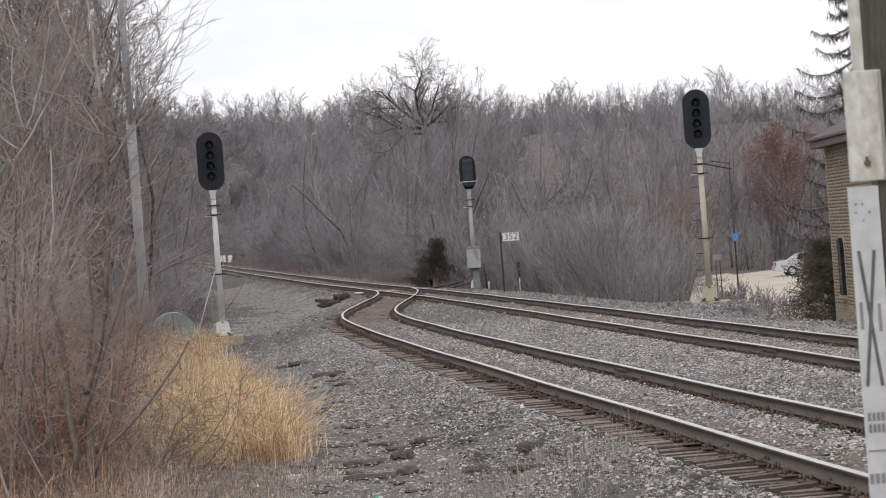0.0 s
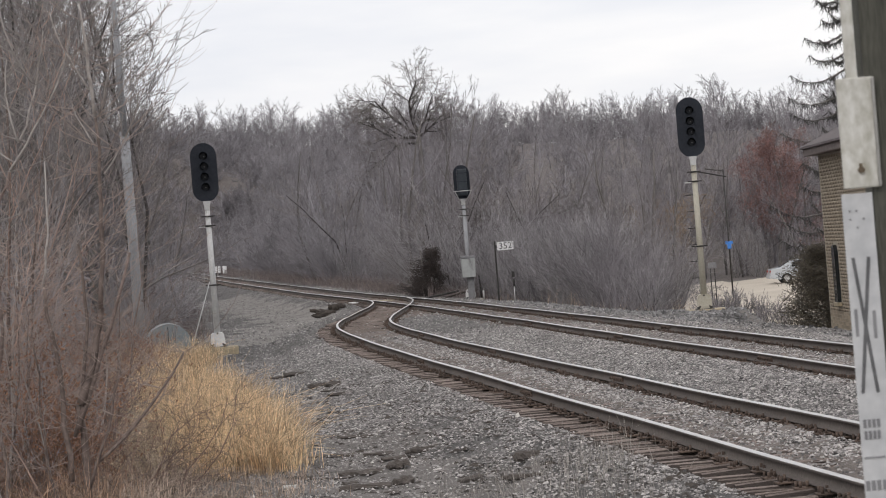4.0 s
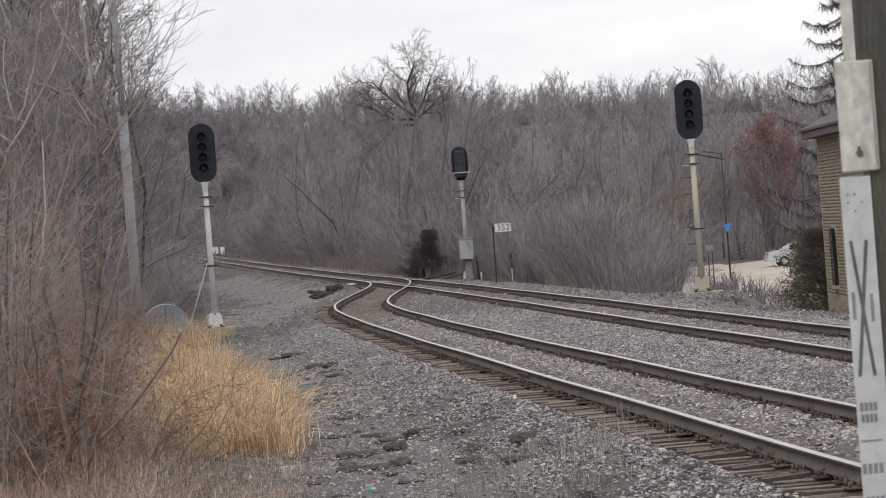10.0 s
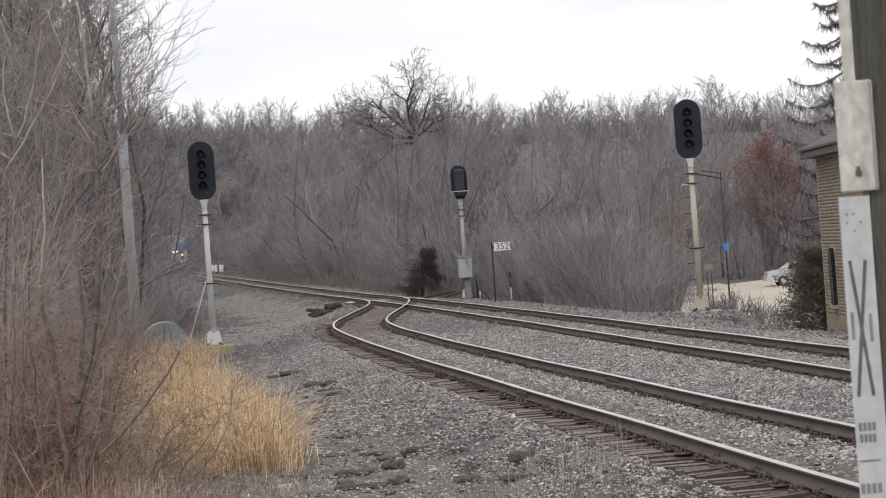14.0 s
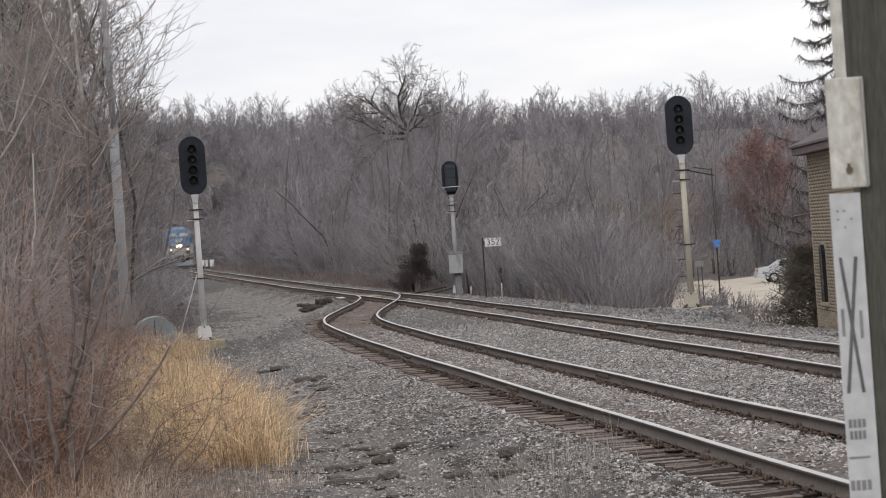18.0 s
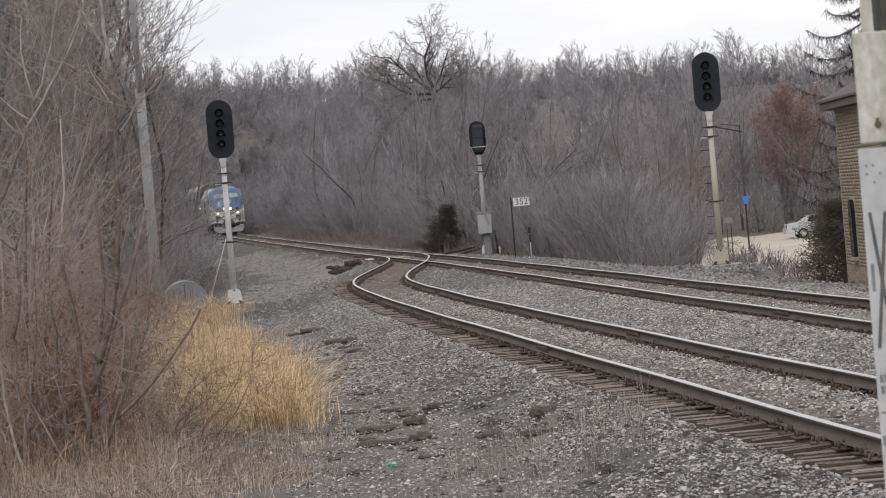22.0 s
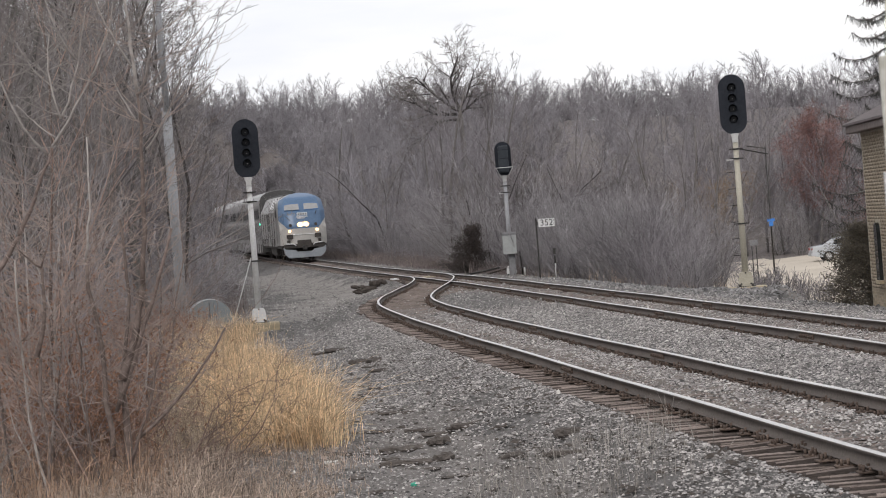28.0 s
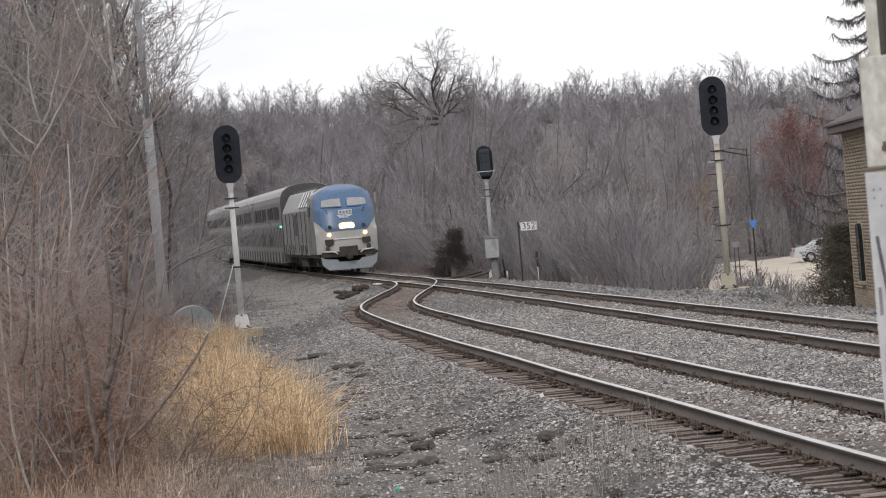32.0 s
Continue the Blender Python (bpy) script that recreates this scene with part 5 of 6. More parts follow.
mark = thing("marker_post", pose(2.61, 90, -0.12, 0, 1, 0), "short white marker post with black top", "post")
part("post", rod((0, 0, -0.1), (0, 0, 0.62), 0.017, n=8), M_GALV, mark)
part("sleeve", rod((0, 0, 0.62), (0, 0, 0.9), 0.03, n=8), M_IRON, mark)
part("reflector", bx(-0.06, 0.04, -0.02, 0.02, 0.95, 1.16, 0.01), M_IRON, mark)

tank = thing("domed_tank", pose(-7.78, 71, -0.8, 0, 0, 8), "grey-green domed steel tank end half hidden in grass", "tank")
bm = prism([(0.66 * math.cos(a), 0.72 + 0.66 * math.sin(a)) for a in [2 * math.pi * i / 28 for i in range(28)]], -0.05, 1.9)
part("shell", bm, M_TANK, tank)
bm = bmesh.new()
for i in range(15):
    a0, a1 = math.pi * (0.22 + 0.5 * i / 15), math.pi * (0.22 + 0.5 * (i + 1) / 15)
    bm.faces.new([bm.verts.new((r * math.cos(a), y, 0.72 + r * math.sin(a))) for a, y, r in ((a0, -0.06, 0.672), (a1, -0.06, 0.672), (a1, 0.55, 0.672), (a0, 0.55, 0.672))])
part("cap", bm, M_TANK_TOP, tank, "whitish weathered top")
part("seam", bx(-0.02, 0.0, -0.062, -0.05, 0.3, 1.3), M_IRON, tank)

stay = thing("leaning_stake", pose(-7.05, 68.5, -0.5), "thin pale leaning stake beside the signal", "stake")
part("stake", rod((0, 0, 0), (0.76, 0.2, 2.2), 0.018, 0.014, 8), M_GALV, stay)

for bx_, w, z0, z1 in ((-22.62, 0.26, 1.18, 1.84), (-22.27, 0.26, 1.14, 1.84), (-21.72, 0.42, 1.05, 1.80)):
    b = thing("equipment_box", pose(bx_, 255, 0), "small white trackside equipment box by the main track", "equipment box", "trackside boxes")
    part("case", bx(-w / 2, w / 2, -0.2, 0.2, z0, z1, 0.03), M_WHITE, b)
    part("stand", bx(-0.06, 0.06, -0.06, 0.06, 0.6, z0 + 0.01), M_IRON, b)


# ---- turnout details ----
frog = thing("turnout_plate", pose(-2.55, 104, float(rise(104)) - 0.03, 0, 0, 8), "pale steel plate between the rails at the turnout", "plate")
part("plate", bx(-0.5, 0.5, -1.3, 1.3, 0.0, 0.06, 0.01), M_CONCRETE, frog)
part("white_cover", bx(-1.25, -0.62, -1.0, 0.6, 0.0, 0.08, 0.01), M_WHITE, frog)
rods = thing("switch_rods", pose(0, 0, 0), "old timbers and rods beside the turnout", "switch rod")
part("rod", rod((-0.6, 100.5, 0.12), (0.7, 100.3, 0.3), 0.04, n=8), M_IRON, rods)
part("rod", rod((0.1, 100.6, 0.05), (1.0, 100.2, 0.25), 0.03, n=8), M_ROT, rods)


def chunk(name, m, lx, ly, lz, mat, label, category, seed):
    """A broken, uneven block."""
    rng = random.Random(seed)
    bm = bmesh.new()
    rings = []
    n = 7
    for i in range(n):
        x = -lx / 2 + lx * i / (n - 1)
        k = 0.8 + 0.1 * math.sin(math.pi * i / (n - 1)) + rng.uniform(-0.35, 0.25)
        rings.append([bm.verts.new((x + rng.uniform(-0.04, 0.04) * lx, ly / 2 * k * math.cos(a) + rng.uniform(-0.08, 0.08) * ly, lz * (0.45 + 0.5 * k * math.sin(a)) + rng.uniform(-0.06, 0.06) * lz))
                      for a in [2 * math.pi * (j + rng.uniform(-0.35, 0.35)) / 8 + 0.3 for j in range(8)]])
    for a, b in zip(rings, rings[1:]):
        for k in range(8):
            bm.faces.new((a[k], a[(k + 1) % 8], b[(k + 1) % 8], b[k]))
    bm.faces.new(rings[0][::-1])
    bm.faces.new(rings[-1])
    bmesh.ops.recalc_face_normals(bm, faces=bm.faces)
    ob = part(name, bm, mat, None)
    ob.matrix_basis = m
    return tagged(ob, label, category)


def on_land(x, y, rz=0, dz=0.0, rx=0, ry=0):
    return pose(x, y, float(land(x, y)) + dz, rx, ry, rz)


heap_rng = random.Random(19)
for i in range(11):
    lx, ly = -4.4 + heap_rng.gauss(0, 0.34), 98.2 + heap_rng.gauss(0, 0.7)
    tagged(chunk("rotten_log", on_land(lx, ly, heap_rng.uniform(-60, 60), heap_rng.uniform(-0.03, 0.1), heap_rng.uniform(-20, 20), heap_rng.uniform(-14, 14)), heap_rng.uniform(0.35, 0.95), heap_rng.uniform(0.12, 0.24), heap_rng.uniform(0.14, 0.3),
                 M_ROT, "rotten dark splintered log heaped beside the siding", "log", 40 + i), group="rotten logs")
frag_rng = random.Random(77)
frags = [(-0.98, 26.8, 4, 0.55, 0.12, 0.09), (-0.58, 26.9, 40, 0.2, 0.16, 0.12), (-0.66, 30.0, 12, 0.42, 0.12, 0.06), (-1.5, 31.5, 2, 0.6, 0.1, 0.05), (-0.35, 25.2, 20, 0.45, 0.06, 0.04), (0.75, 26.0, 35, 0.3, 0.14, 0.12), (-1.08, 28.5, 8, 0.5, 0.16, 0.09), (-0.67, 28.8, 38, 0.26, 0.18, 0.14), (-0.83, 30.9, 6, 0.55, 0.1, 0.06), (-1.36, 34.2, -6, 0.6, 0.12, 0.06),
         (-1.84, 38.3, 25, 0.4, 0.14, 0.07), (-1.93, 37.5, 12, 0.45, 0.09, 0.05), (-2.41, 46.2, 0, 0.35, 0.2, 0.12), (-2.09, 45.2, 30, 0.3, 0.16, 0.12), (-3.12, 51.7, 10, 0.5, 0.2, 0.11), (-3.46, 52.0, -10, 0.45, 0.16, 0.1), (-0.4, 30.0, 15, 0.35, 0.12, 0.07)]
for _ in range(34):
    fy = frag_rng.uniform(24, 48)
    fx = -2.0 - (fy - 29.5) * 0.14 + frag_rng.random() ** 1.3 * 2.1
    frags.append((fx, fy, frag_rng.uniform(-35, 45), frag_rng.uniform(0.15, 0.5), frag_rng.uniform(0.05, 0.13), frag_rng.uniform(0.03, 0.085)))
for i, (x, y, a, l, w, h) in enumerate(frags):
    tagged(chunk("tie_fragment", on_land(x, y, a, -0.01), l, w, h, M_SCRAP, "splintered piece of old rotten tie on the stones", "wood scrap", 60 + i), group="tie fragments")
chunk("white_stone", on_land(-1.83, 27.6, 10, -0.01), 0.15, 0.11, 0.07, M_STONE_PALE, "whitish stone at the foot of the dry grass", "stone", 81)
chunk("green_scrap", on_land(-0.83, 24.6, 10, 0.0), 0.075, 0.05, 0.045, M_GREENLIT, "small crumpled scrap of green plastic", "litter", 82)


# ---- conifers ----
def needles(bm_segs, rng, a, b, n, size, drop):
    for _ in range(n):
        p = a.lerp(b, rng.random()) + Vector((rng.gauss(0, 1), rng.gauss(0, 1), rng.gauss(0, 1))) * size * 0.9
        d = Vector((rng.gauss(0, 1), rng.gauss(0, 1), rng.gauss(0, 0.6) - drop)).normalized() * size * rng.uniform(0.5, 1.2)
        bm_segs.append((*p, *(p + d), size * 0.10, size * 0.03))


def conifer_bush(name, m, height, half, mat, label, seed, rounded=False, lean=0.0):
    rng = random.Random(seed)
    ob = thing(name, m, label, "shrub")
    part("trunk", rod((0, 0, -0.1), (0, 0, height * 0.9), 0.05, 0.015, 8), M_BARK, ob)
    segs, wood = [], []
    for i in range(520 if rounded else 300):
        z = height * rng.random() ** (1.0 if rounded else 1.2)
        reach = half * (math.sqrt(max(0, 1 - (z / height) ** 2.6)) if rounded else (1 - z / height) ** 0.6 * 0.9 + 0.12) * rng.uniform(0.6, 1.12)
        a = rng.uniform(0, 6.28)
        reach *= 1.0 if rounded else 0.75 + 0.35 * math.sin(a * 3 + z * 4 + seed)
        p = Vector((lean * z, 0, z * 0.9))
        q = p + Vector((math.cos(a) * reach, math.sin(a) * reach, reach * rng.uniform(0.15, 0.75) - 0.15))
        wood.append((*p, *q, 0.01, 0.004))
        needles(segs, rng, p.lerp(q, 0.5), q, 44, 0.085, -0.3)
    v, t = sticks(wood, 3)
    part("branch", quick_mesh("branch", v, t, M_BARK), None, ob)
    v, t = sticks(segs, 3)
    part("foliage", quick_mesh("foliage", v, t, mat), None, ob)
    return ob


conifer_bush("juniper_bush", on_land(-0.72, 105, 0), 2.2, 1.12, M_NEEDLE_BROWN, "small dark evergreen bush beside the turnout", 31, False, 0.2)
conifer_bush("juniper_bush", pose(8.78, 57.3, -0.92), 2.62, 1.12, M_NEEDLE_BRONZE, "bronzed evergreen bush against the brick station", 32, True)


def build_spruce(m, height, seed):
    rng = random.Random(seed)
    ob = thing("spruce_tree", m, "tall old spruce with drooping dark branches", "tree")
    part("trunk", rod((0, 0, -0.2), (0, 0, height), 0.2, 0.03, 10), M_BARK, ob)
    limb, segs = [], []
    z = 1.6
    while z < height - 0.3:
        turn = rng.uniform(0, 6.28)
        for k in range(5):
            a = turn + 1.257 * k + rng.uniform(-0.3, 0.3)
            reach = (0.3 + 0.27 * (height - z)) * rng.uniform(0.75, 1.08)
            p = Vector((0, 0, z))
            for i in range(6):
                f = (i + 1) / 6
                q = Vector((math.cos(a) * reach * f, math.sin(a) * reach * f, z - reach * (0.62 * f - 0.50 * f * f * f)))
                limb.append((*p, *q, 0.03 * (1.1 - f) + 0.006, 0.03 * (1.0 - f) + 0.005))
                for _ in range(26):
                    s = p.lerp(q, rng.random())
                    segs.append((*s, *(s + Vector((rng.gauss(0, 0.09), rng.gauss(0, 0.09), rng.choice((1, -1, -1, -1)) * rng.uniform(0.03, 0.14) - 0.02 - 0.20 * rng.random() ** 3))), 0.009, 0.004))
                p = q
        z += rng.uniform(0.46, 0.62)
    v, t = sticks(limb, 4)
    tagged(part("limb_tangle", quick_mesh("limb_tangle", v, t, M_BARK), None, ob), kind="stuff")
    v, t = sticks(segs, 3)
    part("foliage", quick_mesh("foliage", v, t, M_NEEDLE), None, ob, "hanging dark needle sprays")


build_spruce(pose(12.85, 75, -1.2), 13.4, 51)
bare = proto("bare_tree", TALL[1], "tall bare tree behind the brick station", "tree", "winter wood")
bare.matrix_basis, bare.scale = pose(18.2, 88, -1.4, 0, 0, 40), (1.15, 1.15, 1.15)


# ---- trees with leaves left ----
def leafy(name, m, height, mat, label, seed, per, size, stems=1):
    thick, thin = grow(random.Random(seed), height=height, radius=0.12, levels=4, kids=(13, 6, 4), spread=(0.55, 1.15), first=0.15, ratio=0.48, minr=0.010, crook=0.16, up=0.25, stems=stems, stem_spread=0.4)
    ob = thing(name, m, label, "tree")
    v, t = sticks(thick, 5)
    part("trunk", quick_mesh("trunk", v, t, M_BARK), None, ob)
    v, t = sticks(thin, 3)
    part("crown", quick_mesh("crown", v, t, M_TWIG), None, ob)
    rng = np.random.default_rng(seed)
    s = np.repeat(np.array(thin), per, 0)
    f = rng.random((len(s), 1))
    p = s[:, :3] * (1 - f) + s[:, 3:6] * f + rng.normal(0, 0.22, (len(s), 3))
    d = rng.normal(0, 1, (len(s), 3))
    d[:, 2] -= 0.6
    d *= (size * rng.uniform(0.6, 1.2, (len(s), 1))) / np.linalg.norm(d, axis=1, keepdims=True)
    w = np.cross(d, rng.normal(0, 1, d.shape)) * 3.0
    v = np.stack([p, p + d * 0.5 + w, p + d, p + d * 0.5 - w], 1).reshape(-1, 3)
    k = (np.arange(len(s)) * 4)[:, None]
    t = np.concatenate([k + np.array([[0, 1, 2]]), k + np.array([[0, 2, 3]])])
    part("leaves", quick_mesh("leaves", v, t, mat), None, ob)
    return ob


oak = leafy("red_oak", on_land(24.0, 178), 8.8, M_LEAF_RED, "oak still holding rusty red leaves behind the gravel lot", 71, 22, 0.036)
oak.scale = (1.12, 1.12, 1.0)
leafy("red_oak", on_land(27.0, 182), 8.5, M_LEAF_RED, "oak still holding rusty red leaves behind the gravel lot", 72, 16, 0.036)
leafy("tan_shrub", on_land(14.0, 160), 6.2, M_LEAF_TAN, "tangled shrub with tan dead leaves", 73, 3, 0.045, 5)


def build_old_tree():
    """The gnarled tree that stands out over the wood."""
    rng = random.Random(305)
    base = pose(-0.75, 185, 3.2)
    ob = thing("old_tree", base, "old gnarled bare tree rising above the wood", "tree")
    trunk = [(0, 0, -6, 0.1, 0, 4.5, 0.22, 0.19), (0.1, 0, 4.5, 0.0, 0, 7.4, 0.19, 0.15)]
    limbs, twigs = [], []

    def limb(p, d, length, r, lev):
        n = 5 if lev < 2 else 3
        q = Vector(p)
        dirn = Vector(d).normalized()
        for i in range(n):
            dirn = (dirn + Vector((rng.gauss(0, 0.2), rng.gauss(0, 0.2), rng.gauss(0, 0.16) + 0.03))).normalized()
            e = q + dirn * length / n
            (limbs if lev < 2 else twigs).append((*q, *e, max(0.012, r * (1 - 0.7 * i / n)), max(0.010, r * (1 - 0.7 * (i + 1) / n))))
            q = e
            if lev < 4:
                for _ in range((2, 2, 1, 1)[lev]):
                    side = dirn.cross(Vector((rng.gauss(0, 1), rng.gauss(0, 1), rng.gauss(0, 1)))).normalized()
                    turn = rng.uniform(0.5, 1.15)
                    limb(q, dirn * math.cos(turn) + side * math.sin(turn), length * rng.uniform(0.38, 0.55), r * (1 - 0.7 * (i + 1) / n) * 0.6, lev + 1)

    for d, length, r, z in (((-1, 0.2, 0.12), 7.4, 0.17, 7.0), ((-0.85, -0.3, 0.5), 6.8, 0.18, 7.2), ((-0.45, 0.1, 0.9), 6.2, 0.18, 7.4), ((0.35, 0.1, 0.8), 4.6, 0.14, 7.2), ((-0.95, 0.1, 0.0), 6.6, 0.14, 6.6), ((0.9, 0.2, 0.25), 4.8, 0.12, 7.0)):
        limb((0, 0, z * 1.0), d, length * 0.66, r * 0.78, 0)
    v, t = sticks(trunk, 9)
    part("trunk", quick_mesh("trunk", v, t, M_BARK, None, True), None, ob)
    v, t = sticks(limbs, 5)
    tagged(part("limb_tangle", quick_mesh("limb_tangle", v, t, M_BARK_DARK, None, True), None, ob), kind="stuff")
    v, t = sticks(twigs, 3)
    tagged(part("crown", quick_mesh("crown", v, t, M_TWIG_DARK), None, ob), kind="stuff")


build_old_tree()


def build_right_brush():
    rng = random.Random(37)
    pool = [proto("pale_brush", m, "dense pale grey many-stemmed bare brush beside the main track", "shrub", "pale brush") for m in BRUSH]
    n = 0
    while n < 95:
        y = rng.uniform(68, 118)
        x = float(main_x(y)) + rng.uniform(4.2 if y > 95 else 5.5, 10.5)
        if x / y > 0.094 or (x / y > 0.08 and rng.random() < 0.5):
            continue
        s = rng.uniform(0.45, 0.75) if x / y > 0.075 else rng.uniform(0.7, 1.1)
        if n < 3:
            pool[n].matrix_basis, pool[n].scale = on_land(x, y, rng.uniform(0, 360)), (s, s, s)
        else:
            stand(pool[n % 3], x, y, rng, s, 4)
        n += 1
    thin = [proto("lot_shrub", plant_meshes(330 + i, M_BARK, M_TWIG, height=1.9, radius=0.013, levels=3, kids=(4, 2), spread=(0.3, 0.7), first=0.25, ratio=0.4, stems=9, stem_spread=0.4, minr=0.007, crook=0.12, up=0.5, seg=4),
                  "sparse bare shrub at the edge of the gravel lot", "shrub", "lot edge shrubs") for i in range(2)]
    n = 0
    while n < 44:
        y = rng.uniform(70, 82)
        x = y * rng.uniform(0.102, 0.137)
        s = rng.uniform(0.35, 0.75)
        if n < 2:
            thin[n].matrix_basis, thin[n].scale = on_land(x, y, rng.uniform(0, 360)), (s, s, s)
        else:
            stand(thin[n % 2], x, y, rng, s, 4)
        n += 1


build_right_brush()


# ---- brick station ----
def build_station():
    st = thing("station_building", pose(8.55, 46, -0.45), "small buff brick station with brown hipped roof", "building")
    w, d, h = 8.0, 9.6, 3.94
    wall_w = part("wall_track_side", bx(0.0, 0.3, 0.31, d, -0.8, h), M_MORTAR, st)
    wall_s = part("wall_front", bx(0.0, w, 0.0, 0.3, -0.8, h), M_MORTAR, st)
    part("wall_back", bx(0.31, w - 0.31, d - 0.3, d, -0.8, h), M_BRICK, st)
    part("wall_far", bx(w - 0.3, w, 0.31, d, -0.8, h), M_BRICK, st)
    e = 0.28
    part("eave", bx(-e, w + e, -e, d + e, h, h + 0.16, 0.02), M_FASCIA, st, "brown painted eave")
    bm = bmesh.new()
    z0, z1 = h + 0.162, h + 2.3
    a = [bm.verts.new(p) for p in ((-e - 0.06, -e - 0.06, z0), (w + e + 0.06, -e - 0.06, z0), (w + e + 0.06, d + e + 0.06, z0), (-e - 0.06, d + e + 0.06, z0))]
    b = [bm.verts.new(p) for p in ((-e - 0.06, -e - 0.06, z0 + 0.05), (w + e + 0.06, -e - 0.06, z0 + 0.05), (w + e + 0.06, d + e + 0.06, z0 + 0.05), (-e - 0.06, d + e + 0.06, z0 + 0.05))]
    r0, r1 = bm.verts.new((w / 2, 4.4, z1)), bm.verts.new((w / 2, d - 4.4, z1))
    for i in range(4):
        bm.faces.new((a[i], a[(i + 1) % 4], b[(i + 1) % 4], b[i]))
    bm.faces.new((b[0], b[1], r0))
    bm.faces.new((b[1], b[2], r1, r0))
    bm.faces.new((b[2], b[3], r1))
    bm.faces.new((b[3], b[0], r0, r1))
    bm.faces.new(a[::-1])
    part("roof", bm, M_SHINGLE, st)
    for x0, y0, x1, y1 in ((0.14, -0.34, 1.0, -0.06), (0.42, 0.16, 1.3, 0.5)):
        k = (z1 - z0 - 0.05) / (4.4 + e)
        part("roof_strip", rod((x0, y0, z0 + 0.07 + k * (y0 + e)), (x1, y1, z0 + 0.07 + k * (y1 + e)), 0.02, n=6), M_WHITE, st, "thin white strip on the roof")
    part("chimney", bx(1.2, 1.55, 6.2, 6.55, h + 0.5, h + 1.25, 0.02), M_FASCIA, st)
    # windows: narrow arched ones on the track side, a lintelled door on the front
    for y in (3.9, 8.1):
        pts = [(-0.2, 0.72), (0.2, 0.72), (0.2, 1.76)] + [(0.2 * math.cos(k), 1.76 + 0.2 * math.sin(k)) for k in (0.4, 0.8, 1.2, 1.57, 1.94, 2.34, 2.74)] + [(-0.2, 1.76)]
        win = part("window", prism(pts, -0.02, 0.06), M_GLASS, st, "dark arched window", pose(-0.02, y, 0, 0, 0, 90))
        part("sill", bx(-0.26, 0.26, -0.03, 0.08, 0.64, 0.715, 0.01), M_CONCRETE, win)
    door = part("door", bx(0.42, 0.92, -0.03, 0.05, -0.2, 2.68, 0.01), M_GLASS, st, "dark narrow opening")
    part("lintel", bx(0.36, 1.0, -0.06, 0.04, 2.68, 2.86, 0.01), M_FASCIA, door)
    part("lamp", rod((0.2, -0.22, 3.45), (0.2, -0.02, 3.45), 0.07, 0.05, 14), M_WHITE, st, "small white wall lamp")
    # brick courses
    bl, bh = 0.215, 0.072
    me = bpy.data.meshes.new("brick")
    bm = bx(0, bl - 0.010, -0.003, 0.02, 0, bh - 0.009)
    bm.to_mesh(me)
    bm.free()
    me.materials.append(M_BRICK)
    rest = []
    rng = random.Random(3)
    rows = int((h + 0.7) / bh)
    count = 0
    for r in range(rows):
        z = -0.7 + r * bh
        y = 0.0
        while y < d - 0.2:
            yy = y + (bl / 2 if r % 2 else 0)
            inwin = any(abs(yy + bl / 2 - wy) < 0.33 and 0.62 < z + 0.05 < 2.03 for wy in (3.9, 8.1))
            if yy + bl <= d and not inwin:
                m = Matrix.Translation((0.0, yy + bl - 0.006, z)) @ pose(0, 0, 0, 0, 0, -90)
                if yy > 5.6 and count < 300:
                    part("brick", me, None, wall_w, at=m)
                    count += 1
                else:
                    rest.append(m)
            y += bl
    rest_s = []
    for r in range(rows):
        z = -0.7 + r * bh
        x = 0.0
        while x < 3.4:
            xx = x + (bl / 2 if r % 2 else 0)
            if not (0.32 < xx + bl / 2 < 1.04 and z < 2.84):
                rest_s.append(Matrix.Translation((xx, 0.0, z)))
            x += bl
    sv = np.array([v.co[:] for v in me.vertices])
    stt = np.array([[p.vertices[0], p.vertices[k], p.vertices[k + 1]] for p in me.polygons for k in (1, 2)])
    for wall, ms in ((wall_w, rest), (wall_s, rest_s)):
        if ms:
            vs = np.concatenate([sv @ np.array(m.to_3x3()).T + np.array(m.translation) for m in ms])
            ts = np.concatenate([stt + i * len(sv) for i in range(len(ms))])
            tagged(part("brickwork", quick_mesh("brickwork", vs, ts, M_BRICK), None, wall), kind="stuff")


build_station()


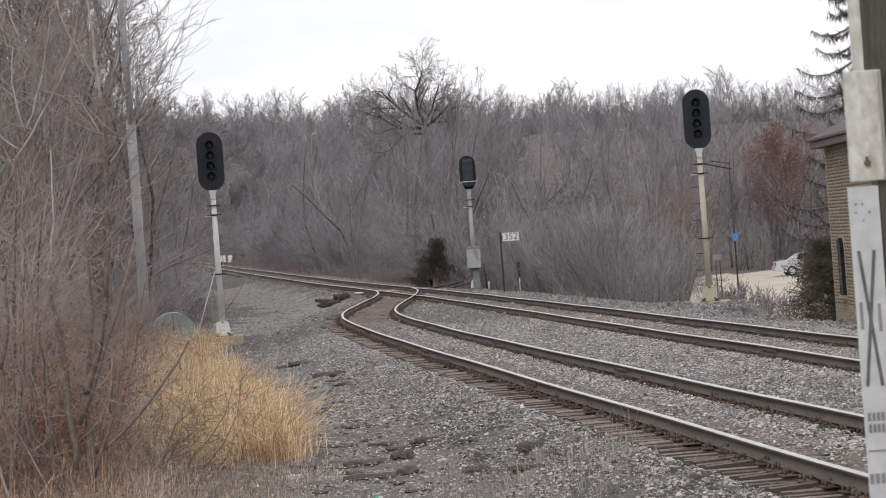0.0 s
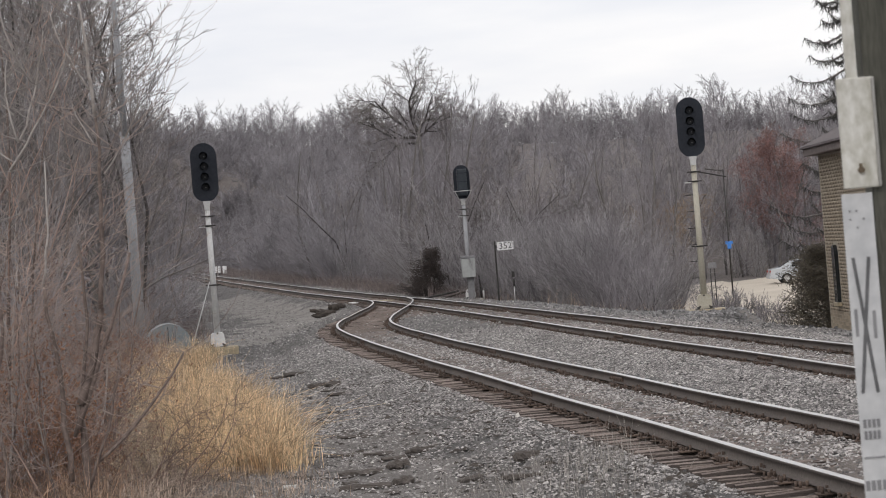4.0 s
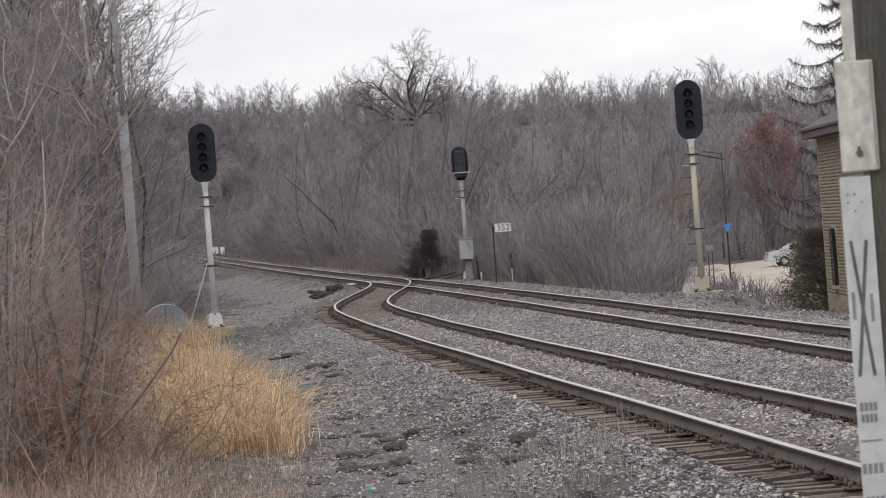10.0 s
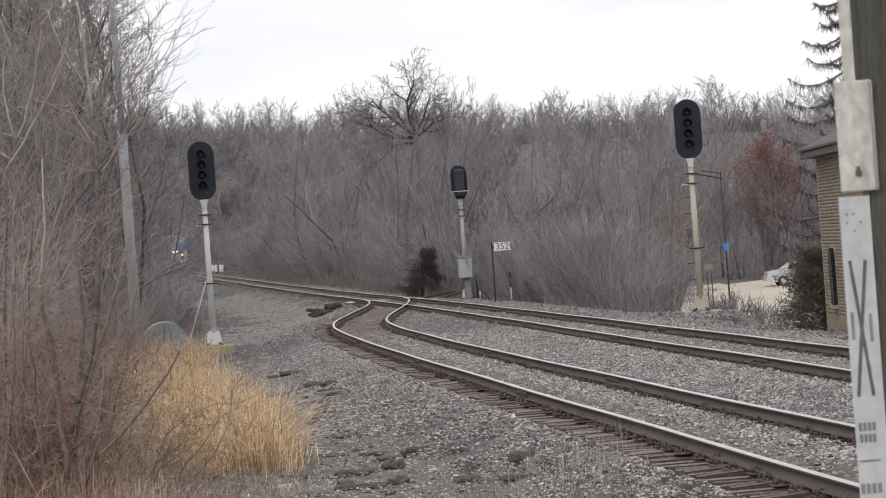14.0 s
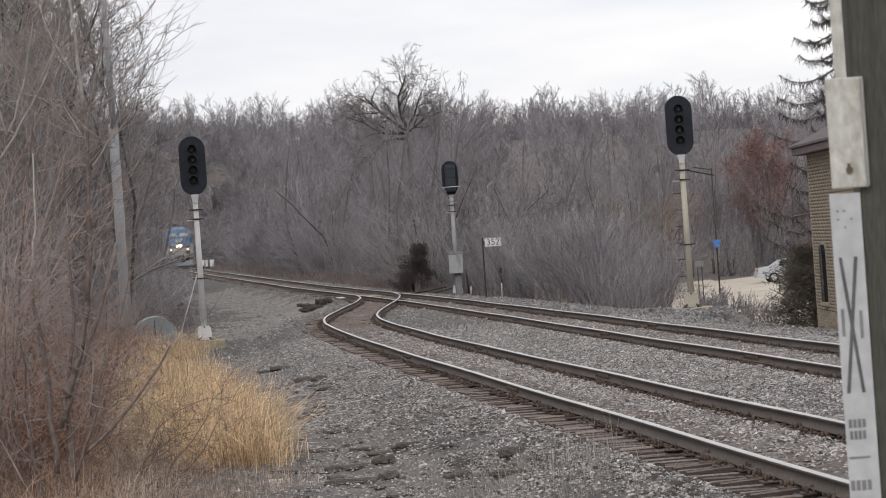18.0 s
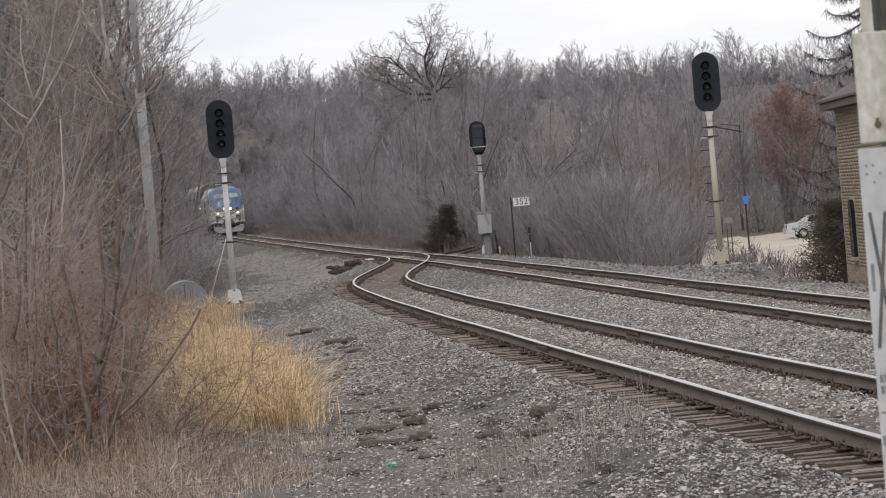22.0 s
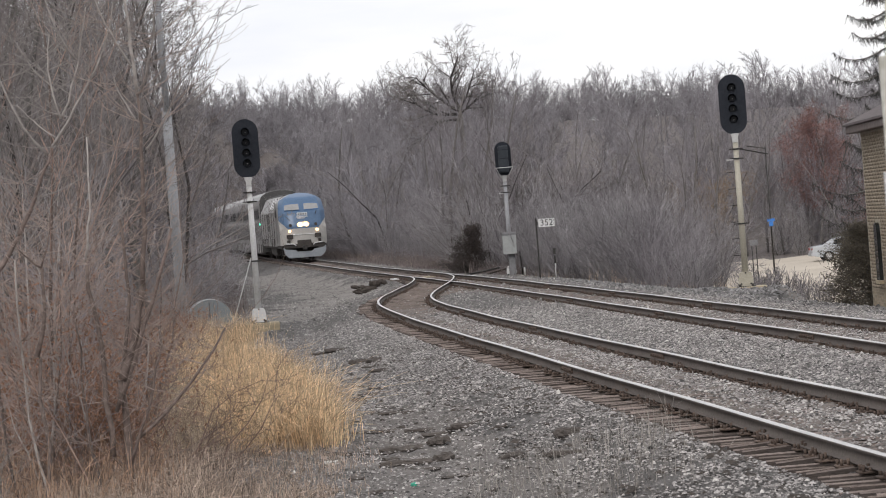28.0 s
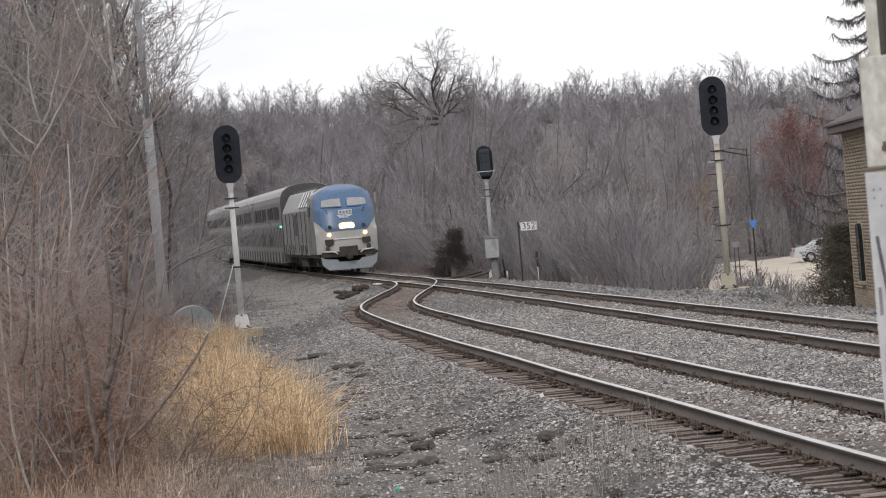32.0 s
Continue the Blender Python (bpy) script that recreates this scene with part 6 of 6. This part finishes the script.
# ---- parked car, signs of the gravel lot ----
def build_car(m):
    car = thing("parked_car", m, "silver-white sedan parked on the gravel lot", "car")
    prof = [(-2.35, 0.38), (-2.4, 0.62), (-2.34, 0.92), (-1.75, 1.0), (-1.15, 1.36), (-0.55, 1.45), (0.25, 1.42), (1.05, 0.98), (1.95, 0.86), (2.3, 0.62), (2.32, 0.36), (1.85, 0.28), (-1.9, 0.28)]
    bm = bmesh.new()
    rings = []
    for y, k in ((-0.86, 0.0), (-0.78, 1.0), (0.78, 1.0), (0.86, 0.0)):
        rings.append([bm.verts.new((x, y * (0.82 if z > 1.05 else 1.0), z if k else min(z, 0.95) if z > 0.95 else z)) for x, z in prof])
    n = len(prof)
    for a, b in zip(rings, rings[1:]):
        for i in range(n):
            bm.faces.new((a[i], a[(i + 1) % n], b[(i + 1) % n], b[i]))
    bm.faces.new(rings[0][::-1])
    bm.faces.new(rings[-1])
    bmesh.ops.recalc_face_normals(bm, faces=bm.faces)
    part("body", bm, M_CARPAINT, car)
    for s in (-1, 1):
        part("side_window", prism([(-1.05, 1.02), (-0.95, 1.3), (-0.5, 1.38), (0.2, 1.36), (0.75, 1.02)], s * 0.72 - 0.02, s * 0.72 + 0.02), M_GLASS, car)
        for x in (-1.4, 1.4):
            w = part("wheel", rod((x, s * 0.68, 0.32), (x, s * 0.88, 0.32), 0.32, n=20), M_RUBBER, car)
            part("rim", rod((x, s * 0.87, 0.32), (x, s * 0.895, 0.32), 0.2, n=16), M_GALV, w)
        part("tail_lamp", bx(-2.41, -2.3, s * 0.68 - 0.1, s * 0.68 + 0.1, 0.72, 0.86, 0.02), M_RED, car)
    part("rear_window", bx(-0.33, 0.33, -0.58, 0.58, -0.012, 0.012, 0, Matrix.Translation((-1.46, 0, 1.205)) @ pose(0, 0, 0, 0, -31, 0)), M_GLASS, car)
    part("bumper", bx(-2.46, -2.3, -0.8, 0.8, 0.36, 0.56, 0.03), M_CARPAINT, car)


build_car(pose(22.75, 156, float(land(22.75, 156)) - 0.02, 0, 0, 0))
post = thing("blue_sign", on_land(16.2, 140), "bright blue sign on a tall thin pole at the lot", "sign")
part("pole", rod((0, 0, -0.2), (0, 0, 7.1), 0.05, 0.035, 8), M_IRON, post)
part("panel", bx(-0.21, 0.21, -0.1, -0.06, 2.92, 3.08, 0.01), M_SKYBLUE, post)
part("panel", bx(-0.11, 0.11, -0.1, -0.06, 2.66, 2.91, 0.01), M_SKYBLUE, post)
part("lamp_bracket", rod((0, 0, 7.0), (-1.0, 0, 7.2), 0.03, n=8), M_IRON, post)
ns = thing("notice_board", on_land(13.0, 120), "small pale notice board on two thin posts", "sign")
part("board", bx(-0.2, 0.2, -0.02, 0.02, 2.12, 2.40, 0.01), M_INK_FADED, ns)
for s in (-0.1, 0.1):
    part("post", rod((s, 0.03, -0.2), (s, 0.03, 2.35), 0.025, n=6), M_IRON, ns)

pole = thing("utility_pole", pose(-7.9, 65.5, -0.8), "weathered pale utility pole among the trackside trees", "pole")
part("shaft", rod((0, 0, -0.2), (0, 0, 6.6), 0.15, 0.125, 16), M_POLE_GREY, pole)
part("conduit", rod((0.02, -0.1, 6.5), (0.0, -0.1, 11.0), 0.085, 0.075, 8), M_POLE_GREY, pole)


# ---- wooden post with plates, close to the camera ----
wp = thing("wooden_post", pose(1.6, 9.0, 0), "weathered square wooden post with pale metal plates", "post")
part("timber", bx(-0.03, 0.125, 0.0, 0.16, -0.5, 4.2, 0.012), M_WOOD_OLD, wp)
part("upper_strip", bx(-0.095, -0.053, -0.012, 0.0, 2.62, 3.9, 0.003), M_PLATE_PALE, wp, "pale worn metal strip")
pl = part("middle_plate", bx(-0.135, 0.0, -0.03, -0.012, 2.28, 2.675, 0.006), M_PLATE_PALE, wp, "scuffed cream metal plate")
part("bolt", rod((-0.07, -0.042, 2.345), (-0.07, -0.03, 2.345), 0.012, n=10), M_BOLT_RUST, pl, "rusty bolt head")
part("rust_stain", bx(-0.076, -0.064, -0.0315, -0.0305, 2.345, 2.368), M_BOLT_RUST, pl)
part("edge_fold", bx(-0.012, 0.0, -0.036, -0.0305, 2.285, 2.67, 0.002), M_EDGE_GREY, pl, "dull grey folded edge")
panel = part("sign_panel", bx(-0.145, -0.034, -0.010, 0.0, 0.6, 2.262, 0.003), M_SIGN_GREY, wp, "narrow white sign sheet with worn crossed strokes")
bm = bmesh.new()
for x0, x1 in ((-0.122, -0.07), (-0.066, -0.125)):
    turn = math.degrees(math.atan2(x1 - x0, 0.49))
    box(bm, -0.006, 0.006, -0.0135, -0.0115, -0.245, 0.245, 0, Matrix.Translation(((x0 + x1) / 2, 0.001 * (x1 > x0), 1.79)) @ pose(0, 0, 0, 0, -turn, 0))
part("crossed_stroke", bm, M_INK_WORN, panel, "black crossed strokes")
for s, zc in ((-0.127, 1.8), (-0.062, 1.79)):
    part("faded_bar", bx(s - 0.006, s + 0.006, -0.012, -0.0105, zc - 0.05, zc + 0.05), M_INK_FADED, panel)
for z, hh, w in ((1.437, 0.030, 0.066), (1.396, 0.030, 0.062), (1.315, 0.006, 0.075), (1.215, 0.036, 0.08), (1.10, 0.03, 0.07), (1.0, 0.03, 0.07)):
    n = 1 if hh < 0.01 else 4
    for i in range(n):
        part("printed_bar", bx(-0.1 - w / 2 + w * i / n, -0.1 - w / 2 + w * (i + 0.72) / n if n > 1 else -0.1 + w / 2, -0.0125, -0.0105, z - hh / 2, z + hh / 2), M_INK_FADED, panel)
for i in range(5):
    part("rivet", rod((-0.12 + 0.016 * (i % 3) * 1.5, -0.014, 2.2 - 0.03 * (i // 2)), (-0.12 + 0.016 * (i % 3) * 1.5, -0.010, 2.2 - 0.03 * (i // 2)), 0.004, n=8), M_INK_FADED, panel)


# ---- the train ----
PATH_Y = np.arange(20, 715, 0.25)
PATH_X = np.interp(PATH_Y, FINE_Y, MAIN)
PATH_S = np.concatenate([[0], np.cumsum(np.hypot(np.diff(PATH_X), np.diff(PATH_Y)))])


def on_path(s):
    """Pose on the main track, s metres along it, heading towards the camera."""
    y = float(np.interp(s, PATH_S, PATH_Y))
    x = float(np.interp(s, PATH_S, PATH_X))
    return Vector((x, y, float(rise(y)) + 0.182))


def car_pose(s_front, a, b):
    """Pose of a vehicle whose bogie centres lie a and b metres behind its front; local y is forward, the origin under its front."""
    p, q = on_path(s_front + a), on_path(s_front + b)
    d = (p - q).normalized()
    right = d.cross(Vector((0, 0, 1))).normalized()
    up = right.cross(d)
    m = Matrix((right, d, up)).transposed().to_4x4()
    m.translation = p + d * a
    return m


def bogie(parent, y, axles, half):
    bg = part("truck", bx(-1.12, 1.12, y - half, y + half, 0.42, 0.95, 0.05), M_UNDER, parent, "grimy truck frame")
    for ay in axles:
        for s in (-1, 1):
            part("wheel", rod((s * 0.68, y + ay, 0.5), (s * 0.82, y + ay, 0.5), 0.5, n=20), M_UNDER, bg)
        part("axle_box", bx(-1.2, 1.2, y + ay - 0.16, y + ay + 0.16, 0.4, 0.72, 0.03), M_UNDER, bg)


def section(hw, zs, top, ztop, shoulder):
    """Half outline of a loco body: side, sloped shoulder, roof."""
    return [(hw, zs), (hw, shoulder), (hw * 0.97, shoulder + 0.12), (top + 0.12, ztop - 0.14), (top, ztop - 0.05), (0, ztop)]


def build_loco():
    lo = thing("locomotive", pose(0, 0, 0), "silver and blue diesel passenger locomotive with lit headlights", "locomotive")
    hw, L = 1.52, 20.6

    def loft(rows):
        bm = bmesh.new()
        rings = []
        for y, half in rows:
            full = [(x, z) for x, z in half] + [(-x, z) for x, z in half[-2::-1]]
            rings.append([bm.verts.new((x, y, z)) for x, z in full])
        for a, b in zip(rings, rings[1:]):
            for i in range(len(a) - 1):
                bm.faces.new((a[i], a[i + 1], b[i + 1], b[i]))
            bm.faces.new((a[-1], a[0], b[0], b[-1]))
        bm.faces.new(rings[0])
        bm.faces.new(rings[-1][::-1])
        bmesh.ops.recalc_face_normals(bm, faces=bm.faces)
        return bm

    body = part("body", loft([(-4.2, section(hw, 1.0, 0.95, 4.32, 3.25)), (-L, section(hw, 1.0, 0.95, 4.32, 3.25))]), M_SILVER, lo, "silver ribbed body side")
    part("roof_deck", bx(-0.8, 0.8, -20.3, -5.2, 4.25, 4.40, 0.05), M_DARKGREY, body)
    for i in range(7):
        y = -4.6 - i * 0.75
        for s in (-1, 1):
            m = Matrix.Translation((s * 1.30, y, 3.79)) @ pose(0, 0, 0, 0, s * -27, 0)
            part("shoulder_panel", bx(-0.02, 0.03, -0.36, 0.36, -0.42, 0.4, 0.01, m), M_WHITE if i % 2 == 0 else M_DARKGREY, body)
    for s in (-1, 1):
        for y in (-5.6, -7.9, -10.4, -13.0, -15.6, -18.2):
            part("side_rib", bx(s * 1.53 - 0.015, s * 1.53 + 0.015, y - 0.07, y + 0.07, 1.1, 3.2, 0.005), M_UNDER, body)
        part("side_grille", bx(s * 1.535 - 0.012, s * 1.535 + 0.012, -12.4, -11.0, 2.0, 3.1, 0.005), M_DARKGREY, body)
        part("cab_door", bx(s * 1.505 - 0.02, s * 1.505 + 0.02, -3.75, -3.05, 1.2, 3.0, 0.01), M_SILVER_WORN, body)
        for y in (-6.4, -9.0, -14.2, -16.8, -19.4):
            part("skirt_gap", bx(s * 1.53 - 0.014, s * 1.53 + 0.014, y - 0.3, y + 0.3, 1.0, 1.5, 0.005), M_UNDER, body)
        part("side_window", bx(s * 1.53 - 0.012, s * 1.53 + 0.012, -3.6, -2.7, 2.9, 3.5, 0.02), M_GLASS, body)
    # cab and nose: a surface over width u and height z
    zs = np.concatenate([np.linspace(1.05, 4.0, 14), np.array([4.12, 4.22, 4.31, 4.38])])
    us = np.linspace(-1, 1, 61)

    def front(u, z):
        back = 0.0
        if z > 2.25:
            back += 0.36 * (z - 2.25)
        if z > 3.15:
            back += 0.52 * (z - 3.15)
        if z > 4.1:
            back += 2.6 * (z - 4.1)
        return -back - 0.55 * abs(u) ** 3.2 - (0.25 * max(0, abs(u) - 0.8) / 0.2 if z > 2.2 else 0)

    def halfwidth(z):
        if z < 3.2:
            return hw - 0.02
        return hw - 0.02 - (z - 3.2) * 0.14 - max(0, z - 3.75) * 0.25

    def edge(u):
        return 2.10 + max(0, abs(u) - 0.66) * 1.7

    def crown(u):
        return 4.40 - 0.46 * abs(u) ** 2.6
    bml, bmb = bmesh.new(), bmesh.new()
    for bm, lo_z, hi_z, n in ((bml, lambda u: 1.05, edge, 10), (bmb, edge, crown, 20)):
        grid = []
        for i in range(n + 1):
            zz = [lo_z(u) + (hi_z(u) - lo_z(u)) * i / n for u in us]
            grid.append([bm.verts.new((u * halfwidth(z), front(u, z), z)) for u, z in zip(us, zz)])
        for a, b in zip(grid, grid[1:]):
            for j in range(len(us) - 1):
                bm.faces.new((a[j], a[j + 1], b[j + 1], b[j]))
    for bm in (bml, bmb):
        bmesh.ops.remove_doubles(bm, verts=bm.verts, dist=0.0005)
        for f in bm.faces:
            f.smooth = True
    nose = part("nose_lower", bml, M_NOSE, lo, "silver lower nose")
    mask = part("nose_mask", bmb, M_BLUE, lo, "blue painted cab front")
    # cab sides and roof that join the nose to the body
    bm = bmesh.new()
    side = [z for z in zs if z < crown(1)] + [crown(1)]
    ring0 = [(-halfwidth(z), front(1, z), z) for z in side] + [(u * halfwidth(crown(u)), front(u, crown(u)), crown(u)) for u in us[1:-1]] + [(halfwidth(z), front(1, z), z) for z in side[::-1]]
    ring1 = [(x, -4.21, z if abs(x) < 1.2 else z) for x, y, z in ring0]
    a, b = [bm.verts.new(p) for p in ring0], [bm.verts.new(p) for p in ring1]
    for i in range(len(a) - 1):
        bm.faces.new((a[i], a[i + 1], b[i + 1], b[i]))
    bmesh.ops.recalc_face_normals(bm, faces=bm.faces)
    part("cab_shell", bm, M_SILVER, lo)
    # windscreens
    for s in (-1, 1):
        for nm, mat, x0, x1, z0, z1, pad in (("windscreen_frame", M_BLUE_DARK, 0.12, 1.14, 3.26, 3.74, 0.06), ("windscreen", M_SCREEN, 0.16, 1.10, 3.31, 3.69, 0.075)):
            vs = [(s * x, front(x / halfwidth(z), z) + pad, z) for x, z in ((x0, z0), ((x0 + x1) / 2, z0), (x1, z0 + 0.02), (x1 - 0.04, z1 - 0.05), ((x0 + x1) / 2, z1), (x0, z1))]
            bm = bmesh.new()
            bm.faces.new([bm.verts.new(v) for v in (vs if s < 0 else vs[::-1])])
            bmesh.ops.recalc_face_normals(bm, faces=bm.faces)
            bmesh.ops.solidify(bm, geom=bm.faces, thickness=0.02)
            part(nm, bm, mat, mask)
        part("wiper", rod((s * 0.85, front(0.55, 3.0) + 0.04, 2.98), (s * 0.95, front(0.6, 3.2) + 0.04, 3.2), 0.02, n=6), M_IRON, mask)
        part("mirror", bx(s * 1.64 - 0.05, s * 1.64 + 0.05, -1.5, -1.4, 3.35, 3.85, 0.02), M_SILVER, lo, "side mirror")
        part("horn_lamp", rod((s * 0.82, front(0.54, 2.32) - 0.02, 2.32), (s * 0.82, front(0.54, 2.32) + 0.06, 2.32), 0.1, n=14), M_UNDER, mask)
        part("ditch_light", rod((s * 0.88, front(0.58, 1.95) - 0.02, 1.95), (s * 0.88, front(0.58, 1.95) + 0.06, 1.95), 0.10, n=16), M_DITCH, nose, "glowing ditch light")
        part("step_pocket", bx(s * 0.9 - 0.2, s * 0.9 + 0.2, -0.2, 0.04, 1.48, 1.74, 0.02), M_UNDER, nose)
        part("buffer_post", bx(s * 1.0 - 0.09, s * 1.0 + 0.09, -0.2, 0.06, 1.16, 1.38, 0.02), M_UNDER, nose)
        bm = bmesh.new()
        tube(bm, (s * 0.55, 0.12, 1.0), (s * 0.68, 0.12, 1.12), 0.03, n=8)
        tube(bm, (s * 0.68, 0.12, 1.12), (s * 1.18, 0.1, 1.16), 0.03, n=8)
        part("hose_bar", bm, M_WHITE, lo, "white handrail over the plough")
    part("number_board", bx(-0.34, 0.34, front(0, 3.0) - 0.02, front(0, 3.0) + 0.03, 2.9, 3.12, 0.01), M_BOARD, mask, "pale number board")
    for k in range(4):
        part("number_bar", bx(-0.28 + k * 0.15, -0.18 + k * 0.15, front(0, 3.0) + 0.032, front(0, 3.0) + 0.036, 2.95, 3.07), M_INK_FADED, mask)
    for k in range(3):
        z = 2.84 - 0.055 * k
        part("emblem_stroke", prism([(-0.38 + 0.1 * k, z), (0.4 - 0.02 * k, z), (0.42 - 0.06 * k, z + 0.035), (-0.3 + 0.1 * k, z + 0.035)], front(0, z) + 0.03, front(0, z) + 0.04), M_WHITE, mask)
    for x in (-0.17, 0.17):
        part("headlight", rod((x, front(0, 2.34) - 0.02, 2.34), (x, front(0, 2.34) + 0.06, 2.34), 0.115, n=18), M_HEAD, mask, "bright headlight")
    # Rounded plate added behind the two lamps to carry their painted glow.
    rim = prism([(0.2 * (1 if i < 13 else -1) + 0.185 * math.cos(a), 2.34 + 0.165 * math.sin(a)) for i, a in [(i, -math.pi / 2 + 2 * math.pi * i / 26) for i in range(26)]], front(0, 2.34) - 0.05, front(0, 2.34) + 0.03)
    part("headlight_halo", rim, M_HALO, mask, "glowing plate that stands for the headlights' warm halo")
    part("coupler_pocket", bx(-0.45, 0.45, -0.6, 0.12, 0.85, 1.35, 0.04), M_UNDER, lo)
    part("coupler", bx(-0.14, 0.14, 0.1, 0.55, 0.72, 0.98, 0.05), M_IRON, lo)
    # White strip paints the highlight along the crease of the nose.
    part("nose_crease_highlight", bx(-0.98, 0.98, -0.06, 0.035, 1.70, 1.74, 0.006), M_WHITE, nose)
    part("buffer_beam", bx(-1.3, 1.3, -0.5, 0.0, 0.86, 1.12, 0.03), M_UNDER, lo)
    bm = prism([(-1.36, 0.92), (-1.3, 0.5), (-1.02, 0.24), (1.02, 0.24), (1.3, 0.5), (1.36, 0.92), (1.2, 0.8), (0.6, 0.74), (0.5, 0.62), (-0.5, 0.62), (-0.6, 0.74), (-1.2, 0.8)], -0.25, 0.2)
    part("plough", bm, M_PLOUGH, lo, "grey snow plough")
    part("fuel_tank", bx(-1.3, 1.3, -12.8, -8.6, 0.35, 1.02, 0.1), M_UNDER, lo)
    part("sill", bx(-1.45, 1.45, -20.4, -0.6, 0.86, 1.02, 0.02), M_UNDER, lo)
    bogie(lo, -5.0, (-1.35, 1.35), 2.1)
    bogie(lo, -16.0, (-1.35, 1.35), 2.1)
    return lo


def build_coach(first):
    co = thing("passenger_coach", pose(0, 0, 0), "two-level silver passenger coach with dark windows", "railway coach", "coaches")
    L, hw, h = 25.4, 1.55, 4.93
    half = [(hw, 0.5), (hw, 3.95), (hw - 0.05, 4.25), (hw - 0.2, 4.55), (hw - 0.55, 4.78), (0.5, 4.9), (0, h)]
    full = half + [(-x, z) for x, z in half[-2::-1]]
    bm = prism(full, -L, 0)
    body = part("body", bm, [M_SILVER_WORN], co, "silver ribbed coach body")
    part("end_panel", prism([(x * 0.985, z * 0.985 + 0.05) for x, z in full], 0.0, 0.03), M_DARKGREY, co, "dark grey coach end")
    bm = prism([(x * 1.006, z + 0.012) for x, z in half[2:] + [(-x, z) for x, z in half[-2:1:-1]]] + [(-1.2, 4.5), (1.2, 4.5)], -L + 0.02, -0.02)
    part("roof", bm, M_ROOF, co, "pale roof")
    for s in (-1, 1):
        x0, x1 = s * 1.557 - 0.012, s * 1.557 + 0.012
        for ya, yb in ((-1.6, -5.8), (-6.7, -10.9), (-12.9, -14.7), (-15.3, -16.2), (-17.4, -21.4), (-22.1, -24.2)):
            part("upper_window", bx(x0, x1, yb, ya, 2.95, 3.72, 0.03), M_TINTED, body)
        for ya in (-7.4, -9.4, -15.6, -17.6):
            part("lower_window", bx(x0, x1, ya - 1.0, ya, 1.45, 2.05, 0.03), M_TINTED, body)
        y = -0.6
        while y > -L + 0.6:
            part("side_flute", bx(x0, x1, y - 1.0, y, 0.44, 1.10, 0.01), M_UNDER, body)
            part("skirt_panel", bx(x0 - 0.003, x1 + 0.003, y - 2.4, y - 1.15, 0.46, 1.3, 0.01), M_SILVER_WORN, body)
            part("side_slot", bx(x0 - 0.002, x1 + 0.002, y - 0.5, y - 0.2, 1.36, 2.5, 0.005), M_DARKGREY, body)
            part("side_slot", bx(x0 - 0.002, x1 + 0.002, y - 1.7, y - 1.5, 1.36, 2.3, 0.005), M_DARKGREY, body)
            y -= 2.55
        part("stripe", bx(s * 1.565 - 0.01, s * 1.565 + 0.01, -L + 0.1, -0.1, 2.62, 2.8, 0.004), M_SILVER, body)
        if first:
            part("marker_light", rod((s * 1.56, -0.1, 2.55), (s * 1.62, -0.05, 2.55), 0.07, n=10), M_MARK, co, "green marker light")
    part("underframe", bx(-1.3, 1.3, -L + 0.3, -0.3, 0.3, 0.62, 0.05), M_UNDER, co)
    bogie(co, -3.2, (-1.25, 1.25), 1.9)
    bogie(co, -L + 3.2, (-1.25, 1.25), 1.9)
    return co


M_NOSE = material("warm_silver_nose", (0.40, 0.385, 0.36), (0.52, 0.505, 0.48), 0.45, 0.1, 8, 0.7, 0.03)
M_BLUE_DARK = material("blue_frame_paint", (0.05, 0.12, 0.25), (0.07, 0.15, 0.30), 0.4, 0, 10, 1, 0)
# Pale base colour stands for the reflection in the glass.
M_SCREEN = material("windscreen_painted_reflection", (0.27, 0.27, 0.265), (0.35, 0.35, 0.345), 0.15, 0, 5, 1, 0)
M_BOARD = material("pale_board", (0.5, 0.55, 0.58), (0.62, 0.66, 0.68), 0.5, 0, 5, 1, 0)
M_ROOF = material("pale_coach_roof", (0.25, 0.25, 0.25), (0.36, 0.36, 0.36), 0.5, 0.1, 5, 0.5, 0)
LOCO = build_loco()
COACH = build_coach(True)
COACHES = [COACH] + [build_coach(False) for _ in range(3)]


def motions():
    """The train rolls towards the camera at a steady pace."""
    s_end = float(np.interp(119.0, PATH_Y, PATH_S))
    times = [0.5 * i for i in range(65)]
    run = [s_end + 10.5 * (32 - t) + float(np.interp(t, (0, 12, 17, 29, 30.5, 32), (-5, -5, 0.4, 0.3, 0.9, 2.4))) for t in times]
    walk(LOCO, [(t, car_pose(s, 5.0, 16.0)) for t, s in zip(times, run)])
    for i, co in enumerate(COACHES):
        back = 21.2 + i * 26.0
        walk(co, [(t, car_pose(s + back, 3.2, 22.2)) for t, s in zip(times, run)])


motions()
